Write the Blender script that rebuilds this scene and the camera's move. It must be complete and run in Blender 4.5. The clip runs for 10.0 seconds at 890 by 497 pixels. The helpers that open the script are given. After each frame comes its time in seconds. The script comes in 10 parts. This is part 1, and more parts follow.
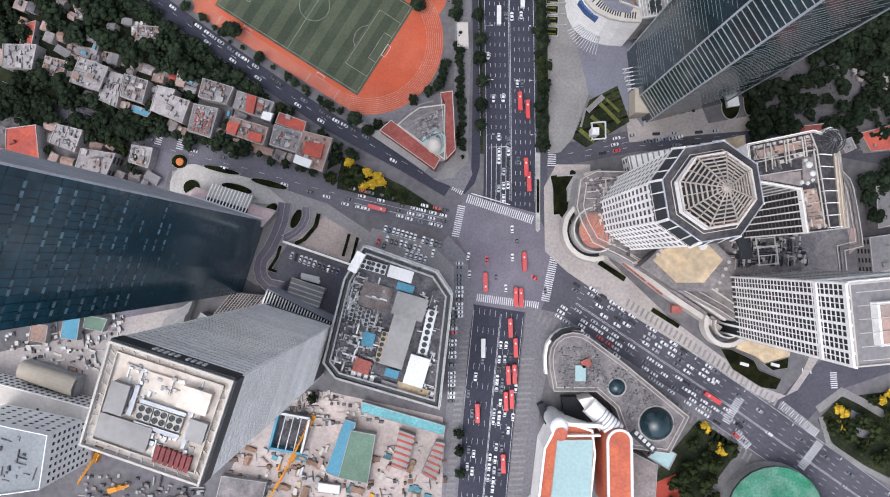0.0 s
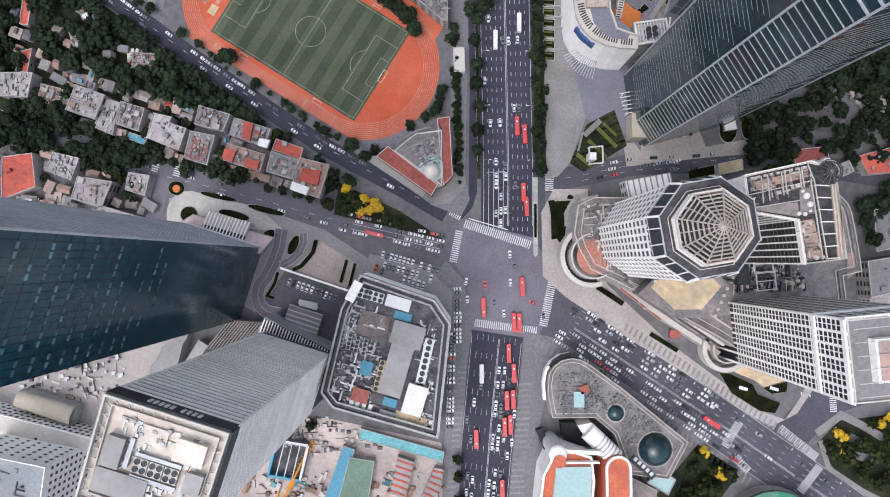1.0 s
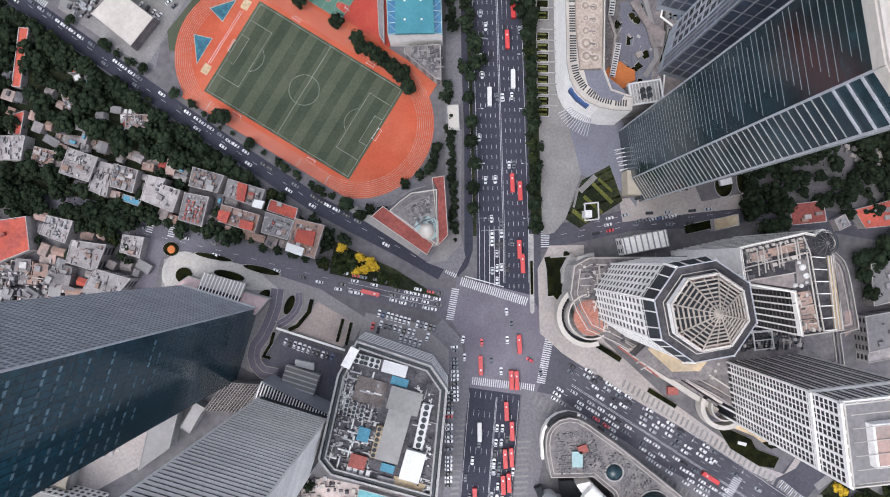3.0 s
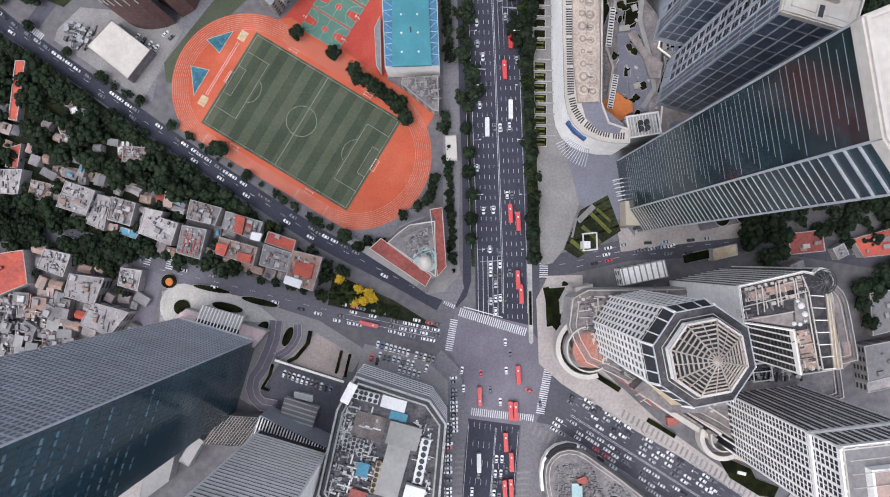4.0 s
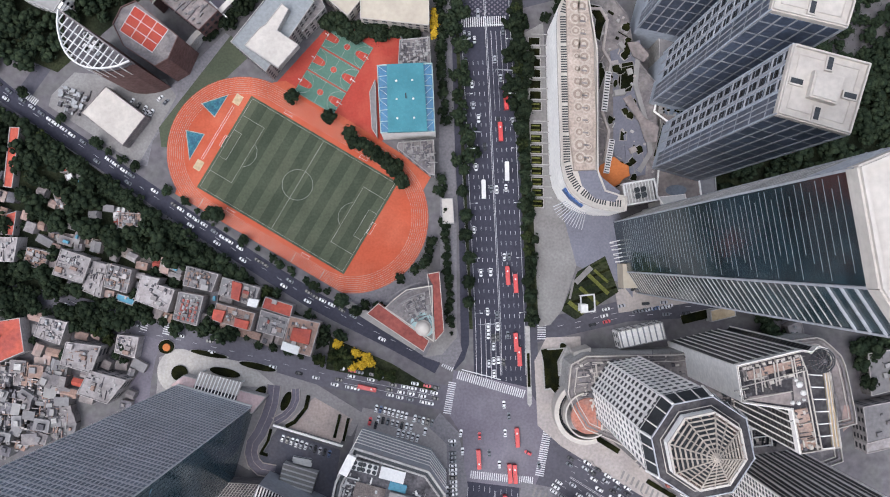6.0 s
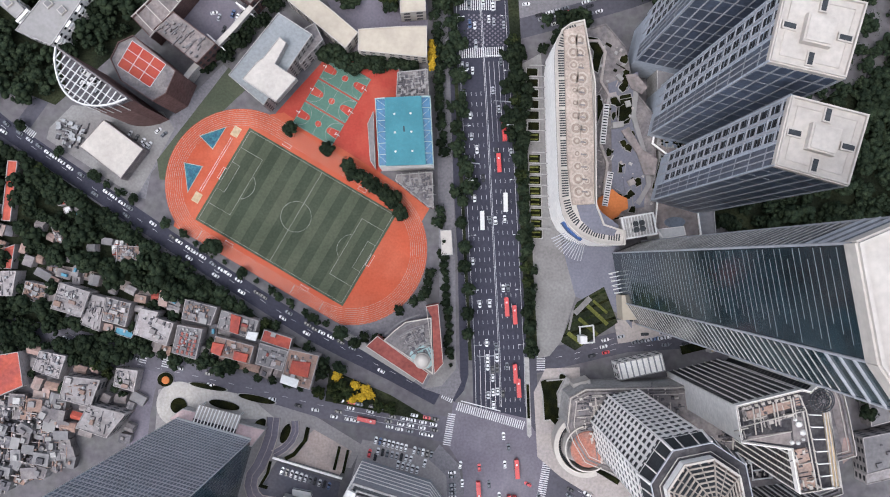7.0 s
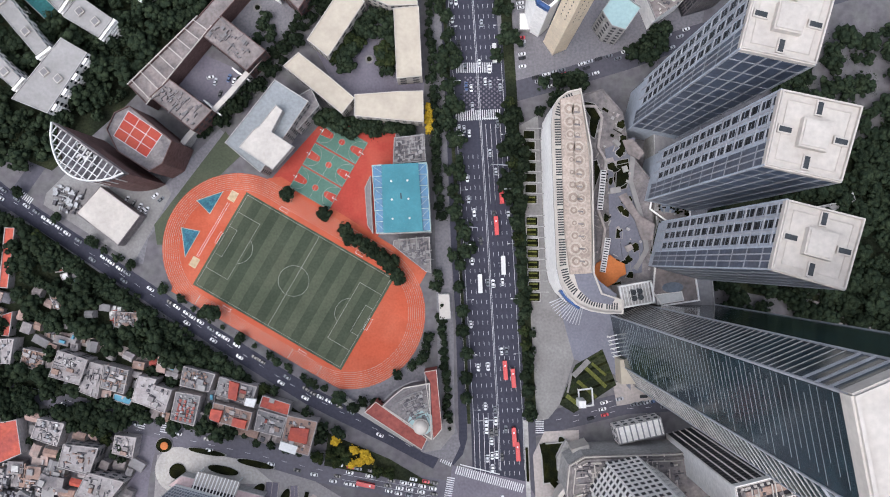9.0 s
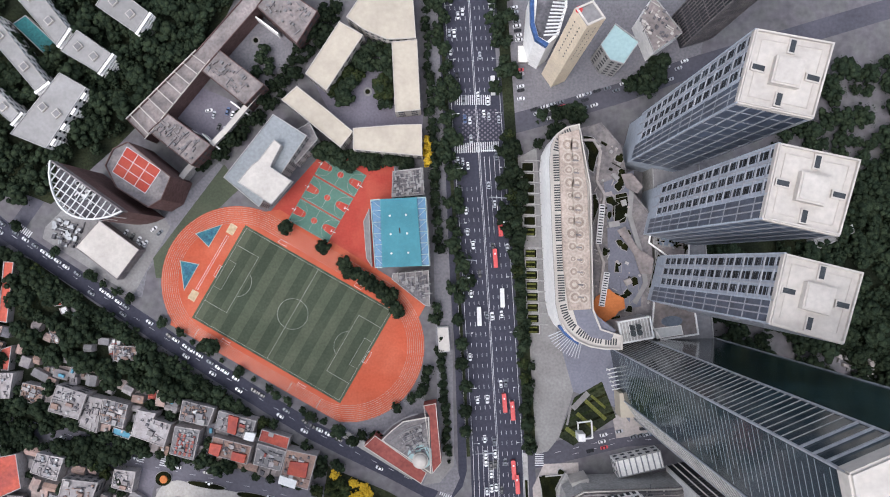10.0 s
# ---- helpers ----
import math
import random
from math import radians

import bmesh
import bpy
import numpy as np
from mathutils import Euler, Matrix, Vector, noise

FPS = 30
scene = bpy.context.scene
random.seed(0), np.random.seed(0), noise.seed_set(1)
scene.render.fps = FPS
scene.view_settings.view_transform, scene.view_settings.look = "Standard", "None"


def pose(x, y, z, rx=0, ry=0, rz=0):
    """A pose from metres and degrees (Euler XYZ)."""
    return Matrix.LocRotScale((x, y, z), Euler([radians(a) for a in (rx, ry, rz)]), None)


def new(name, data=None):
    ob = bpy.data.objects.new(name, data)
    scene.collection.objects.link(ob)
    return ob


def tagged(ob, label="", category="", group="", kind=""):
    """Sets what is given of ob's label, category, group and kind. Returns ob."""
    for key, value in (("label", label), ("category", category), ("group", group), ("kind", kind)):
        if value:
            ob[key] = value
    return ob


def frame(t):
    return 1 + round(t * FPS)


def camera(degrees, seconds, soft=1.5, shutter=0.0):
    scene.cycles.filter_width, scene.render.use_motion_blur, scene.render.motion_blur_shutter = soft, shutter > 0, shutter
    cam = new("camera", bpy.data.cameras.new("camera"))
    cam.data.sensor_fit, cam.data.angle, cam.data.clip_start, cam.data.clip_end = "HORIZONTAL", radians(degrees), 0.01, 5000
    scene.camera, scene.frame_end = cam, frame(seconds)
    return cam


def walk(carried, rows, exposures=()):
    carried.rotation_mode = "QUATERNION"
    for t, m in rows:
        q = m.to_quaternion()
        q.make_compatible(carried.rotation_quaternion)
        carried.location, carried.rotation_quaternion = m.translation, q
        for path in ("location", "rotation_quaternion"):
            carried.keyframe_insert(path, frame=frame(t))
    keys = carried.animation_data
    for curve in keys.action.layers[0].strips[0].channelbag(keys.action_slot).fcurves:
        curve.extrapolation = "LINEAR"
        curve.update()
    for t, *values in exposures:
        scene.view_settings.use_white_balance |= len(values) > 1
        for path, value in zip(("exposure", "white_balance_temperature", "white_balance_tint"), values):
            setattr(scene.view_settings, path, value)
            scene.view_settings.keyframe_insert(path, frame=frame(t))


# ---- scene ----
cam = camera(63.3, 10.0, soft=1.05)
ROWS = [
    (0.0, 5.512, 4.683, 431.497, 0.986, 0.255, 0.549),
    (0.5, 6.221, 12.060, 431.265, 0.984, 0.265, 0.373),
    (1.0, 6.851, 19.921, 431.053, 0.980, 0.267, 0.199),
    (1.5, 7.412, 28.183, 430.861, 0.973, 0.261, 0.028),
    (2.0, 7.915, 36.772, 430.688, 0.964, 0.250, -0.139),
    (2.5, 8.370, 45.619, 430.535, 0.954, 0.233, -0.304),
    (3.0, 8.787, 54.664, 430.400, 0.943, 0.212, -0.464),
    (3.5, 9.176, 63.854, 430.284, 0.932, 0.188, -0.621),
    (4.0, 9.548, 73.142, 430.186, 0.921, 0.162, -0.773),
    (4.5, 9.913, 82.490, 430.106, 0.911, 0.136, -0.920),
    (5.0, 10.281, 91.866, 430.043, 0.902, 0.110, -1.062),
    (5.5, 10.663, 101.245, 429.998, 0.895, 0.086, -1.198),
    (6.0, 11.068, 110.611, 429.970, 0.890, 0.065, -1.329),
    (6.5, 11.508, 119.954, 429.958, 0.888, 0.047, -1.453),
    (7.0, 11.992, 129.271, 429.962, 0.889, 0.035, -1.571),
    (7.5, 12.530, 138.567, 429.982, 0.894, 0.028, -1.681),
    (8.0, 13.133, 147.853, 430.018, 0.903, 0.029, -1.785),
    (8.5, 13.812, 157.150, 430.069, 0.917, 0.038, -1.881),
    (9.0, 14.576, 166.483, 430.134, 0.937, 0.057, -1.969),
    (9.5, 15.436, 175.886, 430.215, 0.962, 0.086, -2.049),
    (10.0, 16.401, 185.400, 430.309, 0.993, 0.127, -2.120),
]
walk(cam, [(t, pose(x, y, z, rx, ry, rz)) for t, x, y, z, rx, ry, rz in ROWS], [(0.0, 0.38, 6050, 11), (10.0, 0.42, 6050, 11)])

# ---- light: a bright overcast sky with a weak, wide sun ----
world = bpy.data.worlds.new("sky")
scene.world = world
world.use_nodes = True
wn = world.node_tree
sky = wn.nodes.new("ShaderNodeTexSky")
sky.sky_type, sky.sun_disc = "NISHITA", False
sky.sun_elevation, sky.sun_rotation = radians(66), radians(228)
sky.air_density, sky.dust_density, sky.ozone_density = 1.0, 4.0, 0.8
cloud = wn.nodes.new("ShaderNodeHueSaturation")
cloud.inputs["Saturation"].default_value = 0.45
wn.links.new(sky.outputs["Color"], cloud.inputs["Color"])
wn.links.new(cloud.outputs["Color"], wn.nodes["Background"].inputs["Color"])
wn.nodes["Background"].inputs["Strength"].default_value = 0.215
sun = new("sun", bpy.data.lights.new("sun", "SUN"))
sun.data.energy, sun.data.angle, sun.data.color = 0.75, radians(60), (1.0, 0.95, 0.89)
sun.rotation_euler = (radians(24), 0, radians(-48))

# ---- materials ----
def mat(name, rgb, rough=0.85, metal=0.0, var=((0.05, 0.25), (0.9, 0.25)), rnd=0.0, bump=0.0, spec=0.15, tint=None, tint_scale=0.03, streak=0.0):
    """A surface with colour variation at two scales, optional stains of a second tint and change from piece to piece."""
    m = bpy.data.materials.new(name)
    m.use_nodes = True
    nt = m.node_tree
    b = nt.nodes["Principled BSDF"]
    b.inputs["Roughness"].default_value = rough
    b.inputs["Metallic"].default_value = metal
    b.inputs["Specular IOR Level"].default_value = spec
    geo = nt.nodes.new("ShaderNodeNewGeometry")
    value = None
    for scale, amp in var:
        n = nt.nodes.new("ShaderNodeTexNoise")
        n.inputs["Scale"].default_value = scale
        n.inputs["Detail"].default_value = 6.0
        nt.links.new(geo.outputs["Position"], n.inputs["Vector"])
        r = nt.nodes.new("ShaderNodeMapRange")
        r.inputs["From Min"].default_value, r.inputs["From Max"].default_value = 0.3, 0.7
        r.inputs["To Min"].default_value, r.inputs["To Max"].default_value = 1 - amp, 1 + amp
        nt.links.new(n.outputs["Fac"], r.inputs["Value"])
        if value is None:
            value = r.outputs["Result"]
        else:
            mul = nt.nodes.new("ShaderNodeMath")
            mul.operation = "MULTIPLY"
            nt.links.new(value, mul.inputs[0])
            nt.links.new(r.outputs["Result"], mul.inputs[1])
            value = mul.outputs[0]
    if rnd:
        info = nt.nodes.new("ShaderNodeObjectInfo")
        r = nt.nodes.new("ShaderNodeMapRange")
        r.inputs["To Min"].default_value, r.inputs["To Max"].default_value = 1 - rnd, 1 + rnd
        nt.links.new(info.outputs["Random"], r.inputs["Value"])
        mul = nt.nodes.new("ShaderNodeMath")
        mul.operation = "MULTIPLY"
        nt.links.new(value, mul.inputs[0])
        nt.links.new(r.outputs["Result"], mul.inputs[1])
        value = mul.outputs[0]
    base = nt.nodes.new("ShaderNodeMix")
    base.data_type = "RGBA"
    base.inputs["A"].default_value = (*rgb, 1)
    base.inputs["B"].default_value = (*(tint or rgb), 1)
    base.inputs["Factor"].default_value = 0.0
    if tint:
        n = nt.nodes.new("ShaderNodeTexNoise")
        n.inputs["Scale"].default_value, n.inputs["Detail"].default_value = tint_scale, 8.0
        nt.links.new(geo.outputs["Position"], n.inputs["Vector"])
        r = nt.nodes.new("ShaderNodeMapRange")
        r.inputs["From Min"].default_value, r.inputs["From Max"].default_value = 0.42, 0.62
        nt.links.new(n.outputs["Fac"], r.inputs["Value"])
        nt.links.new(r.outputs["Result"], base.inputs["Factor"])
    scale_colour = nt.nodes.new("ShaderNodeVectorMath")
    scale_colour.operation = "SCALE"
    nt.links.new(base.outputs["Result"], scale_colour.inputs[0])
    nt.links.new(value, scale_colour.inputs["Scale"])
    nt.links.new(scale_colour.outputs["Vector"], b.inputs["Base Color"])
    if bump:
        n = nt.nodes.new("ShaderNodeTexNoise")
        n.inputs["Scale"].default_value, n.inputs["Detail"].default_value = 2.5, 5.0
        nt.links.new(geo.outputs["Position"], n.inputs["Vector"])
        bp = nt.nodes.new("ShaderNodeBump")
        bp.inputs["Strength"].default_value, bp.inputs["Distance"].default_value = bump, 0.3
        nt.links.new(n.outputs["Fac"], bp.inputs["Height"])
        nt.links.new(bp.outputs["Normal"], b.inputs["Normal"])
    return m


ASPHALT = mat("asphalt", (0.0673, 0.0658, 0.0792), 0.9, var=((0.03, 0.16), (0.5, 0.12)), tint=(0.0871, 0.0832, 0.099), tint_scale=0.02, bump=0.1, spec=0.03)
ASPHALT_OLD = mat("worn_asphalt", (0.135, 0.122, 0.147), 0.9, var=((0.04, 0.15), (0.7, 0.12)), tint=(0.165, 0.152, 0.176), tint_scale=0.03, bump=0.1)
ASPHALT_DARK = mat("dark_asphalt", (0.0448, 0.0448, 0.0605), 0.85, var=((0.03, 0.15), (0.6, 0.15)), bump=0.1, spec=0.03)
GROUND = mat("city_ground", (0.124, 0.115, 0.124), 0.95, var=((0.02, 0.2), (0.25, 0.18)), tint=(0.124, 0.12, 0.12), tint_scale=0.09, bump=0.15, spec=0.03)
PAVING = mat("grey_paving", (0.175, 0.166, 0.178), 0.9, var=((0.05, 0.2), (0.7, 0.18)), tint=(0.14, 0.135, 0.145), tint_scale=0.05, bump=0.1)
FORECOURT_STONE = mat("forecourt_paving", (0.25, 0.232, 0.228), 0.85, var=((0.05, 0.15), (0.7, 0.14)), tint=(0.22, 0.205, 0.205), tint_scale=0.05)
PAVING_PALE = mat("pale_paving", (0.195, 0.184, 0.18), 0.85, var=((0.05, 0.15), (0.7, 0.14)), tint=(0.202, 0.196, 0.19), tint_scale=0.05)
PAVING_WARM = mat("warm_paving", (0.336, 0.298, 0.277), 0.9, var=((0.04, 0.14), (0.6, 0.15)), tint=(0.315, 0.283, 0.273), tint_scale=0.06)
ROOF_BLACK = mat("black_roof_surface", (0.045, 0.043, 0.048), 0.85, var=((0.06, 0.25), (0.7, 0.3)), tint=(0.075, 0.07, 0.072), tint_scale=0.15, spec=0.05)
DRIVE_STONE = mat("pale_drive_stone", (0.4, 0.372, 0.34), 0.85, var=((0.05, 0.12), (0.7, 0.14)), tint=(0.35, 0.33, 0.31), tint_scale=0.06)
WEST_ASPHALT = mat("faded_street_asphalt", (0.105, 0.099, 0.117), 0.9, var=((0.03, 0.16), (0.5, 0.12)), tint=(0.125, 0.118, 0.137), tint_scale=0.02, bump=0.1)
LOADING = mat("grey_blue_asphalt", (0.085, 0.085, 0.105), 0.9, var=((0.03, 0.15), (0.6, 0.15)), tint=(0.11, 0.105, 0.12), tint_scale=0.05, bump=0.1)
YARD_STONE = mat("pinkish_yard_paving", (0.37, 0.3, 0.27), 0.9, var=((0.05, 0.14), (0.7, 0.16)), tint=(0.32, 0.27, 0.25), tint_scale=0.06)
LOBBY_PINK = mat("pale_pink_lobby_roof", (0.5, 0.37, 0.36), 0.8, var=((0.05, 0.12), (0.7, 0.14)), tint=(0.42, 0.33, 0.32), tint_scale=0.1)
PLAZA_BLUE = mat("bluish_plaza_granite", (0.155, 0.155, 0.186), 0.8, var=((0.05, 0.1), (0.8, 0.12)))
SOIL = mat("bare_pink_soil", (0.44, 0.365, 0.335), 0.95, var=((0.04, 0.18), (0.5, 0.15)), tint=(0.33, 0.285, 0.265), tint_scale=0.05, bump=0.2)
PAINT = mat("road_paint", (0.52, 0.52, 0.53), 0.7, var=((0.2, 0.15), (1.2, 0.25)))
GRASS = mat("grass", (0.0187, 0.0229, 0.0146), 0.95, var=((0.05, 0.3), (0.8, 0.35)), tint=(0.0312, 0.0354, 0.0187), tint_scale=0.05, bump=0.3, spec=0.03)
TURF = mat("artificial_turf", (0.0669, 0.0773, 0.0522), 0.95, var=((0.04, 0.14), (0.8, 0.12)), tint=(0.0773, 0.0857, 0.0585), tint_scale=0.05, spec=0.03)
TURF_DARK = mat("artificial_turf_dark", (0.046, 0.0565, 0.0385), 0.95, var=((0.04, 0.14), (0.8, 0.12)), tint=(0.0557, 0.0657, 0.0447), tint_scale=0.05, spec=0.03)
TRACK = mat("red_running_track", (0.368, 0.0772, 0.0386), 0.9, var=((0.05, 0.12), (0.8, 0.1)), tint=(0.416, 0.107, 0.0594), tint_scale=0.04)
RED_COURT = mat("red_sports_floor", (0.327, 0.0505, 0.0356), 0.85, var=((0.05, 0.1), (0.8, 0.08)), tint=(0.356, 0.0713, 0.0475), tint_scale=0.06)
GREEN_COURT = mat("green_sports_floor", (0.0792, 0.152, 0.119), 0.85, var=((0.05, 0.1), (0.8, 0.1)))
BLUE_FLOOR = mat("blue_sports_floor", (0.034, 0.095, 0.14), 0.8, var=((0.1, 0.2), (1.0, 0.2)), tint=(0.045, 0.15, 0.18), tint_scale=0.25)
WHITE = mat("white_paint", (0.578, 0.572, 0.558), 0.6, var=((0.08, 0.06), (0.9, 0.08)))
GLASS_LIT = mat("pale_teal_window", (0.105, 0.165, 0.195), 0.3, var=((0.1, 0.3), (0.6, 0.3)), rnd=0.5)
WHITE_WALL = mat("white_wall_tiles", (0.82, 0.79, 0.755), 0.6, var=((0.04, 0.1), (0.5, 0.1)), rnd=0.05)
CREAM = mat("cream_roof", (0.415, 0.365, 0.295), 0.85, var=((0.04, 0.08), (0.4, 0.06)), tint=(0.36, 0.315, 0.255), tint_scale=0.08)
CREAM_LIGHT = mat("pale_cream_roof", (0.46, 0.425, 0.385), 0.85, var=((0.05, 0.08), (0.5, 0.08)), tint=(0.414, 0.379, 0.344), tint_scale=0.08)
ROOF_GREY = mat("grey_roof_screed", (0.19, 0.18, 0.182), 0.9, var=((0.05, 0.14), (0.5, 0.14)), rnd=0.15, tint=(0.18, 0.173, 0.173), tint_scale=0.1)
ROOF_PALE = mat("pale_grey_roof", (0.262, 0.25, 0.243), 0.9, var=((0.05, 0.1), (0.5, 0.08)), rnd=0.12, tint=(0.24, 0.23, 0.222), tint_scale=0.12)
ROOF_DARK = mat("dark_roof_membrane", (0.0864, 0.0828, 0.09), 0.85, var=((0.06, 0.25), (0.7, 0.3)), tint=(0.13, 0.122, 0.13), tint_scale=0.12, spec=0.03)
ROOF_BEIGE = mat("weathered_beige_roof", (0.39, 0.3, 0.188), 0.9, var=((0.06, 0.15), (0.5, 0.2)), tint=(0.465, 0.375, 0.255), tint_scale=0.08)
ROOF_BROWN = mat("brown_roof_tiles", (0.27, 0.18, 0.143), 0.9, var=((0.06, 0.2), (0.7, 0.2)), tint=(0.21, 0.15, 0.128), tint_scale=0.12)
ROOF_RED = mat("red_sheet_roof", (0.378, 0.0819, 0.0536), 0.7, var=((0.06, 0.15), (0.6, 0.18)), rnd=0.15, tint=(0.265, 0.063, 0.0504), tint_scale=0.12)
ROOF_BLUE = mat("blue_sheet_roof", (0.084, 0.231, 0.315), 0.6, var=((0.08, 0.12), (0.8, 0.15)), rnd=0.1)
ROOF_GREEN = mat("green_sheet_roof", (0.115, 0.173, 0.13), 0.7, var=((0.08, 0.15), (0.8, 0.15)))
GYM_ROOF = mat("turquoise_metal_roof", (0.055, 0.19, 0.23), 0.55, var=((0.05, 0.06), (0.6, 0.06)), tint=(0.068, 0.225, 0.265), tint_scale=0.05)
GYM_GLASS = mat("blue_skylight_glass", (0.042, 0.14, 0.252), 0.25, var=((0.1, 0.15), (0.8, 0.15)), spec=0.6)
TERRACOTTA = mat("terracotta_roof", (0.465, 0.128, 0.0675), 0.8, var=((0.06, 0.12), (0.6, 0.15)), tint=(0.375, 0.105, 0.0675), tint_scale=0.1)
AQUA = mat("pale_aqua_roof", (0.3, 0.413, 0.413), 0.7, var=((0.05, 0.08), (0.5, 0.08)))
ORANGE = mat("orange_deck", (0.475, 0.158, 0.0504), 0.8, var=((0.08, 0.12), (0.8, 0.12)))
CONCRETE = mat("concrete", (0.32, 0.308, 0.296), 0.9, var=((0.08, 0.2), (0.7, 0.2)), rnd=0.08)
CONCRETE_DARK = mat("stained_concrete", (0.151, 0.137, 0.14), 0.9, var=((0.08, 0.18), (0.7, 0.2)), tint=(0.216, 0.194, 0.187), tint_scale=0.15)
BRICK_RED = mat("red_brick_wall", (0.288, 0.096, 0.08), 0.9, var=((0.08, 0.15), (0.8, 0.2)))
STEEL = mat("galvanised_steel", (0.26, 0.265, 0.272), 0.45, 0.6, var=((0.2, 0.1), (1.5, 0.15)))
DARK_METAL = mat("dark_metal", (0.045, 0.05, 0.055), 0.5, 0.3, var=((0.2, 0.2), (1.5, 0.2)))
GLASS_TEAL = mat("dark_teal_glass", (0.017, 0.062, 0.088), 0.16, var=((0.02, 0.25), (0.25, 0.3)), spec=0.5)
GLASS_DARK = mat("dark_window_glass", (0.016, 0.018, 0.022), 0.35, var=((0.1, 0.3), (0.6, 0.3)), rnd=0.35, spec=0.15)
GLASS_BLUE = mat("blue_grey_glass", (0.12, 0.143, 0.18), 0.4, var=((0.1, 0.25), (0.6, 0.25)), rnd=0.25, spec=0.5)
GLASS_SMOKE = mat("smoke_blue_glass", (0.011, 0.027, 0.034), 0.14, var=((0.03, 0.4), (0.15, 0.4)), spec=0.5)
GLASS_NAVY = mat("navy_window_glass", (0.062, 0.078, 0.112), 0.3, var=((0.1, 0.3), (0.6, 0.3)), rnd=0.25, spec=0.5)
PANEL_GREY = mat("grey_metal_panels", (0.357, 0.365, 0.391), 0.5, 0.2, var=((0.05, 0.1), (0.5, 0.12)), rnd=0.08)
PANEL_BLUE = mat("grey_blue_cladding", (0.36, 0.39, 0.438), 0.55, var=((0.05, 0.1), (0.5, 0.12)), rnd=0.08)
CROWN_STEEL = mat("weathered_beige_steel", (0.306, 0.268, 0.23), 0.7, var=((0.1, 0.15), (0.8, 0.15)))
SAND = mat("sandy_terrace_floor", (0.496, 0.376, 0.24), 0.9, var=((0.08, 0.12), (0.4, 0.15)), tint=(0.4, 0.32, 0.224), tint_scale=0.12)
PINK_ROOF = mat("faded_pink_roof", (0.351, 0.242, 0.211), 0.9, var=((0.08, 0.15), (0.6, 0.15)), tint=(0.281, 0.226, 0.203), tint_scale=0.1)
BROWN_WALL = mat("dark_brown_tiles", (0.125, 0.08, 0.074), 0.85, var=((0.08, 0.15), (0.6, 0.2)), spec=0.03)
ROOF_BLUEGREY = mat("blue_grey_roof", (0.221, 0.234, 0.242), 0.85, var=((0.06, 0.1), (0.6, 0.12)))
ROOF_PINKGREY = mat("weathered_pinkish_roof", (0.24, 0.205, 0.195), 0.9, var=((0.06, 0.2), (0.6, 0.25)), tint=(0.17, 0.15, 0.145), tint_scale=0.15)
HOUSE_WALL = mat("weathered_house_wall", (0.33, 0.3, 0.29), 0.9, var=((0.06, 0.2), (0.6, 0.2)), rnd=0.15)
HOUSE_ROOF = mat("weathered_house_roof", (0.265, 0.245, 0.242), 0.9, var=((0.05, 0.18), (0.5, 0.2)), rnd=0.25, tint=(0.2, 0.178, 0.175), tint_scale=0.2)
FAN_RED = mat("dull_red_brick_roof", (0.22, 0.066, 0.055), 0.9, var=((0.08, 0.15), (0.6, 0.2)))
LINE = mat("worn_sports_line_paint", (0.27, 0.275, 0.25), 0.8, var=((0.1, 0.2), (1.0, 0.25)))
DECK = mat("weathered_brown_deck", (0.13, 0.108, 0.1), 0.9, var=((0.1, 0.2), (1.2, 0.3)), tint=(0.17, 0.145, 0.135), tint_scale=0.2)
TIMBER = mat("stacked_brown_timber", (0.2, 0.13, 0.09), 0.9, var=((0.2, 0.25), (1.5, 0.3)), rnd=0.3)
TARP = mat("faded_teal_tarpaulin", (0.09, 0.2, 0.23), 0.7, var=((0.1, 0.2), (0.7, 0.2)), rnd=0.4)
MAROON = mat("dull_maroon_metal", (0.17, 0.05, 0.05), 0.7, var=((0.2, 0.2), (1.0, 0.2)))
LIME = mat("yellow_green_planting", (0.1, 0.105, 0.03), 0.9, var=((0.2, 0.3), (1.2, 0.3)), spec=0.05)
BARK = mat("bark", (0.12, 0.09, 0.065), 0.95, bump=0.3)
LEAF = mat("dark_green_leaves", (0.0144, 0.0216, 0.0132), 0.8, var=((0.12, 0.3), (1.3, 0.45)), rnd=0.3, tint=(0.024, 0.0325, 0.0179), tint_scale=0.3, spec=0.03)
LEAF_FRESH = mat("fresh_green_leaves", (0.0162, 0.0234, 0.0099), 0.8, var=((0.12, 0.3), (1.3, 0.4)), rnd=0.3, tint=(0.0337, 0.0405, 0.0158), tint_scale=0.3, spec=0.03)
LEAF_YELLOW = mat("yellow_leaves", (0.51, 0.338, 0.03), 0.8, var=((0.3, 0.2), (1.3, 0.3)), spec=0.03)
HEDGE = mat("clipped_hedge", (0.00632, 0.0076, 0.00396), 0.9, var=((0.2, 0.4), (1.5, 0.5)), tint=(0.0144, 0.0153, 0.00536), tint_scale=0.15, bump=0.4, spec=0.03)
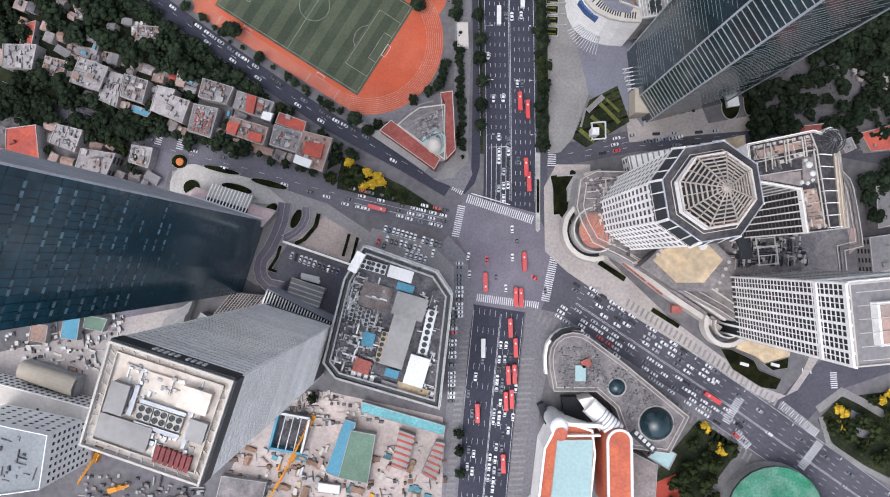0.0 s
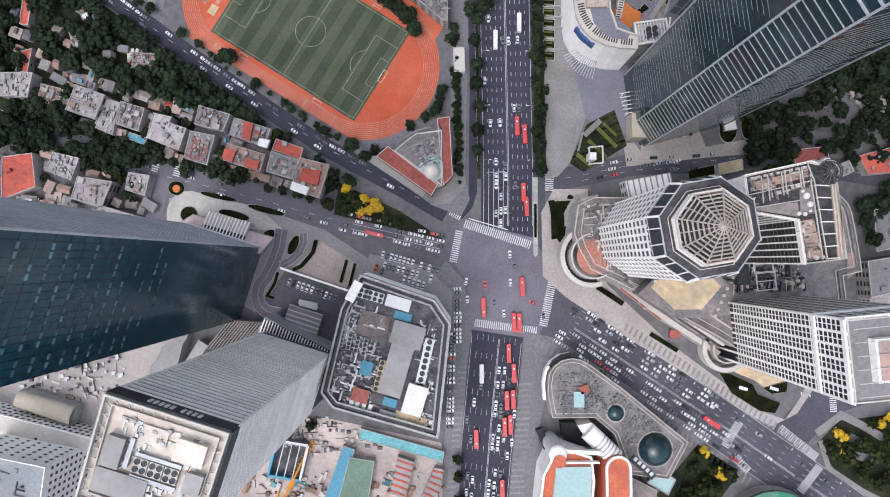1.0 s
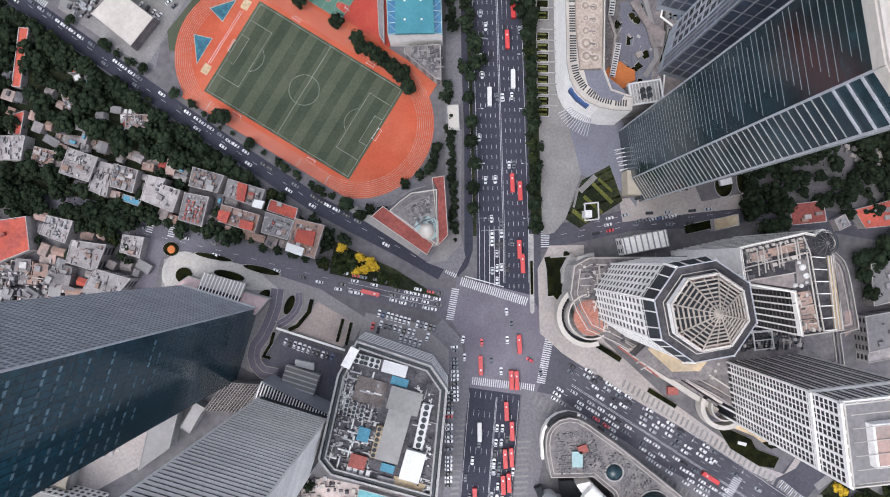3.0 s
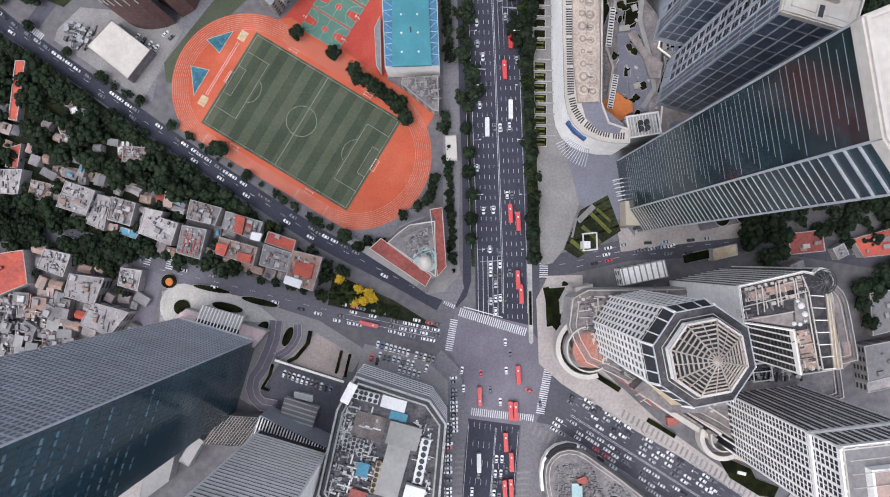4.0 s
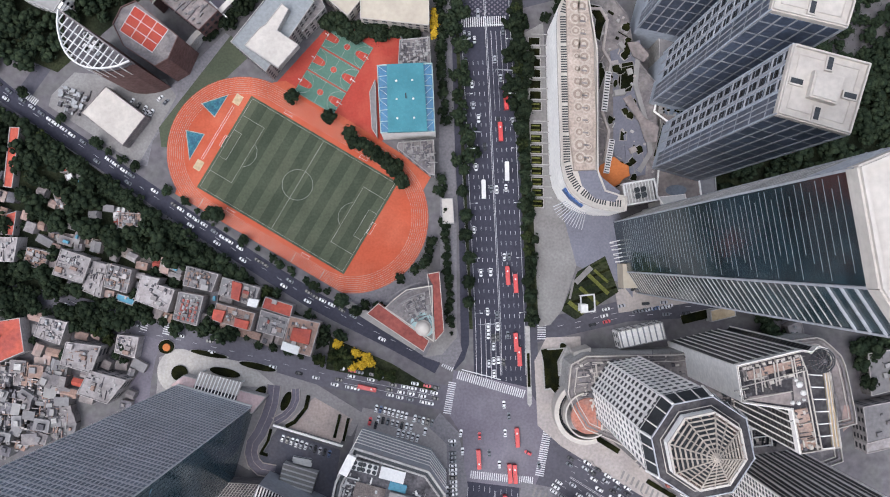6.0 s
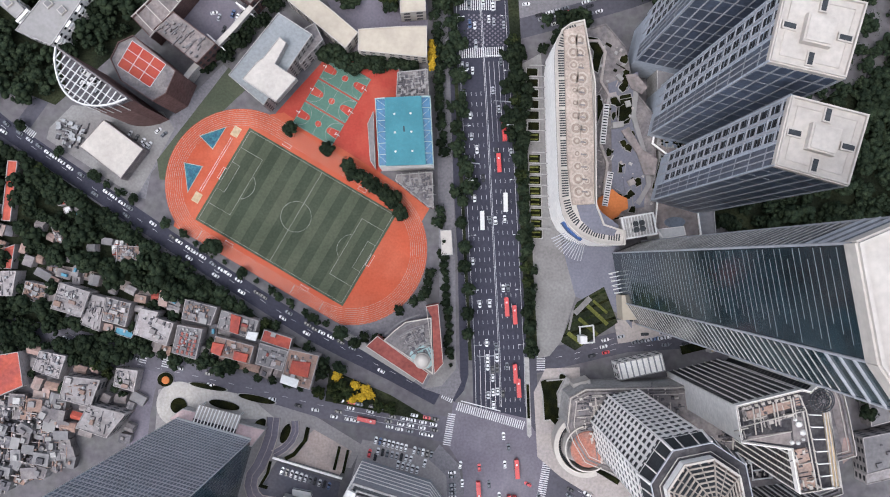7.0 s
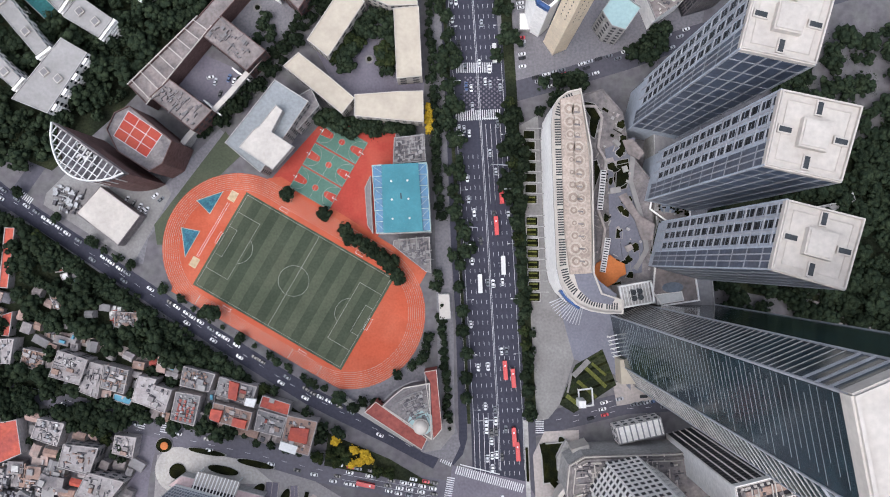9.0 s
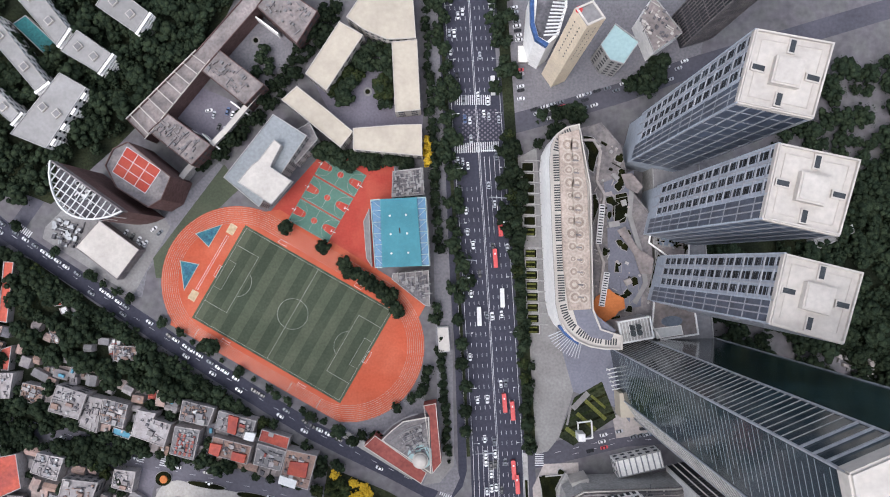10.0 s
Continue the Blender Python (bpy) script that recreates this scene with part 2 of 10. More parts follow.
CAR_PAINTS = [mat("car_paint_white", (0.62, 0.62, 0.63), 0.25, spec=0.5, var=((0.3, 0.03),)), mat("car_paint_silver", (0.34, 0.35, 0.37), 0.3, 0.5, var=((0.3, 0.04),)),
              mat("car_paint_black", (0.02, 0.02, 0.023), 0.2, spec=0.6, var=((0.3, 0.1),)), mat("car_paint_grey", (0.13, 0.14, 0.155), 0.3, 0.3, var=((0.3, 0.05),)),
              mat("car_paint_red", (0.5, 0.05, 0.06), 0.3, spec=0.5, var=((0.3, 0.05),)), mat("car_paint_blue", (0.06, 0.1, 0.2), 0.3, spec=0.5, var=((0.3, 0.05),))]
BUS_RED = mat("bus_paint_red", (0.465, 0.0375, 0.0375), 0.35, var=((0.3, 0.05), (1.2, 0.06)), spec=0.5)
SIGN_BLUE = mat("blue_sign_panel", (0.045, 0.085, 0.2), 0.4, var=((0.2, 0.2), (0.8, 0.25)))
YELLOW_STEEL = mat("yellow_orange_steel", (0.54, 0.225, 0.0225), 0.5, var=((0.3, 0.1), (1.2, 0.12)))


# ---- building blocks ----
class Shape:
    """Collects corners and faces of one mesh."""
    def __init__(self):
        self.v, self.f = [], []

    def prism(self, pts, z0, z1, top=True, bottom=False):
        n, k = len(pts), len(self.v)
        area = sum(pts[i][0] * pts[(i + 1) % n][1] - pts[(i + 1) % n][0] * pts[i][1] for i in range(n))
        if area < 0:
            pts = pts[::-1]
        self.v += [(x, y, z0) for x, y in pts] + [(x, y, z1) for x, y in pts]
        self.f += [(k + i, k + (i + 1) % n, k + n + (i + 1) % n, k + n + i) for i in range(n)]
        if top:
            self.f.append(tuple(range(k + n, k + 2 * n)))
        if bottom:
            self.f.append(tuple(range(k + n - 1, k - 1, -1)))
        return self

    def box(self, x, y, z, lx, ly, lz, a=0.0):
        """A box with its base centre at x, y, z, turned by a degrees."""
        c, s = math.cos(radians(a)), math.sin(radians(a))
        pts = [(x + c * u - s * w, y + s * u + c * w) for u, w in ((-lx / 2, -ly / 2), (lx / 2, -ly / 2), (lx / 2, ly / 2), (-lx / 2, ly / 2))]
        return self.prism(pts, z, z + lz, bottom=True)

    def bar(self, p, q, z0, z1, w, w2=None):
        """A straight bar from p to q, w wide."""
        dx, dy = q[0] - p[0], q[1] - p[1]
        d = math.hypot(dx, dy) or 1.0
        nx, ny = -dy / d * w / 2, dx / d * w / 2
        e = 1.0 if w2 is None else w2 / w
        return self.prism([(p[0] - nx, p[1] - ny), (q[0] - nx * e, q[1] - ny * e), (q[0] + nx * e, q[1] + ny * e), (p[0] + nx, p[1] + ny)], z0, z1, bottom=True)

    def beam(self, a, b, w):
        """A square bar between two points in space."""
        a, b = Vector(a), Vector(b)
        d = (b - a).normalized()
        u = d.cross(Vector((0, 0, 1))) if abs(d.z) < 0.95 else d.cross(Vector((1, 0, 0)))
        u = u.normalized() * w / 2
        n = d.cross(u).normalized() * w / 2
        k = len(self.v)
        self.v += [tuple(p + s * u + r * n) for p in (a, b) for s, r in ((-1, -1), (1, -1), (1, 1), (-1, 1))]
        self.f += [(k, k + 3, k + 2, k + 1), (k + 4, k + 5, k + 6, k + 7)] + [(k + i, k + (i + 1) % 4, k + 4 + (i + 1) % 4, k + 4 + i) for i in range(4)]
        return self

    def path(self, pts, z0, z1, w, closed=False):
        """A mitred strip along a line of points."""
        n = len(pts)
        left, right = [], []
        for i in range(n):
            a = pts[i - 1] if (i or closed) else None
            b = pts[(i + 1) % n] if (i < n - 1 or closed) else None
            dirs = []
            if a is not None:
                dirs.append(Vector((pts[i][0] - a[0], pts[i][1] - a[1])).normalized())
            if b is not None:
                dirs.append(Vector((b[0] - pts[i][0], b[1] - pts[i][1])).normalized())
            t = sum(dirs, Vector((0, 0))).normalized()
            nrm = Vector((-t.y, t.x))
            k = w / 2 / max(0.4, abs(nrm.dot(Vector((-dirs[0].y, dirs[0].x)))))
            left.append((pts[i][0] + nrm.x * k, pts[i][1] + nrm.y * k))
            right.append((pts[i][0] - nrm.x * k, pts[i][1] - nrm.y * k))
        m = n if closed else n - 1
        k = len(self.v)
        for r, e in zip(right, left):
            self.v += [(*r, z0), (*r, z1), (*e, z0), (*e, z1)]
        for i in range(m):
            a, b = k + 4 * i, k + 4 * ((i + 1) % n)
            self.f += [(a + 1, b + 1, b + 3, a + 3), (a, b, b + 1, a + 1), (b + 2, a + 2, a + 3, b + 3)]
        if not closed:
            e = k + 4 * (n - 1)
            self.f += [(k + 2, k, k + 1, k + 3), (e, e + 2, e + 3, e + 1)]
        return self

    def lathe(self, x, y, rings, n=24, a0=0.0):
        """A turned form: rings of (radius, z), from the bottom up."""
        k = len(self.v)
        for r, z in rings:
            self.v += [(x + r * math.cos(a0 + math.tau * i / n), y + r * math.sin(a0 + math.tau * i / n), z) for i in range(n)]
        for j in range(len(rings) - 1):
            self.f += [(k + j * n + i, k + j * n + (i + 1) % n, k + (j + 1) * n + (i + 1) % n, k + (j + 1) * n + i) for i in range(n)]
        self.f.append(tuple(range(k + (len(rings) - 1) * n, k + len(rings) * n)))
        return self

    def mesh(self, name, material, smooth=False):
        me = bpy.data.meshes.new(name)
        me.from_pydata(self.v, [], self.f)
        me.materials.append(material)
        if smooth:
            for p in me.polygons:
                p.use_smooth = True
        return me


def thing(name, label, category, group="", at=(0, 0, 0), kind=""):
    ob = new(name)
    ob.empty_display_size = 2
    ob.location = at
    return tagged(ob, label, category, group, kind)


def lone(name, label, category, group, at, shape, material):
    """A thing of one piece, with its origin at its base."""
    shape.v = [(x - at[0], y - at[1], z - at[2]) for x, y, z in shape.v]
    ob = new(name, shape.mesh(name, material))
    ob.location = at
    return tagged(ob, label, category, group)


def lay(name, me, parent, m=None, label=""):
    """Links a mesh as one part of parent, at the world pose m."""
    ob = new(name, me)
    ob.parent = parent
    if parent is not None:
        ob.matrix_parent_inverse = parent.matrix_basis.inverted()
    if m is not None:
        ob.matrix_basis = m
    return tagged(ob, label) if label else ob


def part(name, shape, material, parent, label="", smooth=False):
    return lay(name, shape.mesh(name, material, smooth), parent, None, label)


def setting(name, shape, material, label, category, kind="structure"):
    return tagged(new(name, shape.mesh(name, material)), label, category, kind=kind)


def lerp(p, q, k):
    return (p[0] + (q[0] - p[0]) * k, p[1] + (q[1] - p[1]) * k)


def quad(a, b, c):
    """The parallelogram of three corners in turn."""
    return [a, b, c, (a[0] + c[0] - b[0], a[1] + c[1] - b[1])]


def ccw(pts):
    area = sum(pts[i][0] * pts[(i + 1) % len(pts)][1] - pts[(i + 1) % len(pts)][0] * pts[i][1] for i in range(len(pts)))
    return list(pts) if area > 0 else list(pts)[::-1]


def mid(pts):
    return (sum(p[0] for p in pts) / len(pts), sum(p[1] for p in pts) / len(pts))


def inset(pts, d):
    """The outline moved inwards by d (counter-clockwise, convex enough)."""
    pts, out = ccw(pts), []
    n = len(pts)
    for i in range(n):
        a, p, b = Vector(pts[i - 1]), Vector(pts[i]), Vector(pts[(i + 1) % n])
        u, w = (p - a).normalized(), (b - p).normalized()
        n1, n2 = Vector((-u.y, u.x)), Vector((-w.y, w.x))
        t = (n1 + n2)
        t = t / max(0.35, t.dot(n1)) if t.length > 1e-6 else n1
        out.append((p.x + t.x * d, p.y + t.y * d))
    return out


def along(p, q):
    """Pose at p with x along the wall to q, y outwards for a counter-clockwise outline, and the wall's length."""
    dx, dy = q[0] - p[0], q[1] - p[1]
    return Matrix.Translation((p[0], p[1], 0)) @ Matrix.Rotation(math.atan2(dy, dx), 4, "Z"), math.hypot(dx, dy)


def faces_avenue(p, q):
    """True for a wall of a counter-clockwise outline that looks towards some stretch of the main avenue."""
    nx, ny = q[1] - p[1], p[0] - q[0]
    cx, cy = (p[0] + q[0]) / 2, (p[1] + q[1]) / 2
    return any((ax - cx) * nx + (ay - cy) * ny > 0 for ax, ay in ((10, 0), (12, 60), (14, 120), (16, 190)))


def bands(parent, p, q, zs, height, proud, material, name="spandrel", label=""):
    if not faces_avenue(p, q):
        return
    m, length = along(p, q)
    me = Shape().prism([(0, -proud), (length, -proud), (length, 0.3), (0, 0.3)], 0, height, bottom=True).mesh(name, material)
    for z in zs:
        lay(name, me, parent, Matrix.Translation((0, 0, z)) @ m, label)


def piers(parent, p, q, ks, z0, z1, width, proud, material, name="pier", label=""):
    if not faces_avenue(p, q):
        return
    m, length = along(p, q)
    me = Shape().prism([(-width / 2, -proud), (width / 2, -proud), (width / 2, 0.3), (-width / 2, 0.3)], z0, z1, bottom=True).mesh(name, material)
    for k in ks:
        lay(name, me, parent, m @ Matrix.Translation((k * length, 0, 0)), label)


def roof_rim(parent, pts, z, material, wide=0.6, high=1.2, name="parapet", label=""):
    pts = ccw(pts)
    part(name, Shape().path(inset(pts, wide / 2), z - 0.2, z + high, wide, closed=True), material, parent, label)


def even(n, a=0.0, b=1.0):
    return [a + (b - a) * i / max(1, n - 1) for i in range(n)]


# ---- ground, roads and pavements ----
setting("ground", Shape().prism([(-4000, -4000), (4000, -4000), (4000, 4000), (-4000, 4000)], -0.6, 0.0), GROUND, "mottled grey city ground of concrete and worn asphalt", "ground")


def road(name, pts, width, material, label, z=0.06):
    return setting(name, Shape().path(pts, 0.0, z, width), material, label, "road")


MAIN_N = [(42.3, 19.0), (42.5, 69.9), (39.5, 204.9), (35.5, 341.4), (21, 520), (2, 900)]
MAIN_S = [(42.3, 19.0), (36.0, -23.9), (31.1, -76.2), (26.2, -135.4), (8, -330), (-20, -700)]
road("road_main_north", MAIN_N, 32.4, ASPHALT_DARK, "dark asphalt avenue of ten lanes with painted lane lines")
SERVICE_W = [(13.0, 46.5), (18.6, 52.5), (21.3, 61.0), (21.4, 70.0), (21.8, 128.0), (19.8, 204.0), (14.6, 341.0), (0.5, 520.0)]
road("road_service_west", SERVICE_W, 5.0, ASPHALT_DARK, "narrow dark asphalt service lane beside the avenue", 0.055)
SERVICE_E = [(62.0, 18.0), (62.3, 46.0), (62.0, 66.0)]
road("road_service_east", SERVICE_E, 4.6, ASPHALT, "short asphalt slip lane at the junction", 0.055)
road("road_main_south", MAIN_S, 31, ASPHALT_DARK, "dark asphalt avenue full of queuing cars", 0.07)
SE = [(53.1, -1.7), (71.8, -13.3), (173.5, -79.8), (239.1, -125.1), (330, -190), (700, -440)]
road("road_south_east", SE, 29, ASPHALT, "grey asphalt avenue jammed with cars in both directions", 0.08)
WEST = [(13.9, 27.6), (-66.8, 45.5), (-120.5, 60.0), (-171.0, 71.9), (-218.8, 93.9), (-272.4, 113.3), (-420, 150)]
road("road_west", WEST, 15, WEST_ASPHALT, "grey asphalt side street with a queue of cars", 0.05)
NW = [(5.6, 47.8), (-20.7, 63.0), (-50.4, 78.5), (-68.5, 88.5), (-93.4, 105.0), (-121.5, 124.0), (-148.1, 142.5), (-174.4, 161.5), (-200.0, 180.0), (-217.9, 192.7), (-249.4, 215.5), (-380, 330)]
road("road_north_west", NW, 10.5, ASPHALT_DARK, "narrow dark asphalt street between trees and running track", 0.045)
EAST = [(58.5, 66.0), (87.4, 71.6), (117.9, 77.9), (150.0, 79.0), (194.0, 83.2), (330, 60)]
road("road_east", EAST, 13, ASPHALT, "grey asphalt side street beside the glass tower", 0.045)
NEAST = [(54.4, 264.8), (92.1, 273.6), (126.4, 282.6), (160.8, 293.9), (300, 330)]
road("road_north_east", NEAST, 12, ASPHALT, "grey asphalt side street at the northern junction", 0.045)
road("road_park_branch", [(203.0, -90.0), (213.0, -80.0), (223.5, -68.5), (237.4, -59.0), (268.7, -48.0), (340.0, -30.0)], 21, ASPHALT, "wide asphalt side road beside the small park", 0.065)
road("road_south_west", [(-165.0, 68.4), (-168.6, 57.0), (-171.5, 43.6), (-177.1, 3.3), (-190, -60)], 12, ASPHALT_OLD, "pale worn asphalt lane beside the hotel drive", 0.075)
road("road_service", [(-112.7, 244.5), (-137.2, 221.6), (-152.9, 206.9), (-168.7, 188.9), (-172.6, 172.1)], 14, PAVING, "pale concrete service road of the school yard", 0.03)
road("road_far_west", [(-259.9, 202.4), (-242.8, 210.3), (-221.6, 238.4), (-214.4, 255.1), (-196.6, 281.7)], 9, ASPHALT, "grey asphalt lane under trees", 0.03)
CROSS = [(14.2, 44.8), (57.8, 33.8), (67.6, 16.8), (65.1, -15.1), (59.8, -26.7), (19.6, -20.8), (18.5, 6.0), (10.3, 19.6)]
setting("junction", Shape().prism(CROSS, 0.0, 0.1), ASPHALT_OLD, "worn purple-grey asphalt of the large open junction", "road")


def pavement(name, pts, material, label, z=0.18):
    return setting(name, Shape().prism(pts, 0.0, z), material, label, "pavement")


pavement("pavement_west_of_avenue", [(14.3, 46.5), (19.5, 56.5), (16.6, 70.9), (18.1, 138.1), (17.8, 239.6), (16.5, 342.1), (8.0, 342.4), (9.3, 240.0), (8.3, 138.4), (7.2, 71.2), (4.4, 58.5), (-4.1, 53.6)], PAVING, "grey stone pavement beside the avenue")
pavement("pavement_south_west", [(21.1, -24.0), (18.2, -39.2), (15.0, -96.6), (12.4, -135.6), (0, -200), (-14, -200), (2.9, -135.7), (5.1, -83.2), (9.3, -24.1), (9.0, 1.3), (-1.2, 11.4), (5.5, 19.9), (16.4, 8.1)], PAVING, "grey stone pavement with parked cars along the avenue")
pavement("pavement_south_east", [(52.6, -22.0), (47.6, -76.1), (41.7, -135.3), (30, -200), (55, -200), (59.2, -135.1), (60.5, -82.7), (68.7, -42.1), (80.5, -36.9), (97.4, -49.2), (138.1, -75.1), (158.3, -90.0), (163.4, -84.9), (134.7, -67.7), (97.4, -43.5), (71.9, -25.9)], PAVING, "striped grey stone pavement")
pavement("pavement_north_east", [(65.4, 69.1), (63.1, 122.9), (63.6, 170.1), (60.4, 244.8), (72.5, 251.2), (74.7, 176.5), (81.5, 135.7), (88.7, 105.2), (79.2, 78.6), (72.2, 70.5)], PAVING_PALE, "pale concrete forecourt strip before the shopping centre")
pavement("pavement_east", [(63.2, 11.0), (62.3, 49.3), (69.6, 63.0), (90.0, 63.2), (90.2, 25.8), (102.2, 5.6), (137.9, -27.9), (165.0, -47.9), (195.3, -69.5), (207.0, -73.5), (216.5, -60.0), (222.0, -47.5), (230.0, -38.0), (238.0, -34.0), (240.0, -44.0), (226.0, -52.0), (214.0, -70.0), (199.0, -77.5), (188.6, -72.6), (161.6, -54.7), (117.6, -28.1), (76.8, -1.4)], PAVING_WARM, "striped beige stone pavement round the tower podium")
pavement("plaza_glass_tower", [(81.5, 135.7), (107.3, 148.3), (123.1, 120.7), (121.6, 85.5), (115.2, 94.1), (88.7, 105.2)], PLAZA_BLUE, "bluish granite plaza before the glass tower", 0.2)
pavement("hotel_forecourt", [(-163.2, 29.9), (-160.5, 56.8), (-147.5, 60.4), (-107.1, 51.4), (-66.9, 38.1), (-40.2, 20.7), (-47.2, 7.4), (-90.9, 13.3), (-108.2, -11.5), (-155.0, 16.3)], FORECOURT_STONE, "pale stone forecourt with a curving drive", 0.15)
pavement("drive_ring", [((-148.4, 47.8)[0] + 13.5 * math.cos(radians(10 * i)), (-148.4, 47.8)[1] + 13.5 * math.sin(radians(10 * i))) for i in range(36)], DRIVE_STONE, "pale stone turning circle of the hotel drive", 0.2)
pavement("drive_arm", [(-146.9, 60.9), (-107.2, 51.7), (-90.5, 36.9), (-110.8, 38.3), (-141.0, 46.3)], DRIVE_STONE, "pale stone drive arm before the hotel", 0.19)
pavement("parking_strip", [(-40.2, 24.0), (3.5, 14.7), (13.3, -0.6), (13.0, -14.0), (-47.3, 0.7)], FORECOURT_STONE, "grey paved parking strip before the department store", 0.16)
pavement("beige_yard", [(-68.7, 30.7), (-46.4, 17.4), (-54.0, 3.5), (-87.5, 14.3)], YARD_STONE, "warm beige paved yard beside the ramp", 0.2)
pavement("loading_yard", [(-91.0, 12.3), (-54.1, -0.9), (-59.8, -32.6), (-95.0, -25.2), (-104.8, -8.2)], LOADING, "dark asphalt loading yard with parked coaches", 0.2)
pavement("school_south_yard", [(-53.6, 88.5), (-31.2, 101.2), (-0.7, 105.1), (13.7, 84.4), (12.7, 57.6), (-2.6, 53.1)], PAVING, "grey paved yard round the fan-shaped school building", 0.16)
pavement("fan_tip_paving", [(-2.6, 53.1), (6.5, 71.2), (16.7, 74.2), (16.4, 64.2), (7.6, 54.4)], PAVING_PALE, "pale paved tip of the school corner", 0.2)
pavement("school_court_yard", [(-58.4, 293.6), (-40.9, 258.8), (4.9, 257.1), (5.7, 280.9), (-11.5, 322.6), (-28.5, 323.2)], ASPHALT_OLD, "purple-grey paved courtyard of the school", 0.14)
pavement("shed_yard", [(-224.1, 207.9), (-182.6, 179.2), (-170.9, 172.0), (-147.7, 211.8), (-154.2, 222.3), (-208.3, 227.7), (-222.3, 214.6)], PAVING_PALE, "pale concrete yard round the shed", 0.14)
pavement("podium_yard_site", [(-131.5, -137.2), (-98.6, -74.2), (-64.7, -73.9), (3.1, -88.3), (7.0, -135.6), (-10, -200), (-150, -200)], SOIL, "bare pinkish soil of a building site", 0.1)
pavement("rubble_lot", [(-262.0, -52.2), (-211.1, -41.5), (-187.5, -31.1), (-150.2, -24.0), (-159.9, -57.9), (-210.3, -85.5), (-261.4, -79.3)], PAVING_WARM, "dusty vacant lot with heaps of scrap", 0.1)
pavement("woods_clearing", [(-187.5, 146.8), (-168.5, 145.6), (-166.4, 132.7), (-184.1, 130.7)], PAVING_WARM, "pale clearing between trees with heaps of goods", 0.12)
road("path_wood", [(-225.7, 130.3), (-208.6, 127.5), (-191.6, 123.3), (-172.8, 117.0), (-153.4, 107.4)], 6, SOIL, "bare pinkish dirt path above the old houses", 0.11)
pavement("tower_forecourt", [(111.2, 90.2), (127.5, 92.8), (156.3, 98.7), (160.5, 88.5), (191.7, 94.5), (192.9, 85.0), (157.8, 81.8), (113.1, 76.6)], PAVING_WARM, "pinkish paved forecourt along the side street", 0.14)
pavement("north_forecourt", [(58.7, 270.4), (92.2, 277.7), (173.1, 303.7), (183.9, 356.3), (63.2, 360.9)], PAVING, "grey paved forecourt round the northern blocks", 0.03)
pavement("campus_garden", [(-112.2, 314.4), (-90.9, 341.0), (-66.1, 319.5), (-87.3, 294.7)], PAVING, "grey paved garden court of the campus", 0.12)
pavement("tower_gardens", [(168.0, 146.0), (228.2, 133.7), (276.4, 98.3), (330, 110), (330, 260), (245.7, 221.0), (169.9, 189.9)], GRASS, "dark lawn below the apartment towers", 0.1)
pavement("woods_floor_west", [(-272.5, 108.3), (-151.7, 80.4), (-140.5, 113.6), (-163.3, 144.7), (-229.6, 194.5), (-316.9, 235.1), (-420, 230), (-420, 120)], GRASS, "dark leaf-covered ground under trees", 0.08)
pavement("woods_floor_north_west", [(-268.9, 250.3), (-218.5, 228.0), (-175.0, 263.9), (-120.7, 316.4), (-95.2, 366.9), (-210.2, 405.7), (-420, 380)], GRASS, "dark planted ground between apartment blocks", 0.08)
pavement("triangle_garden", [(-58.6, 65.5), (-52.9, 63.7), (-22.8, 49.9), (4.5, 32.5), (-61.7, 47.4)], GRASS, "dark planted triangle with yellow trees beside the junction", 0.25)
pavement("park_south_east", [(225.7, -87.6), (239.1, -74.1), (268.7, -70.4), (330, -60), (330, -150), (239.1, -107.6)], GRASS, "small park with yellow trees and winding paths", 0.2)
road("park_path", [(225.7, -81.6), (240.1, -70.7), (252.2, -76.6), (271.1, -87.8)], 4.5, PAVING_PALE, "pale paved path along the park edge", 0.24)
road("park_walk", [(227.7, -85.9), (232.7, -102.3), (252.2, -115.2), (268.7, -124.1)], 3, PAVING_PALE, "pale curved path in the park", 0.23)
pavement("park_plaza", [(245.8, -81.4), (259.3, -87.3), (255.9, -99.1), (243.2, -94.8)], PAVING, "small paved clearing in the park", 0.22)
pavement("grove_south_east", [(138.2, -108.7), (155.0, -88.4), (171.8, -99.0), (177.3, -108.3), (158.5, -134.0), (140, -160), (100, -160)], GRASS, "dark planted grove behind the domes", 0.2)


def offset(pts, d):
    out = []
    for i in range(len(pts)):
        a, b = Vector(pts[max(0, i - 1)]), Vector(pts[min(len(pts) - 1, i + 1)])
        t = (b - a).normalized()
        out.append((pts[i][0] - t.y * d, pts[i][1] + t.x * d))
    return out


def spots(pts, start, stop, step):
    """Places and headings along a line of points, by distance."""
    done, out, nxt = 0.0, [], start
    for p, q in zip(pts, pts[1:]):
        length = math.dist(p, q)
        while nxt <= done + length and nxt <= stop:
            out.append((lerp(p, q, (nxt - done) / length), math.degrees(math.atan2(q[1] - p[1], q[0] - p[0]))))
            nxt += step
        done += length
    return out


LINES = Shape()
LINES_RAIL = Shape()


def dashes(pts, d, start, stop, step=11.0, length=3.6, w=0.15, z=0.095):
    for (x, y), a in spots(offset(pts, d), start, stop, step):
        LINES.box(x, y, z, length, w, 0.02, a)


def solid(pts, d, start, stop, w=0.18, z=0.095):
    run = spots(offset(pts, d), start, stop, 6.0)
    for (p, _), (q, _) in zip(run, run[1:]):
        LINES.bar(p, q, z, z + 0.02, w)


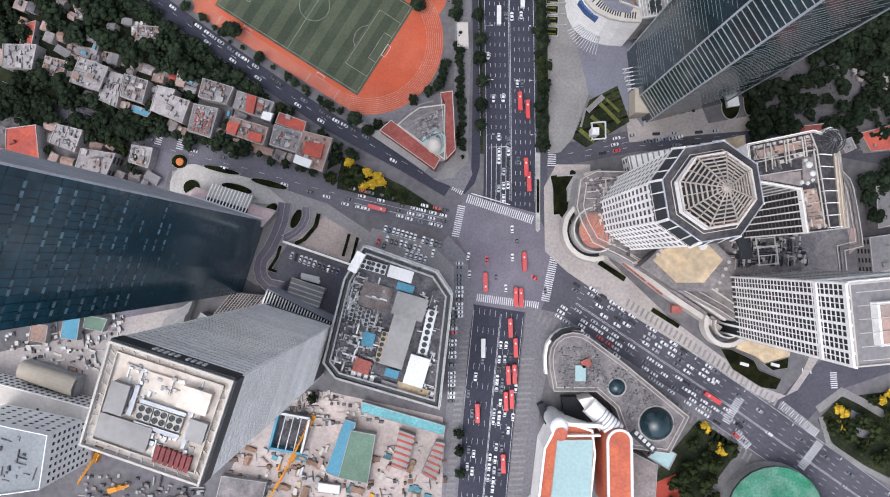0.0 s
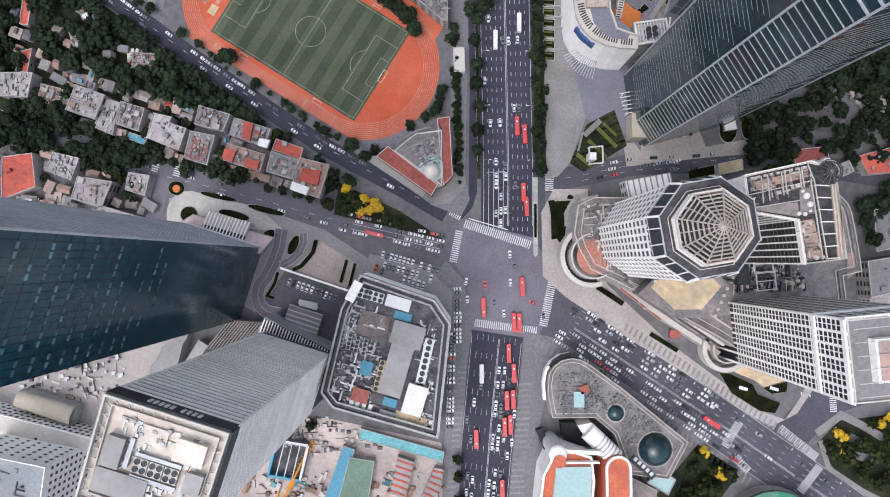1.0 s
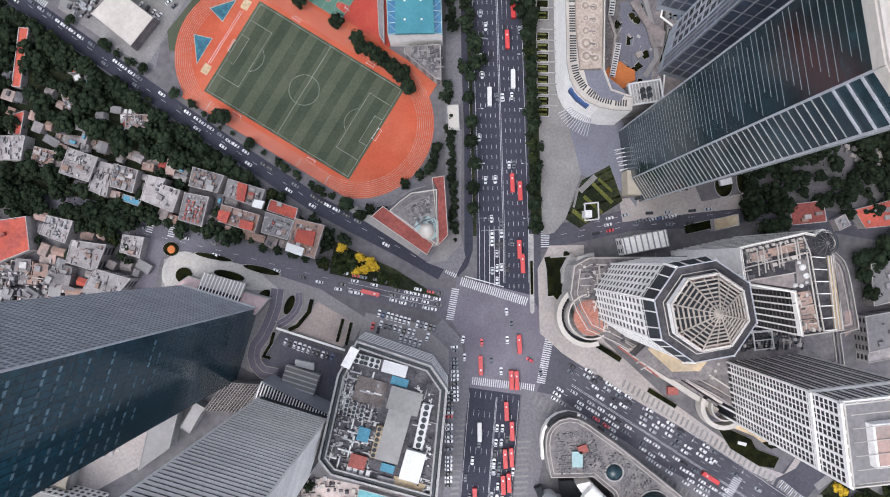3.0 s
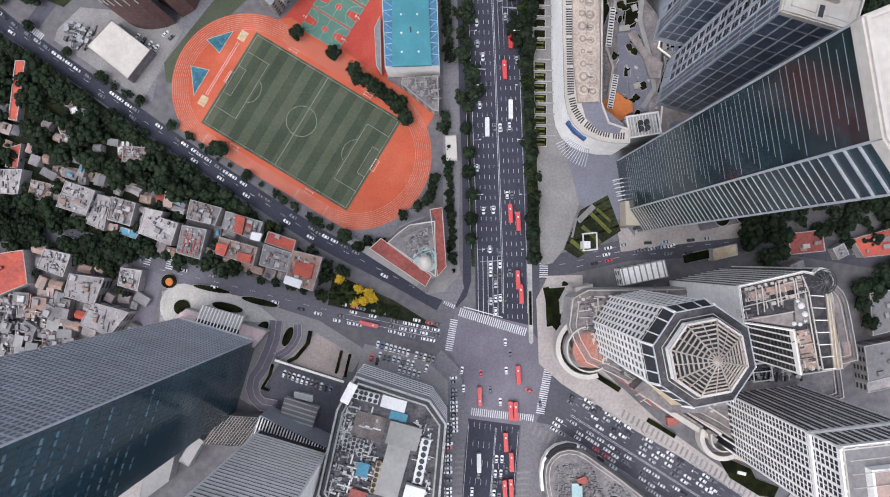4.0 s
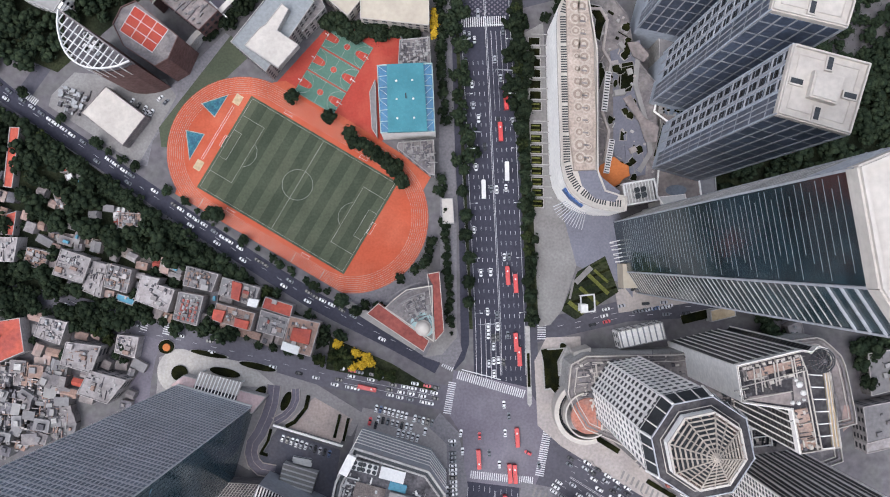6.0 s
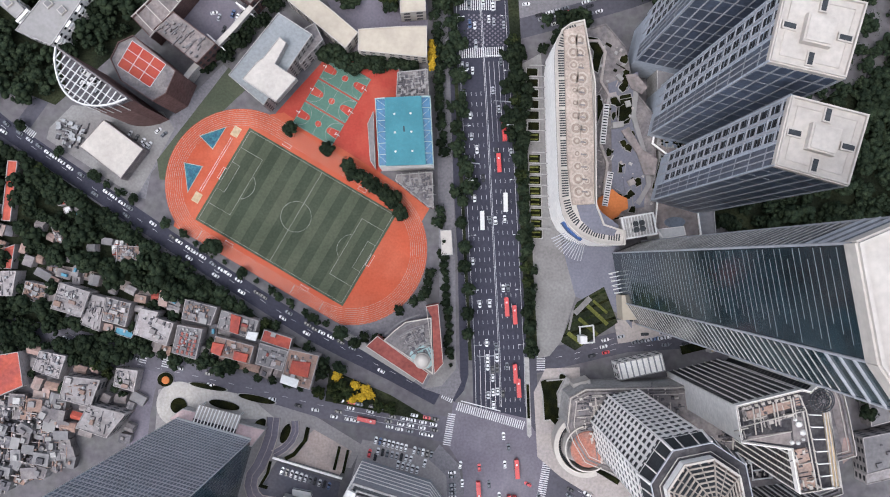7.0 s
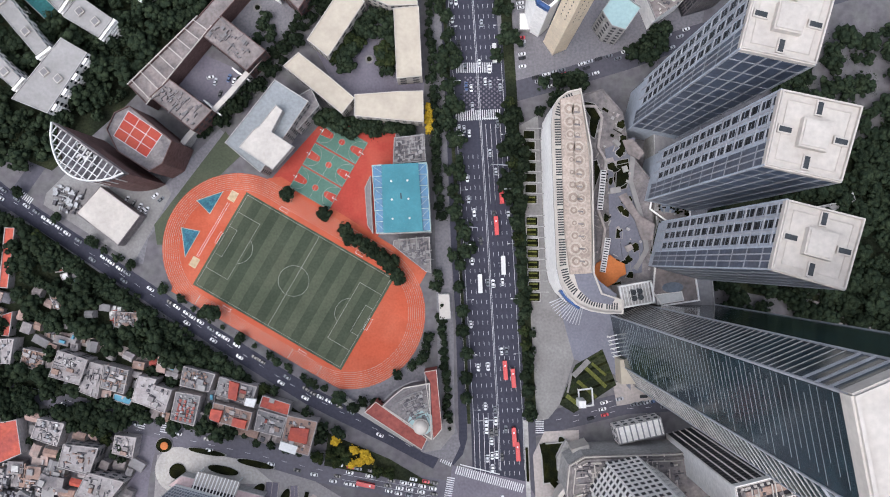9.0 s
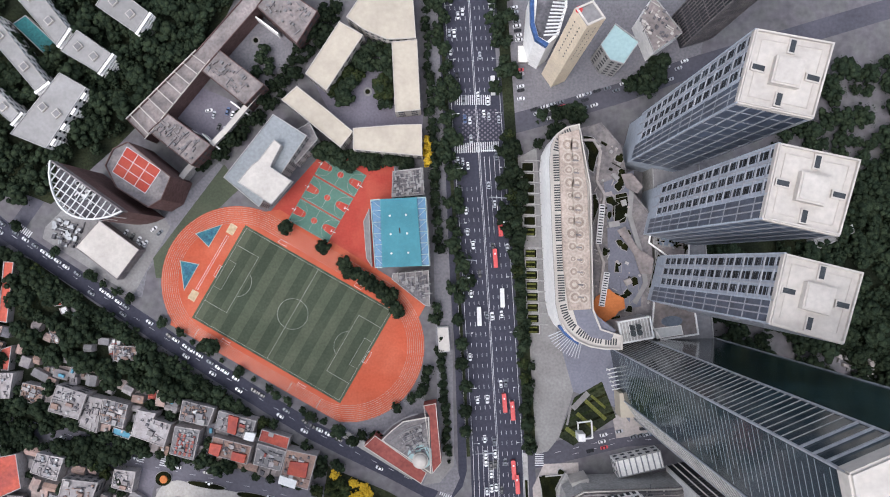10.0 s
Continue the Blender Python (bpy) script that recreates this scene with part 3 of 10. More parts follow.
for d in (-11.6, -8.7, -5.8, -2.9, 2.9, 5.8, 8.7, 11.6):
    dashes(MAIN_N, d, 60 if d > 0 else 20, 212, 6.2, 2.3, 0.2)
    dashes(MAIN_N, d, 268, 420, 6.2, 2.3, 0.2)
for d in (-14.6, -0.4, 0.4, 14.6):
    solid(MAIN_N, d, 22, 420, 0.22)
for d in (2.9, 5.8, 8.7, 11.6):
    solid(MAIN_N, d, 20, 60, 0.24)
for d in (-11.6, -8.7, -5.8, -2.9):
    solid(MAIN_N, d, 180, 232, 0.22)
LINES.bar((19.0, 45.2), (42.2, 38.6), 0.115, 0.135, 0.6)
LINES.bar((39.5, 250.5), (53.0, 250.2), 0.095, 0.115, 0.5)
for d in (-11.4, -8.2, -5.0, -1.8, 4.8, 8.0, 11.2):
    dashes(MAIN_S, d, 46, 260)
for d in (-14.8, 1.2, 1.8, 14.8):
    solid(MAIN_S, d, 46, 300, 0.2)
for d in (-11.2, -7.0, -3.4, 3.4, 7.0, 11.2):
    dashes(SE, d, 34, 330, 9.0, 2.6, 0.15)
for d in (-0.4, 0.4, -14.0, 14.0):
    solid(SE, d, 34, 330, 0.2)
for d in (-3.2, 0, 3.2):
    solid(WEST, d, 12, 70, 0.2)
dashes(WEST, 0, 80, 330)
dashes(NW, 0, 20, 420)
dashes(EAST, 0, 20, 200)
for d in (-3.2, 3.2):
    dashes(EAST, d, 30, 110)
setting("lane_markings", LINES, PAINT, "worn white painted lane lines on the roads", "road marking", kind="stuff")


def crosswalk(p, q, width, gap=1.25):
    """A zebra crossing from p to q with stripes of the given length across it."""
    c = lerp(p, q, 0.5)
    ob = thing("crosswalk", "white striped zebra crossing painted on the asphalt", "crosswalk", "crosswalks", (*c, 0.1), "structure")
    m, length = along(p, q)
    me = Shape().prism([(-0.3, -width / 2), (0.3, -width / 2), (0.3, width / 2), (-0.3, width / 2)], 0.1, 0.13, bottom=True).mesh("stripe", PAINT)
    n = int(length / gap)
    for i in range(n):
        lay("stripe", me, ob, m @ Matrix.Translation(((i + 0.5) * length / n, 0, 0)))


crosswalk((16.2, 42.4), (56.1, 29.5), 5)
crosswalk((13.4, 38.1), (9.6, 19.0), 4.5)
crosswalk((22.4, -16.9), (59.9, -21.6), 4.5)
crosswalk((69.4, 10.0), (63.4, -19.0), 5)
crosswalk((7.6, 49.3), (14.3, 45.8), 4)
crosswalk((67.2, 73.4), (66.8, 61.7), 5)
crosswalk((24.4, 281.3), (46.5, 280.8), 6)
crosswalk((23.4, 252.4), (50.5, 252.7), 6)
crosswalk((-167.2, 81.6), (-169.8, 72.6), 4)
crosswalk((-154.4, 78.8), (-156.7, 69.8), 4)
crosswalk((180.2, -74.7), (171.1, -89.9), 5)
crosswalk((176.9, -95.5), (185.3, -104.2), 5)
crosswalk((203.8, -78.5), (225.7, -96.0), 5)
crosswalk((227.4, -101.0), (215.6, -116.3), 5)
crosswalk((216.2, -59.2), (222.3, -58.1), 4)
crosswalk((235.1, -59.0), (235.7, -69.1), 4)
crosswalk((-223.1, 245.2), (-217.8, 251.8), 4)
crosswalk((-240.9, 217.7), (-230.9, 209.8), 4)

# the chequered box junction in the north
BOX = Shape()
for i in range(14):
    for j in range(14):
        if (i + j) % 2 == 0:
            p = lerp(lerp((29.3, 276.0), (51.4, 275.1), (i + 0.5) / 14), lerp((27.6, 257.0), (51.3, 256.1), (i + 0.5) / 14), (j + 0.5) / 14)
            BOX.box(*p, 0.075, 1.1, 1.1, 0.02, 45)
setting("box_marking", BOX, ASPHALT_OLD, "pale chequered paint on the northern junction", "road marking", kind="stuff")

# ---- the school: running track, pitch and courts ----
CX, CY = -76.3, 157.3
UX, UY = 0.848, -0.53
SLOPE = math.degrees(math.atan2(UY, UX))


def field(u, v):
    return (CX + UX * u - UY * v, CY + UY * u + UX * v)


def stadium(r, half, n=40, low=-99.0):
    """A track outline; low cuts its south-western straight."""
    out = []
    for i in range(n + 1):
        a = -math.pi / 2 + math.pi * i / n
        out.append(field(half + r * math.cos(a), max(low, r * math.sin(a))))
    for i in range(n + 1):
        a = math.pi / 2 + math.pi * i / n
        out.append(field(-half + r * math.cos(a), max(low, r * math.sin(a))))
    return out


track = thing("running_track", "red rubber running track with white lane lines round a football pitch", "running track", "", (CX, CY, 0))
part("surface", Shape().prism(stadium(45.0, 38.5, 40, -41.8), 0.0, 0.2), TRACK, track)
part("sprint_straight", Shape().prism([field(-60, -41.8), field(46, -41.8), field(46, -30), field(-64, -30)], 0.0, 0.21), TRACK, track)
part("corner_apron", Shape().prism([field(-62, 30), field(-38, 50), field(66, 47), field(66, 30)], 0.0, 0.19), TRACK, track)
for i in range(9):
    part("lane_line", Shape().path(stadium(35.2 + 1.16 * i, 38.5, 40, -35 - 0.78 * i), 0.2, 0.235, 0.14, closed=True), LINE, track)
for s in (-44, 20, 40):
    part("finish_line", Shape().bar(field(s, -41.4), field(s, -35.4), 0.21, 0.25, 0.4), LINE, track)
part("jump_sector", Shape().prism([field(-74.2, 12.5), field(-63.3, 25), field(-63.5, 9.6)], 0.2, 0.26), BLUE_FLOOR, track, "blue rubber high jump sector")
part("jump_sector", Shape().prism([field(-74, -6), field(-63.4, -2.4), field(-63.2, -20)], 0.2, 0.26), BLUE_FLOOR, track, "blue rubber high jump sector")
part("sector_edge", Shape().path([field(-74.2, 12.5), field(-63.3, 25), field(-63.5, 9.6)], 0.2, 0.3, 0.5, True), LINE, track)
part("sector_edge", Shape().path([field(-74, -6), field(-63.4, -2.4), field(-63.2, -20)], 0.2, 0.3, 0.5, True), LINE, track)
for v in (25.5, -20):
    part("sand_pit", Shape().box(*field(-56.8, v), 0.2, 4.6, 6.2, 0.12, SLOPE), ROOF_BEIGE, track, "pale sand landing pit")
for u in (-57.6, -56.4):
    part("runway_line", Shape().bar(field(u, -16), field(u, 21), 0.2, 0.24, 0.2), PAINT, track)

pitch = thing("football_pitch", "striped green artificial football pitch with white markings", "football pitch", "", (CX, CY, 0.2))
for i in range(17):
    u0, u1 = -51 + 102 * i / 17, -51 + 102 * (i + 1) / 17
    part("turf_strip", Shape().prism([field(u0, -31.8), field(u1, -31.8), field(u1, 31.8), field(u0, 31.8)], 0.2, 0.26 + 0.004 * (i % 2)), (TURF, TURF_DARK)[i % 2], pitch)


def marks(outline, closed=True, w=0.17):
    part("marking", Shape().path([field(*p) for p in outline], 0.26, 0.3, w, closed), LINE, pitch)


def arc(cu, cv, r, a0, a1, n=32):
    return [(cu + r * math.cos(radians(a0 + (a1 - a0) * i / n)), cv + r * math.sin(radians(a0 + (a1 - a0) * i / n))) for i in range(n + 1)]


marks([(-49.5, -30.5), (49.5, -30.5), (49.5, 30.5), (-49.5, 30.5)])
marks([(0, -30.5), (0, 30.5)], False)
marks(arc(0, 0, 9.15, 0, 348), True)
for s in (-1, 1):
    marks([(s * 49.5, -19), (s * 34.5, -19), (s * 34.5, 19), (s * 49.5, 19)], False)
    marks([(s * 49.5, -9), (s * 44.3, -9), (s * 44.3, 9), (s * 49.5, 9)], False)
    marks([(s * (38.7 - x), y) for x, y in arc(0, 0, 9.0, -58, 58, 14)], False)

def goal(u, v, a, w=7.3):
    ob = thing("goal", "white metal football goal frame standing on the turf", "goal", "goals", (*field(u, v), 0.26))
    c, s = math.cos(radians(SLOPE + a)), math.sin(radians(SLOPE + a))
    x, y = field(u, v)
    ends = [(x - s * w / 2 * k, y + c * w / 2 * k) for k in (-1, 1)]
    back = [(p[0] + c * 2, p[1] + s * 2) for p in ends]
    for p in ends:
        part("post", Shape().beam((*p, 0.26), (*p, 2.7), 0.18), WHITE, ob)
    part("crossbar", Shape().beam((*ends[0], 2.7), (*ends[1], 2.7), 0.18), WHITE, ob)
    for p, q in zip(ends, back):
        part("stay", Shape().beam((*p, 2.7), (*q, 0.3), 0.12), WHITE, ob)
    part("ground_bar", Shape().beam((*back[0], 0.32), (*back[1], 0.32), 0.14), WHITE, ob)


goal(50.3, 0, 0)
goal(-50.3, 0, 180)
for u in (-26, 26):
    goal(u, 33.0, 90, 5)
    goal(u, -33.0, -90, 5)

pavement("red_court_floor", [field(-42, 47), field(-32, 96), field(8, 107), field(30, 70), field(30, 47)], RED_COURT, "red rubber floor of the school courts", 0.17)
pavement("green_strip", [(-114.3, 248.0), (-104.6, 234.0), (-137.7, 204.7), (-152.0, 181.5), (-157.1, 181.7), (-158.4, 193.6)], TURF, "narrow green turf strip beside the track", 0.15)


def basketball_court(u, v):
    ob = thing("basketball_court", "green basketball court with red keys and white lines", "basketball court", "basketball courts", (*field(u, v), 0.18))
    part("surface", Shape().box(*field(u, v), 0.17, 27.5, 15.0, 0.05, SLOPE), GREEN_COURT, ob)
    line = [field(u + a, v + b) for a, b in ((-13.4, -7), (13.4, -7), (13.4, 7), (-13.4, 7))]
    part("outline", Shape().path(line, 0.21, 0.26, 0.16, True), LINE, ob)
    part("halfway_line", Shape().bar(field(u, v - 7), field(u, v + 7), 0.21, 0.26, 0.16), LINE, ob)
    part("centre_circle", Shape().lathe(*field(u, v), [(1.9, 0.2), (1.9, 0.245)], 20), RED_COURT, ob)
    part("centre_ring", Shape().path([field(u + a, v + b) for a, b in arc(0, 0, 1.9, 0, 342, 19)], 0.21, 0.27, 0.16, True), LINE, ob)
    for s in (-1, 1):
        key = [field(u + s * 13.4, v - 2.6), field(u + s * 8.0, v - 2.0), field(u + s * 8.0, v + 2.0), field(u + s * 13.4, v + 2.6)]
        part("key", Shape().prism(key, 0.2, 0.245), RED_COURT, ob)
        part("key_line", Shape().path(key, 0.21, 0.265, 0.16), LINE, ob)
        part("free_throw_circle", Shape().lathe(*field(u + s * 8.0, v), [(1.9, 0.2), (1.9, 0.24)], 20), RED_COURT, ob)
        part("three_point_line", Shape().path([field(u + s * (12.4 - a), v + b) for a, b in arc(0, 0, 6.6, -88, 88, 16)], 0.21, 0.26, 0.16), LINE, ob)
        hoop = thing("basketball_hoop", "white steel basketball hoop with a backboard", "basketball hoop", "hoops", (*field(u + s * 14.4, v), 0.2))
        part("post", Shape().beam((*field(u + s * 14.8, v), 0.2), (*field(u + s * 14.2, v), 3.2), 0.3), WHITE, hoop)
        part("arm", Shape().beam((*field(u + s * 14.6, v), 3.1), (*field(u + s * 12.6, v), 3.1), 0.25), WHITE, hoop)
        part("backboard", Shape().bar(field(u + s * 12.5, v - 0.9), field(u + s * 12.5, v + 0.9), 2.7, 3.8, 0.2), WHITE, hoop)


for v in (54.5, 70.2, 86.0):
    basketball_court(-16.8, v)


# ---- buildings ----
def windows(parent, p, q, zs, ks, w, h, material=None, name="window", twin=0.0, pair=0.0):
    """Windows set a little proud of the wall from p to q; twin or pair adds a second light above or beside."""
    if not faces_avenue(p, q):
        return
    m, length = along(p, q)
    s = Shape()
    if pair:
        a, b = pair / 2 - w / 2, pair / 2 + w / 2
        s.prism([(-b, -0.12), (-a, -0.12), (-a, 0.1), (a, 0.1), (a, -0.12), (b, -0.12), (b, 0.2), (-b, 0.2)], 0, h, bottom=True)
    elif twin:
        side = [(-0.12, 0), (0.2, 0), (0.2, twin + h), (-0.12, twin + h), (-0.12, twin), (0.1, twin), (0.1, h), (-0.12, h)]
        s.v += [(-w / 2, y, z) for y, z in side] + [(w / 2, y, z) for y, z in side]
        s.f += [(i, i + 8, (i + 1) % 8 + 8, (i + 1) % 8) for i in range(8)] + [tuple(range(8)), tuple(range(15, 7, -1))]
    else:
        s.prism([(-w / 2, -0.12), (w / 2, -0.12), (w / 2, 0.2), (-w / 2, 0.2)], 0, h, bottom=True)
    me = s.mesh(name, material or GLASS_DARK)
    for z in zs:
        for k in ks:
            lay(name, me, parent, m @ Matrix.Translation((k * length, 0, z)))


def block(name, label, category, pts, h, wall, roof, floors=0, bays=0, rim=0.9, group="", rim_mat=None, z0=0.0, glass=None):
    """A building on the outline pts: walls, roof deck, parapet and its single windows."""
    pts = ccw(pts)
    ob = thing(name, label, category, group, (*mid(pts), z0))
    part("wall", Shape().prism(pts, z0, h, top=False), wall, ob)
    part("roof", Shape().prism(inset(pts, 0.25), h - 0.6, h), roof, ob)
    if rim:
        roof_rim(ob, pts, h, rim_mat or (CONCRETE if wall == WHITE_WALL and h < 19 else wall), 0.4, rim)
    if floors and h > 11.5:
        step = (h - z0) / floors
        for p, q in zip(pts, pts[1:] + pts[:1]):
            n = max(1, round(bays * math.dist(p, q) / 30))
            bay = math.dist(p, q) / n
            if n > 1:
                n = (n + 1) // 2
                bay = math.dist(p, q) / n / 2
            windows(ob, p, q, [z0 + (i + 0.35) * step for i in range(floors)], [(i + 0.5) / n for i in range(n)], 0.5 * bay, 0.45 * step, glass, pair=bay if n > 1 or bay < math.dist(p, q) else 0.0)
    return ob


def on_edge(p, q, a, b):
    return lerp(p, q, a), lerp(p, q, b)


def junk(label, outline, z, n, seed, size=1.0, paints=None, long=0.35):
    """Small roof or yard gear too fine to pick apart: boxes, ducts and pipes, a joined mesh for each paint."""
    r = random.Random(seed)
    a, b, c, d = outline
    ang = math.degrees(math.atan2(b[1] - a[1], b[0] - a[0]))
    for material in paints or (STEEL, ROOF_DARK, WHITE):
        s = Shape()
        for _ in range(n):
            u, v = r.random(), r.random()
            x, y = lerp(lerp(a, b, u), lerp(d, c, u), v)
            turn = ang + r.choice((0, 90)) + r.gauss(0, 3)
            if r.random() < long:
                s.box(x, y, z, r.uniform(2.5, 7) * size, r.uniform(0.25, 0.6) * size, r.uniform(0.4, 1.2) * size, turn)
            else:
                s.box(x, y, z, r.uniform(0.6, 2.2) * size, r.uniform(0.6, 1.8) * size, r.uniform(0.4, 1.8) * size, turn)
        setting("small_gear", s, material, label, "clutter", "stuff")


# dark glass tower in the west
DK = ccw([(-104, 27.5), (-147, 41), (-160.5, -2), (-117.5, -15.5)])
dark_tower = thing("glass_tower", "very tall dark teal glass office tower with a gridded face", "skyscraper", "", (*mid(DK), 0))
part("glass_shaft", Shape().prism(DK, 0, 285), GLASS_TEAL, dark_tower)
north = [(p, q) for p, q in zip(DK, DK[1:] + DK[:1]) if min(p[1], q[1]) > 20][0]
east = [(p, q) for p, q in zip(DK, DK[1:] + DK[:1]) if min(p[0], q[0]) > -120][0]
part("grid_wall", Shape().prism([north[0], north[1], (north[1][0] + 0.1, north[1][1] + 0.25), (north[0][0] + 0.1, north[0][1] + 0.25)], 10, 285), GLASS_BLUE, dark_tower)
# Grey panel colour repeated paler, to lift the tower's shaded north face.
PANEL_SHADE_LIFT = mat("metal_panels_lifted_for_shade", (0.5, 0.51, 0.535), 0.5, 0.2, var=((0.05, 0.1), (0.5, 0.12)), rnd=0.08)
bands(dark_tower, *north, [12 + 4.3 * i for i in range(64)], 1.1, 0.42, PANEL_SHADE_LIFT, label="grey metal spandrel, coloured paler to offset the north shade")
piers(dark_tower, *north, even(30), 10, 285, 0.34, 0.5, PANEL_SHADE_LIFT)
piers(dark_tower, *east, even(19), 6, 285, 0.22, 0.08, GLASS_SMOKE, "mullion")
bands(dark_tower, *east, [12 + 8.6 * i for i in range(32)], 0.3, 0.07, GLASS_SMOKE, "floor_band")
random.seed(2)
for i, k in enumerate((0.1, 0.27, 0.43, 0.59, 0.74, 0.88)):
    windows(dark_tower, *east, [140 + 8.6 * j for j in range(16) if random.random() < (0.9 if i < 5 else 0.4)], [k - 0.03, k + 0.03], 1.9, 1.5, GLASS_LIT, "lit_window")
part("roof", Shape().prism(inset(DK, 1.5), 285, 286), ROOF_GREY, dark_tower)
roof_rim(dark_tower, DK, 285.4, PANEL_GREY, 0.8, 1.8)
part("roof_house", Shape().prism([lerp(mid(DK), p, 0.45) for p in DK], 286, 290), CONCRETE, dark_tower)
part("canopy_edge", Shape().bar(*north, 8.5, 10, 2.4), WHITE, dark_tower)
block("hotel_lobby", "low pale pink hotel lobby wing at the tower's foot", "building", [(-152.2, 41.0), (-143.2, 46.8), (-95.4, 33.2), (-103.8, 23.5)], 8, CONCRETE, LOBBY_PINK, 1, 6, 0.6)
canopy = thing("entrance_canopy", "white slatted entrance canopy over the hotel drive", "canopy", "", (*(-125.9, 39.9), 0))
cq = quad((-133.8, 49.0), (-108.8, 41.9), (-113.3, 31.1))
part("deck", Shape().prism([cq[0], cq[1], lerp(cq[1], cq[2], 0.72), lerp(cq[0], cq[3], 0.72)], 8.2, 9.0, bottom=True), CREAM_LIGHT, canopy)
# Black bar put in for the dark of the gaps between the slat ends.
part("gutter", Shape().bar(lerp(cq[0], cq[3], 0.86), lerp(cq[1], cq[2], 0.86), 8.1, 8.5, 3.0), ROOF_BLACK, canopy)
for i in range(13):
    k = (i + 0.5) / 13
    part("slat", Shape().bar(lerp(cq[0], cq[1], k), lerp(cq[3], cq[2], k), 9.0, 9.5, 0.6), WHITE_WALL, canopy)
for c in cq:
    part("column", Shape().lathe(*lerp(c, mid(cq), 0.1), [(0.5, 0), (0.5, 8.3)], 10), WHITE, canopy)

HOTEL_ROOF = mat("warm_white_roof_coating", (0.62, 0.56, 0.49), 0.85, var=((0.05, 0.12), (0.5, 0.12)), tint=(0.5, 0.43, 0.37), tint_scale=0.12)

# white hotel tower with a striped face
WT = ccw([(-96, -20.1), (-58.3, -31.8), (-68.4, -63.5), (-104.6, -51.6)])
hotel = thing("hotel_tower", "white striped hotel tower with a flat roof full of plant", "skyscraper", "", (*mid(WT), 0))
part("core", Shape().prism(inset(WT, 0.1), 0, 209.5), GLASS_DARK, hotel)
for p, q in zip(WT, WT[1:] + WT[:1]):
    blind = abs(p[0] - q[0]) < 20
    bands(hotel, p, q, [34 + 4.2 * i for i in range(41)], 2.7 if blind else 2.3, 0.28, WHITE_WALL, label="white stone spandrel")
    piers(hotel, p, q, (0, 1), 0, 206, 1.0, 0.15, WHITE_WALL)
    piers(hotel, p, q, [(k + 0.5) / 13 for k in range(13)], 34, 205, 0.55, 0.04, CONCRETE)
    bands(hotel, p, q, [205.5], 8.5, 0.6, DARK_METAL, "sign_band", "black glazed top band")
a, b = [(p, q) for p, q in zip(WT, WT[1:] + WT[:1]) if min(p[1], q[1]) > -35][0]
m, length = along(a, b)
for i in range(10):
    if i != 4:
        me = Shape().prism([(-0.5, -0.95), (0.5, -0.95), (0.5, -0.55), (-0.5, -0.55)], 0, 3.4, bottom=True).mesh("sign_bar", WHITE)
        lay("sign_bar", me, hotel, m @ Matrix.Translation((length * (0.28 + 0.045 * i), 0, 208.5)))
part("roof", Shape().prism(inset(WT, 0.8), 210, 212.4), HOTEL_ROOF, hotel)
roof_rim(hotel, WT, 213.6, CREAM_LIGHT, 0.7, 1.6)
roof_rim(hotel, inset(WT, 2.6), 212.9, CREAM_LIGHT, 0.4, 1.0)
for p, q in zip(WT, WT[1:] + WT[:1]):
    for k in even(9, 0.06, 0.94):
        part("roof_bracket", Shape().bar(lerp(p, q, k), lerp(lerp(p, q, k), mid(WT), 0.13), 213.4, 214.0, 0.3), CREAM_LIGHT, hotel)


def on_roof(outline, u, v):
    """A point of a four-cornered roof, u along its first side and v across."""
    a, b, c, d = outline
    return lerp(lerp(a, b, u), lerp(d, c, u), v)


RT = [(-95.6, -21.6), (-59.8, -32.7), (-69.6, -62.8), (-104.0, -51.3)]
RANG = math.degrees(math.atan2(RT[1][1] - RT[0][1], RT[1][0] - RT[0][0]))


def roof_house(name, label, u, v, lx, ly, h, material, z=212.4, outline=RT, ang=RANG):
    ob = thing(name, label, "rooftop structure", "rooftop structures", (*on_roof(outline, u, v), z))
    x, y = on_roof(outline, u, v)
    part("body", Shape().box(x, y, z, lx, ly, h, ang), material, ob)
    part("cap", Shape().box(x, y, z + h, lx + 0.4, ly + 0.4, 0.25, ang), material, ob)
    return ob


roof_house("penthouse", "cream plant room on the hotel roof", 0.78, 0.25, 9, 6.5, 3, HOTEL_ROOF)
roof_house("helipad_base", "pale raised pad on the hotel roof", 0.45, 0.22, 8, 5, 0.8, HOTEL_ROOF)
roof_house("stair_house", "white stair house on the hotel roof", 0.18, 0.46, 5.5, 9, 3.2, ROOF_PALE)
roof_house("stair_house", "white stair house on the hotel roof", 0.88, 0.52, 5, 6, 3.2, ROOF_PALE)
roof_house("roof_deck", "grey sheet roof deck on the hotel roof", 0.3, 0.76, 16, 7, 2.0, ROOF_PALE)
for k in range(7):
    roof_house("red_condenser", "dull red condenser box in a row on the roof", 0.62 + 0.045 * k, 0.85, 0.9, 4.5, 2.2, MAROON)


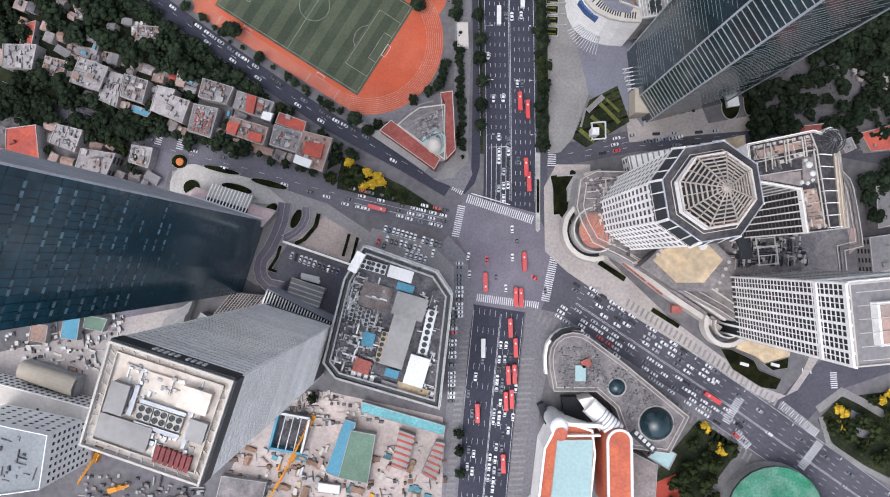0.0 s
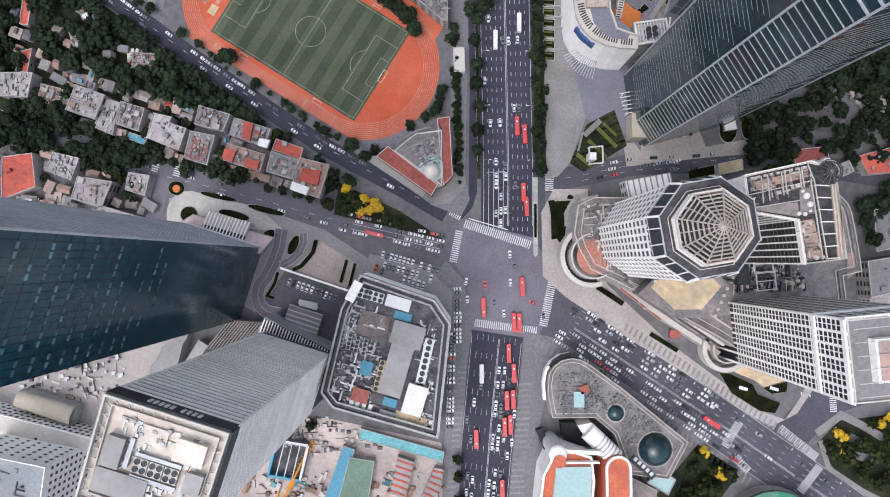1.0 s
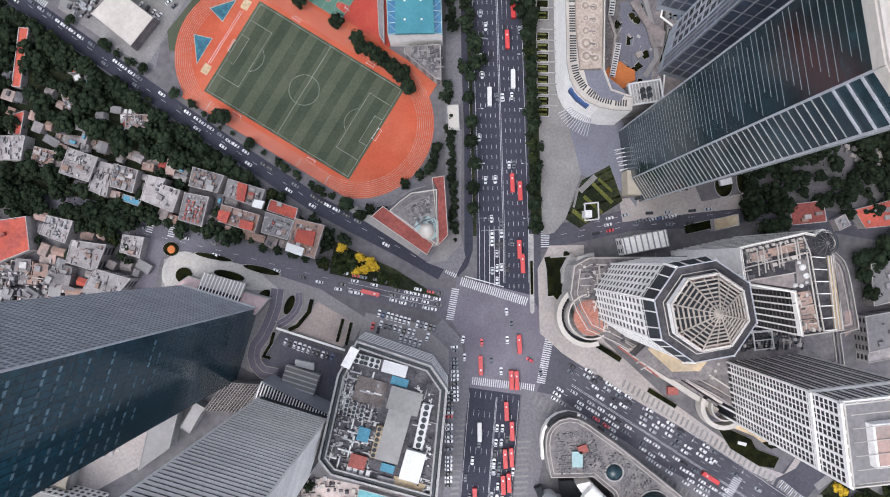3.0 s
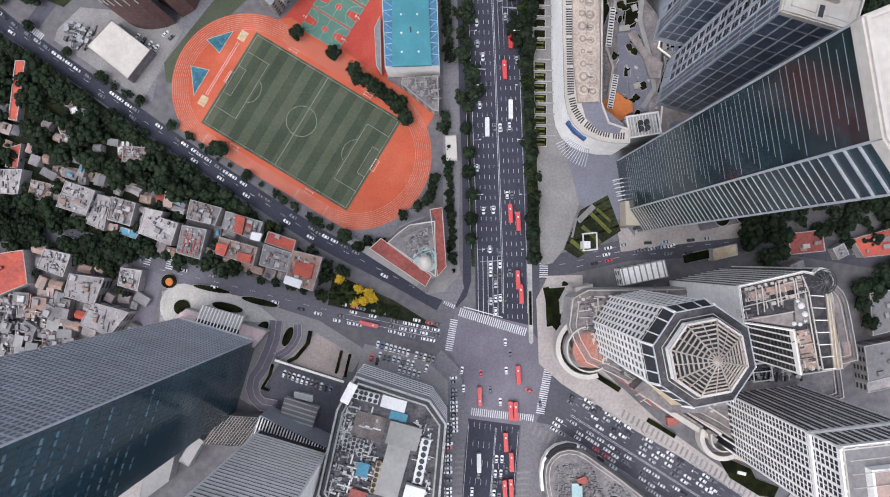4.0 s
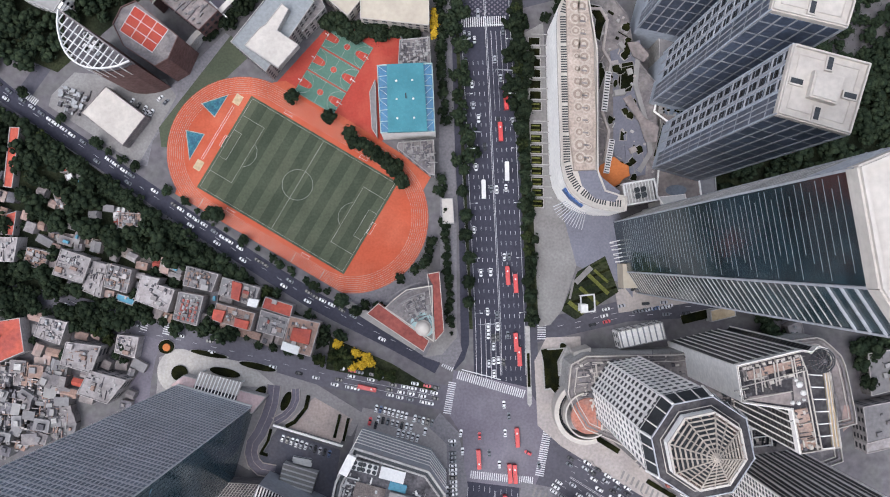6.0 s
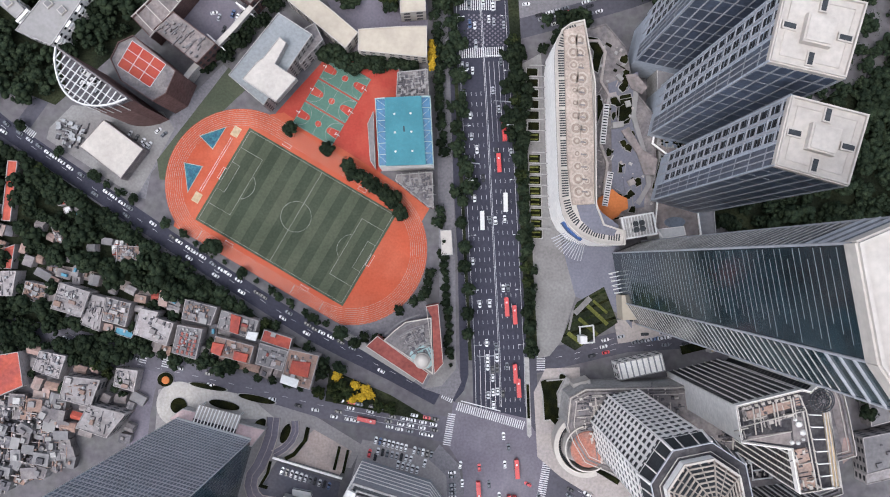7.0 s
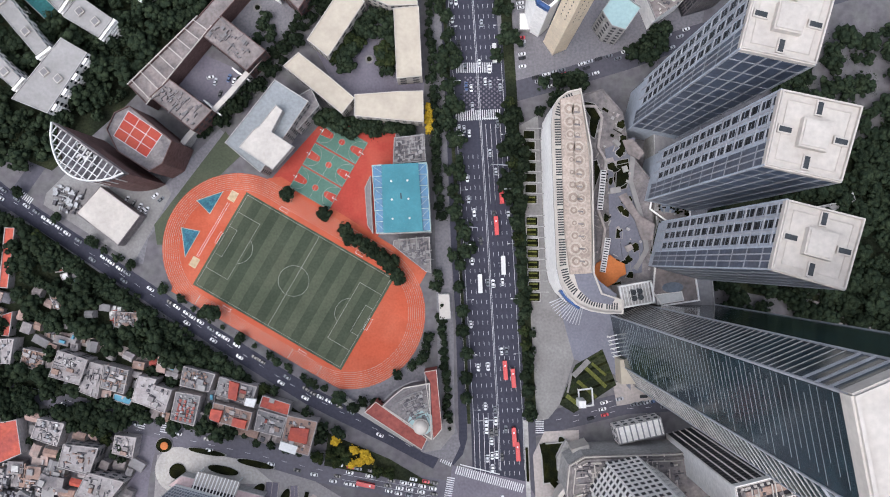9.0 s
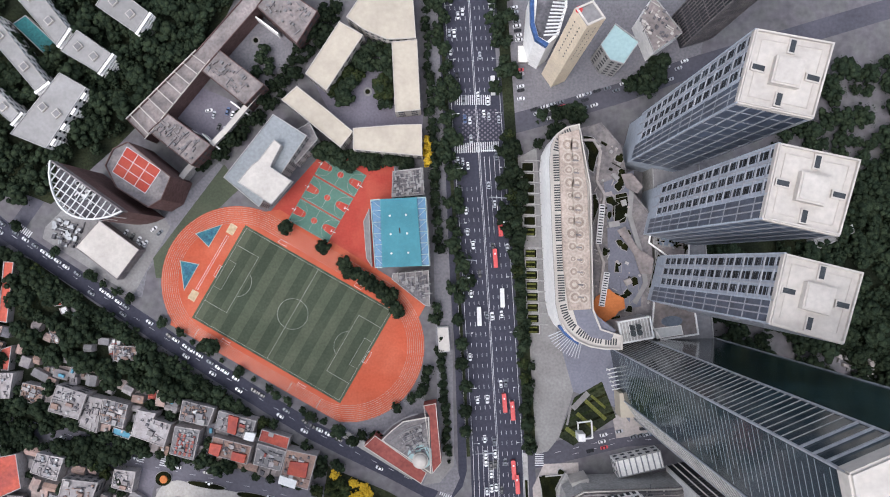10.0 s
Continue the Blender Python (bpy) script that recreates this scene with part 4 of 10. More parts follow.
def fan_unit(at, lx, ly, nx, ny, ang, label="white cooling unit with round black fans on the roof", h=2.2, material=None):
    """A roof cooling unit: housing and its fans in a row or grid."""
    x, y, z = at
    ob = thing("cooling_unit", label, "cooling unit", "cooling units", at)
    part("housing", Shape().box(x, y, z, lx, ly, h, ang), material or WHITE, ob)
    c, s = math.cos(radians(ang)), math.sin(radians(ang))
    r = 0.42 * min(lx / nx, ly / ny)
    for i in range(nx):
        for j in range(ny):
            u, w = (i + 0.5) / nx * lx - lx / 2, (j + 0.5) / ny * ly - ly / 2
            fx, fy = x + c * u - s * w, y + s * u + c * w
            part("fan", Shape().lathe(fx, fy, [(r, z + h - 0.1), (r, z + h + 0.35), (r * 0.82, z + h + 0.35), (r * 0.8, z + h + 0.06), (r * 0.3, z + h + 0.06), (r * 0.3, z + h + 0.3)], 14), DARK_METAL, ob)
    return ob


for u in (0.42, 0.55, 0.68):
    fan_unit((*on_roof(RT, u, 0.52), 212.4), 4.4, 4.6, 2, 2, RANG, material=CREAM_LIGHT)
for u, v, lx, ly in ((0.3, 0.44, 1, 9), (0.55, 0.42, 14, 0.8), (0.55, 0.64, 14, 0.8), (0.8, 0.6, 0.8, 8)):
    roof_house("pipe_rack", "white pipe rack on the hotel roof", u, v, lx, ly, 1.6, PANEL_GREY)

# hotel podium and the slatted roofs between the towers
block("hotel_podium", "grey striped hotel podium with ribbed metal roof", "building", quad((-95.8, -11.9), (-56.8, -31.0), (-71.2, -61.9)), 26, PANEL_GREY, ROOF_BLACK, 0, 0)
ribs = thing("ribbed_roof", "rows of white slats over the dark podium roof", "roof", "", (*(-83.8, -20.8), 26))
rq = quad((-95.8, -12.8), (-57.4, -31.7), (-61.0, -41.5))
for i in range(26):
    part("rib", Shape().bar(lerp(rq[0], rq[1], i / 25), lerp(rq[3], rq[2], i / 25), 26, 26.8, 0.62), WHITE_WALL, ribs)
block("ramp_house", "pale slatted ramp house in the loading yard", "building", quad((-86.3, -6.1), (-66.6, -12.5), (-70.8, -25.6)), 7, CONCRETE, ROOF_PALE, 1, 4)
hq = quad((-86.3, -6.1), (-66.6, -12.5), (-70.8, -25.6))
slats = thing("roof_louvres", "white louvre bars over the ramp house roof", "louvre", "", (*mid(hq), 7))
for i in range(6):
    part("bar", Shape().bar(lerp(hq[0], hq[3], i / 5), lerp(hq[1], hq[2], i / 5), 7.1, 7.9, 0.7), WHITE, slats)
low = quad((-120.5, -15.0), (-97.3, -16.8), (-110.6, -33.2))
block("lattice_pavilion", "dark low pavilion with a lattice roof between towers", "building", low, 10, CONCRETE_DARK, ROOF_BLACK, 1, 4)
lattice = thing("roof_lattice", "dark grid of bars over the low pavilion", "lattice", "", (*mid(low), 10.4))
for i in range(14):
    part("bar", Shape().bar(lerp(low[0], low[1], i / 13), lerp(low[3], low[2], i / 13), 10.6, 10.9, 0.3), CREAM_LIGHT, lattice)
    part("bar", Shape().bar(lerp(low[0], low[3], i / 13), lerp(low[1], low[2], i / 13), 10.9, 11.2, 0.25), CONCRETE_DARK, lattice)
block("white_shed", "low shed with a smooth white roof between the towers", "shed", quad((-160.2, -30.2), (-143.7, -20.0), (-153.3, -43.4)), 9, CONCRETE, ROOF_PALE, 0, 0, 0.4)
block("white_shed", "narrow shed with a white roof beside the hotel", "shed", quad((-147.9, -41.5), (-139.0, -26.7), (-133.4, -30.0)), 9, CONCRETE, ROOF_PALE, 0, 0, 0.4)
block("white_shed", "low shed with a white roof and dark edge beside the hotel", "shed", quad((-165.6, -41.0), (-147.2, -27.9), (-153.1, -52.5)), 11, CONCRETE, ROOF_PALE, 0, 0, 0.4)

# department store with plant on its roof
STORE = ccw([(-40.0, 12.7), (-0.4, -0.9), (8.2, -13.5), (1.8, -74.5), (-10.3, -71.0), (-54.3, -58.8), (-61.0, -50.4), (-50.4, -5.6)])
store = thing("department_store", "grey department store block with a roof full of machinery", "building", "", (*mid(STORE), 0))
part("wall", Shape().prism(STORE, 0, 46, top=False), PANEL_GREY, store)
part("roof", Shape().prism(inset(STORE, 3.6), 40, 42.5), ROOF_DARK, store)
roof_rim(store, STORE, 46, CONCRETE, 1.2, 0.6)
roof_rim(store, inset(STORE, 1.7), 45.2, DARK_METAL, 1.3, 0.3, "gutter")
roof_rim(store, inset(STORE, 3.2), 45.6, CONCRETE, 0.9, 0.6)
for p, q in zip(STORE, STORE[1:] + STORE[:1]):
    bands(store, p, q, [6 + 6 * i for i in range(6)], 0.8, 0.3, WHITE_WALL)
ST = [(-44.8, 5.7), (1.2, -7.6), (-7.4, -71.6), (-57.8, -53.9)]
SANG = math.degrees(math.atan2(ST[1][1] - ST[0][1], ST[1][0] - ST[0][0]))


def store_house(label, px, lx, ly, h, material, name="plant_room", ang=None):
    ob = thing(name, label, "rooftop structure", "rooftop structures", (*px, 42.5))
    part("body", Shape().box(*px, 42.5, lx, ly, h, SANG if ang is None else ang), material, ob)
    part("coping", Shape().box(*px, 42.5 + h, lx + 0.4, ly + 0.4, 0.2, SANG if ang is None else ang), material, ob)


store_house("white flat-roofed plant room on the store", (-19.8, -2.6), 13, 6, 4, WHITE)
store_house("white flat-roofed plant room on the store", (-10.7, -54.0), 10.5, 15.5, 5, WHITE)
store_house("long grey sheet-metal ridge roof on the store", (-19.4, -33.4), 12, 38, 3.5, ROOF_PALE)
store_house("wide grey upper roof on the store", (-14.7, -19.8), 17, 12, 3.6, ROOF_PALE)
store_house("brown slatted equipment deck on the store", (-33.2, -14.9), 16, 13, 1.5, DECK)
store_house("blue sheet roof on the store", (-36.8, -37.6), 6, 7, 2.5, ROOF_BLUE)
store_house("blue sheet roof on the store", (-17.4, -9.9), 9, 4, 1.5, ROOF_BLUE)
store_house("blue sheet lean-to on the store", (-24.2, -55.8), 7, 4, 1.5, ROOF_BLUE)
store_house("red tiled tank house on the store", (-39.9, -51.9), 8.5, 7, 3, BRICK_RED)
store_house("beige terrace floor on the store", (-13.5, -66.2), 17, 7.5, 0.5, ROOF_BEIGE)
store_house("grey lean-to roof on the store", (-25.6, -63.1), 9, 5, 1.5, ROOF_GREY)
store_house("concrete corner stair tower of the store", (-43.2, 3.6), 4.5, 11, 6, WHITE_WALL, "stair_tower", SANG - 12)
fan_unit((*(-38.6, 2.4), 42.5), 5.4, 5.4, 2, 2, SANG, h=2.5)
fan_unit((*(-32.1, 0.6), 42.5), 9, 5.4, 3, 2, SANG, h=2.5)
fan_unit((*(-5.3, -33.5), 42.5), 5, 24, 1, 7, SANG + 3, h=2.5)
fan_unit((*(-28.6, -41.9), 42.5), 5.5, 17, 2, 6, SANG + 2, "beige roof cooling tower with two rows of fans", 3, ROOF_BEIGE)
for k in range(4):
    fan_unit((*lerp((-50.0, -21.8), (-37.7, -26.3), k / 3), 42.5), 2.4, 9, 1, 4, SANG + 3, "grey pipe-fed cooling unit on the store roof", 2.2, STEEL)
for k in range(4):
    store_house("white condenser box in a row", lerp((-44.9, -56.0), (-34.8, -58.9), k / 3), 1.8, 3.6, 1.6, WHITE, "condenser")
random.seed(11)
for k in range(46):
    u, v = random.uniform(0.02, 0.42), random.uniform(0.12, 0.95)
    x, y = on_roof(ST, u, v)
    at = (x, y, 42.5)
    if random.random() < 0.5:
        lone("pipe_run", "grey ventilation duct on the store roof", "duct", "roof ducts", at, Shape().box(x, y, 42.6, random.uniform(3, 9), 0.8, random.uniform(0.8, 1.8), SANG), STEEL if k % 3 else WHITE)
    else:
        lone("pipe_run", "grey ventilation duct on the store roof", "duct", "roof ducts", at, Shape().box(x, y, 42.6, 0.8, random.uniform(3, 8), random.uniform(0.8, 1.8), SANG), STEEL if k % 3 else WHITE)

# octagonal white tower with an open lattice crown
OC = (111.3, 33.5)
OCT = [(OC[0] + 22 * math.cos(radians(32.5 + 45 * i)), OC[1] + 22 * math.sin(radians(32.5 + 45 * i))) for i in range(8)]
octo = thing("octagonal_tower", "white octagonal tower with punched windows and lattice crown", "skyscraper", "", (*OC, 0))
part("core", Shape().prism(inset(OCT, 0.05), 0, 129), GLASS_DARK, octo)
for i, (p, q) in enumerate(zip(OCT, OCT[1:] + OCT[:1])):
    n = 5
    bands(octo, p, q, [34 + 6.8 * k for k in range(15)], 2.9, 0.08, WHITE_WALL, label="white tiled spandrel")
    piers(octo, p, q, even(n + 1), 30, 129, 1.2, 0.1, WHITE_WALL)
slope = Shape()
slope.lathe(*OC, [(22.4, 128), (22.6, 131), (20.5, 141), (20.8, 142)], 8, radians(32.5))
part("mansard", slope, DARK_METAL, octo, "dark sloped roof storey")
for i in range(8):
    a0 = radians(32.5 + 45 * i)
    part("mansard_rib", Shape().beam((OC[0] + 22.7 * math.cos(a0), OC[1] + 22.7 * math.sin(a0), 129), (OC[0] + 20.9 * math.cos(a0), OC[1] + 20.9 * math.sin(a0), 142), 0.9), WHITE_WALL, octo)
    for k in (0.3, 0.7):
        a1 = radians(32.5 + 45 * (i + 1))
        lo = lerp((OC[0] + 22.7 * math.cos(a0), OC[1] + 22.7 * math.sin(a0)), (OC[0] + 22.7 * math.cos(a1), OC[1] + 22.7 * math.sin(a1)), k)
        hi = lerp((OC[0] + 20.9 * math.cos(a0), OC[1] + 20.9 * math.sin(a0)), (OC[0] + 20.9 * math.cos(a1), OC[1] + 20.9 * math.sin(a1)), k)
        part("mansard_rib", Shape().beam((*lo, 129), (*hi, 142), 0.45), WHITE_WALL, octo)


def octagon(r):
    return [(OC[0] + r * math.cos(radians(32.5 + 45 * i)), OC[1] + r * math.sin(radians(32.5 + 45 * i))) for i in range(8)]


roof_rim(octo, octagon(22.6), 130, WHITE_WALL, 0.5, 0.6, "cornice")
roof_rim(octo, octagon(21.0), 141.6, PANEL_GREY, 0.4, 1.0)
part("terrace", Shape().path(octagon(18.0), 141.6, 142.1, 5.0, True), ROOF_BLACK, octo, "dark paved terrace round the crown")
roof_rim(octo, octagon(17.4), 142.1, CREAM_LIGHT, 0.25, 0.5, "terrace_kerb")
part("drum", Shape().path(octagon(15.4), 141, 147.5, 0.9, True), WHITE_WALL, octo)
part("crown_lining", Shape().path(octagon(14.7), 138, 146.4, 0.3, True), PINK_ROOF, octo)
part("crown_floor", Shape().prism(octagon(15.0), 132, 134), ROOF_BLACK, octo)
roof_rim(octo, octagon(15.9), 147, CREAM_LIGHT, 0.9, 0.6, "crown_ring")
for i in range(24):
    p = lerp(octagon(17.6)[i // 3], octagon(17.6)[(i // 3 + 1) % 8], (i % 3 + 0.5) / 3)
    part("crown_post", Shape().box(*lerp(p, OC, 0.18), 138, 0.7, 0.7, 9.0, 15 * i), PINK_ROOF, octo)
for i in range(8):
    a0 = radians(32.5 + 45 * i)
    part("crown_rib", Shape().beam((OC[0] + 15.3 * math.cos(a0), OC[1] + 15.3 * math.sin(a0), 147.4), (OC[0], OC[1], 158), 0.5), CROWN_STEEL, octo)
    part("crown_rib", Shape().beam((OC[0] + 14.2 * math.cos(a0 + 0.3927), OC[1] + 14.2 * math.sin(a0 + 0.3927), 147.4), (OC[0], OC[1], 158), 0.34), CROWN_STEEL, octo)
for k in range(1, 9):
    part("crown_hoop", Shape().path(octagon(15.3 * k / 9), 157.4 - 10.4 * k / 9, 158.0 - 10.4 * k / 9, 0.6, True), CROWN_STEEL, octo)
for i in range(8):
    for k in range(2):
        roofbox = octagon(11)[i]
        part("crown_plant", Shape().box(*lerp(roofbox, OC, 0.35 * k), 134, 3.2, 2.2, 1.5 + k, 30 * i), CONCRETE_DARK, octo)

# slab tower beside it, with a brown roof terrace
SL = ccw([(142.0, 59.0), (171.8, 65.5), (176.2, 64.4), (179.1, 66.9), (182.9, 65.8), (184.9, 61.2), (183.5, 56.5), (188.0, 21.7), (169.7, 19.2), (166.6, 39.3), (144.0, 43.2)])
while SL[0] != min(SL, key=lambda p: p[0] - p[1]):
    SL = SL[1:] + SL[:1]
slab = thing("slab_tower", "white slab tower with dark window strips and a brown roof terrace", "skyscraper", "", (*mid(SL), 0))
part("core", Shape().prism(SL, 0, 97), GLASS_DARK, slab)
for p, q in zip(SL, SL[1:] + SL[:1]):
    if abs(p[0] - q[0]) < 15 and min(p[0], q[0]) < 150:
        part("end_wall", Shape().bar(p, q, 0, 102, 1.0), WHITE_WALL, slab)
        continue
    n = max(1, round(math.dist(p, q) / 3.6))
    piers(slab, p, q, even(n + 1), 0, 102, 0.7, 0.4, WHITE_WALL)
    bands(slab, p, q, [30 + 4 * k for k in range(17)], 0.5, 0.15, CONCRETE_DARK)
    bands(slab, p, q, [98], 4, 0.7, WHITE_WALL, "cornice")
# Flat black deck colour stands in for the dark of the recess and bays.
part("roof", Shape().prism(SL, 97, 100.4), ROOF_BLACK, slab)
part("parapet", Shape().path(SL, 100.2, 102.2, 0.5, True), CREAM_LIGHT, slab)
SN = [(143.0, 57.9), (171.5, 63.9), (172.9, 55.7), (144.0, 44.3)]
SS = [(166.8, 40.3), (173.6, 41.7), (178.7, 21.1), (170.2, 20.2)]
EAVE = [(173.9, 56.7), (181.1, 56.1), (186.0, 21.5), (179.3, 20.8)]
TILES = mat("brown_roof_tiles", (0.36, 0.25, 0.2), 0.85, var=((0.08, 0.2), (0.9, 0.25)), tint=(0.3, 0.23, 0.2), tint_scale=0.15)
part("terrace_strip", Shape().prism([(146.6, 56.6), (170.5, 62.2), (171.4, 58.8), (147.5, 53.0)], 100.4, 101.2), TILES, slab, "brown tiled terrace strip")
part("terrace_strip", Shape().prism([(167.8, 38.7), (173.5, 39.7), (177.5, 21.9), (170.5, 20.7)], 100.4, 101.2), TILES, slab, "brown tiled terrace strip")
part("terrace_strip", Shape().prism([(147.4, 45.2), (166.5, 47.3), (166.9, 40.6), (146.3, 43.7)], 100.4, 100.9), ROOF_PINKGREY, slab, "pinkish worn terrace strip")
part("machine_deck", Shape().prism([(167.2, 53.7), (173.4, 55.7), (174.6, 42.2), (167.9, 41.3)], 100.4, 100.8), CONCRETE_DARK, slab, "grey deck under the roof machinery")
part("side_walk", Shape().prism([(181.4, 55.5), (184.0, 55.5), (187.8, 22.0), (184.4, 21.5)], 100.4, 101.4), ROOF_BEIGE, slab, "beige gutter walk along the roof edge")
for a, b in ([(181.4, 55.5), (184.4, 21.5)], [(182.7, 55.5), (186.0, 21.5)], [(184.0, 55.5), (187.5, 22.0)]):
    part("walk_rail", Shape().bar(a, b, 101.4, 102.2, 0.45), CREAM_LIGHT, slab)
for a, b in ([(142.6, 50.2), (171.9, 56.9)], [(143.0, 44.1), (165.6, 47.8)], [(169.5, 64.1), (172.4, 56.9)], [(172.4, 56.9), (178.2, 21.1)], [(170.9, 56.4), (176.2, 21.2)]):
    part("pergola_beam", Shape().bar(a, b, 103.6, 104.3, 0.42), CREAM_LIGHT, slab)
for k in (0.2, 0.3, 0.52, 0.57, 0.8, 0.84):
    part("pergola_beam", Shape().bar(lerp(SN[0], SN[1], k), lerp(SN[3], SN[2], k), 103.0, 103.6, 0.45), CREAM_LIGHT, slab)
for k in even(7, 0.05, 0.98):
    part("bracket", Shape().bar(lerp(EAVE[0], EAVE[3], k), lerp(lerp(EAVE[0], EAVE[3], k), lerp(EAVE[1], EAVE[2], k), 0.75), 103.0, 103.6, 0.4), WHITE_WALL, slab)
    part("post", Shape().box(*lerp(EAVE[0], EAVE[3], k), 100.4, 0.4, 0.4, 3.2), WHITE_WALL, slab)
for k in even(9, 0.06, 0.94):
    part("edge_block", Shape().box(*lerp(lerp(SN[0], SN[1], k), mid(SN), 0.05), 100.4, 1.3, 1.2, 1.2, 12), CREAM_LIGHT, slab)
for p, lx, a in zip([(170.4, 50.3), (172.1, 46.4), (168.7, 52.4), (166.9, 42.1), (169.7, 41.8), (172.1, 43.3)], (3.4, 3.0, 1.8, 2.2, 2.0, 1.6), (40, 15, 60, 20, 70, 0)):
    part("tarpaulin", Shape().lathe(*p, [(lx * 0.5, 100.8), (lx * 0.42, 101.6), (lx * 0.2, 101.9)], 7, radians(a)), WHITE, slab, "white sheet over roof gear")
DISH = (180.0, 61.2)
dish = thing("roof_dome_frame", "round dark steel ring frame on the slab tower roof", "roof frame", "", (*DISH, 102))
for r in (1.2, 2.8, 4.4, 5.4):
    x, y = DISH
    part("ring", Shape().path([(x + r * math.cos(math.tau * i / 20), y + r * math.sin(math.tau * i / 20)) for i in range(20)], 105 - r * 0.3, 105.5 - r * 0.3, 0.35, True), DARK_METAL, dish)
for i in range(12):
    part("spoke", Shape().beam((x, y, 105.5), (x + 5.6 * math.cos(math.tau * i / 12), y + 5.6 * math.sin(math.tau * i / 12), 102.0), 0.28), CONCRETE_DARK, dish)

# Raised housing; its dark colour stands in for the shade of a recess.
fan_unit((*(169.7, 13.8), 29), 7, 13, 1, 2, 8, "cooling unit with two round fans, coloured dark for its shaded recess", 2.5, DARK_METAL)
for c in ((180.4, 18.9), (182.0, 9.5)):
    ob = thing("roof_frame", "white open steel frame over podium plant", "roof frame", "podium frames", (*c, 29))
    for u, v, lx, ly in ((0, -5, 11, 0.6), (0, 5, 11, 0.6), (-5.2, 0, 0.6, 10), (5.2, 0, 0.6, 10), (0, 0, 10, 0.5)):
        part("rail", Shape().box(c[0] + u, c[1] + v, 32, lx, ly, 0.6, 6), WHITE, ob)
    for u, v in ((-5, -5), (5, -5), (5, 5), (-5, 5)):
        part("post", Shape().box(c[0] + u, c[1] + v, 29, 0.5, 0.5, 3.1, 6), WHITE, ob)

# white grid tower in the south-east
RS = ccw([(162.9, -2.7), (166.2, -35.6), (206, -31.6), (202.7, 1.3)])
grid = thing("apartment_tower", "white apartment tower with a dense grid of dark windows", "skyscraper", "", (*mid(RS), 0))
part("core", Shape().prism(inset(RS, 0.05), 0, 143.5), GLASS_DARK, grid)
for p, q in zip(RS, RS[1:] + RS[:1]):
    n = round(math.dist(p, q) / 5.4)
    piers(grid, p, q, even(n + 1), 0, 147, 1.15, 0.25, WHITE_WALL)
    piers(grid, p, q, [(k + 0.5) / n for k in range(n)], 30, 143, 0.4, 0.06, WHITE_WALL)
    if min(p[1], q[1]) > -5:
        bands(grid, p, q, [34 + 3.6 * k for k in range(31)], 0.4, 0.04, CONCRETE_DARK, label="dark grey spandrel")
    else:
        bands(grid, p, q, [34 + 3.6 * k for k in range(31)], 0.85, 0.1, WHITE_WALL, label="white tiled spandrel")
    bands(grid, p, q, [120, 143.5], 2.6, 0.9, WHITE_WALL, "cornice")
part("roof", Shape().prism(inset(RS, 0.6), 144, 146.2), ROOF_GREY, grid)
roof_rim(grid, RS, 146.4, CREAM_LIGHT, 0.6, 0.8)
rooftop = inset(RS, 8)
part("penthouse", Shape().prism(rooftop, 146, 151), WHITE_WALL, grid)
part("penthouse_roof", Shape().prism(inset(rooftop, 1), 151, 151.3), PINK_ROOF, grid)
for k in even(6, 0.1, 0.9):
    part("pergola_beam", Shape().bar(lerp(RS[0], RS[1], k), lerp(RS[3], RS[2], k), 151.6, 152.1, 0.25), CREAM_LIGHT, grid)

# podium under the three towers
POD = [(76.2, 35.6), (78.5, 51.3), (87.4, 56.0), (137.7, 55.7), (215.2, 63.5), (218.9, 62.2), (224.4, 57.4), (228.7, 52.9), (230.8, 47.6), (232.5, 39.1), (234.1, 29.6), (235.5, 21.1), (236.2, 14.5), (226.0, 12.0), (228.0, -6.0), (164.9, -27.5), (156.3, -21.9), (99.5, 8.8), (85.5, 15.1), (79.3, 26.1)]
pod = thing("tower_podium", "stone-clad podium with stepped terraces under the towers", "building", "", (*mid(POD), 0))
part("wall", Shape().prism(POD, 0, 29, top=False), CONCRETE, pod)
part("roof", Shape().prism(POD, 28.4, 29), CONCRETE_DARK, pod)
for k, d in enumerate((0.4, 2.0, 4.0)):
    roof_rim(pod, inset(POD, d), 29.4 - 0.3 * k, (CREAM_LIGHT, CONCRETE_DARK, CREAM_LIGHT)[k], (0.5, 1.0, 0.4)[k], 1.0)
part("east_terrace", Shape().prism([(221.9, 56.5), (227.4, 51.7), (230.3, 39.1), (233.8, 17.1), (229.1, 15.6), (223.9, 37.6)], 29, 29.3), ROOF_PINKGREY, pod, "worn purple-grey terrace beside the slab tower")
part("red_patch", Shape().prism([(229.3, 25.0), (232.7, 24.9), (234.7, 15.5), (228.3, 10.6), (227.9, 18.7)], 29.3, 29.5), PINK_ROOF, pod, "faded red terrace floor")
part("terrace_border", Shape().prism([(108.8, 2.6), (129.5, 22.6), (141.7, 22.8), (158.8, 6.7), (146.1, -10.5), (127.8, -10.0)], 29, 42.6), CONCRETE_DARK, pod, "dark paved border of the terrace")
part("beige_terrace", Shape().prism([(115.4, 6.3), (130.6, 19.9), (139.1, 20.9), (153.2, 6.7), (142.9, -5.6), (128.3, -5.8)], 42.6, 43), SAND, pod, "weathered beige terrace roof")
part("terrace_disc", Shape().lathe(*(142.2, 14.2), [(2.4, 42.6), (2.4, 43.8)], 20), WHITE, pod)
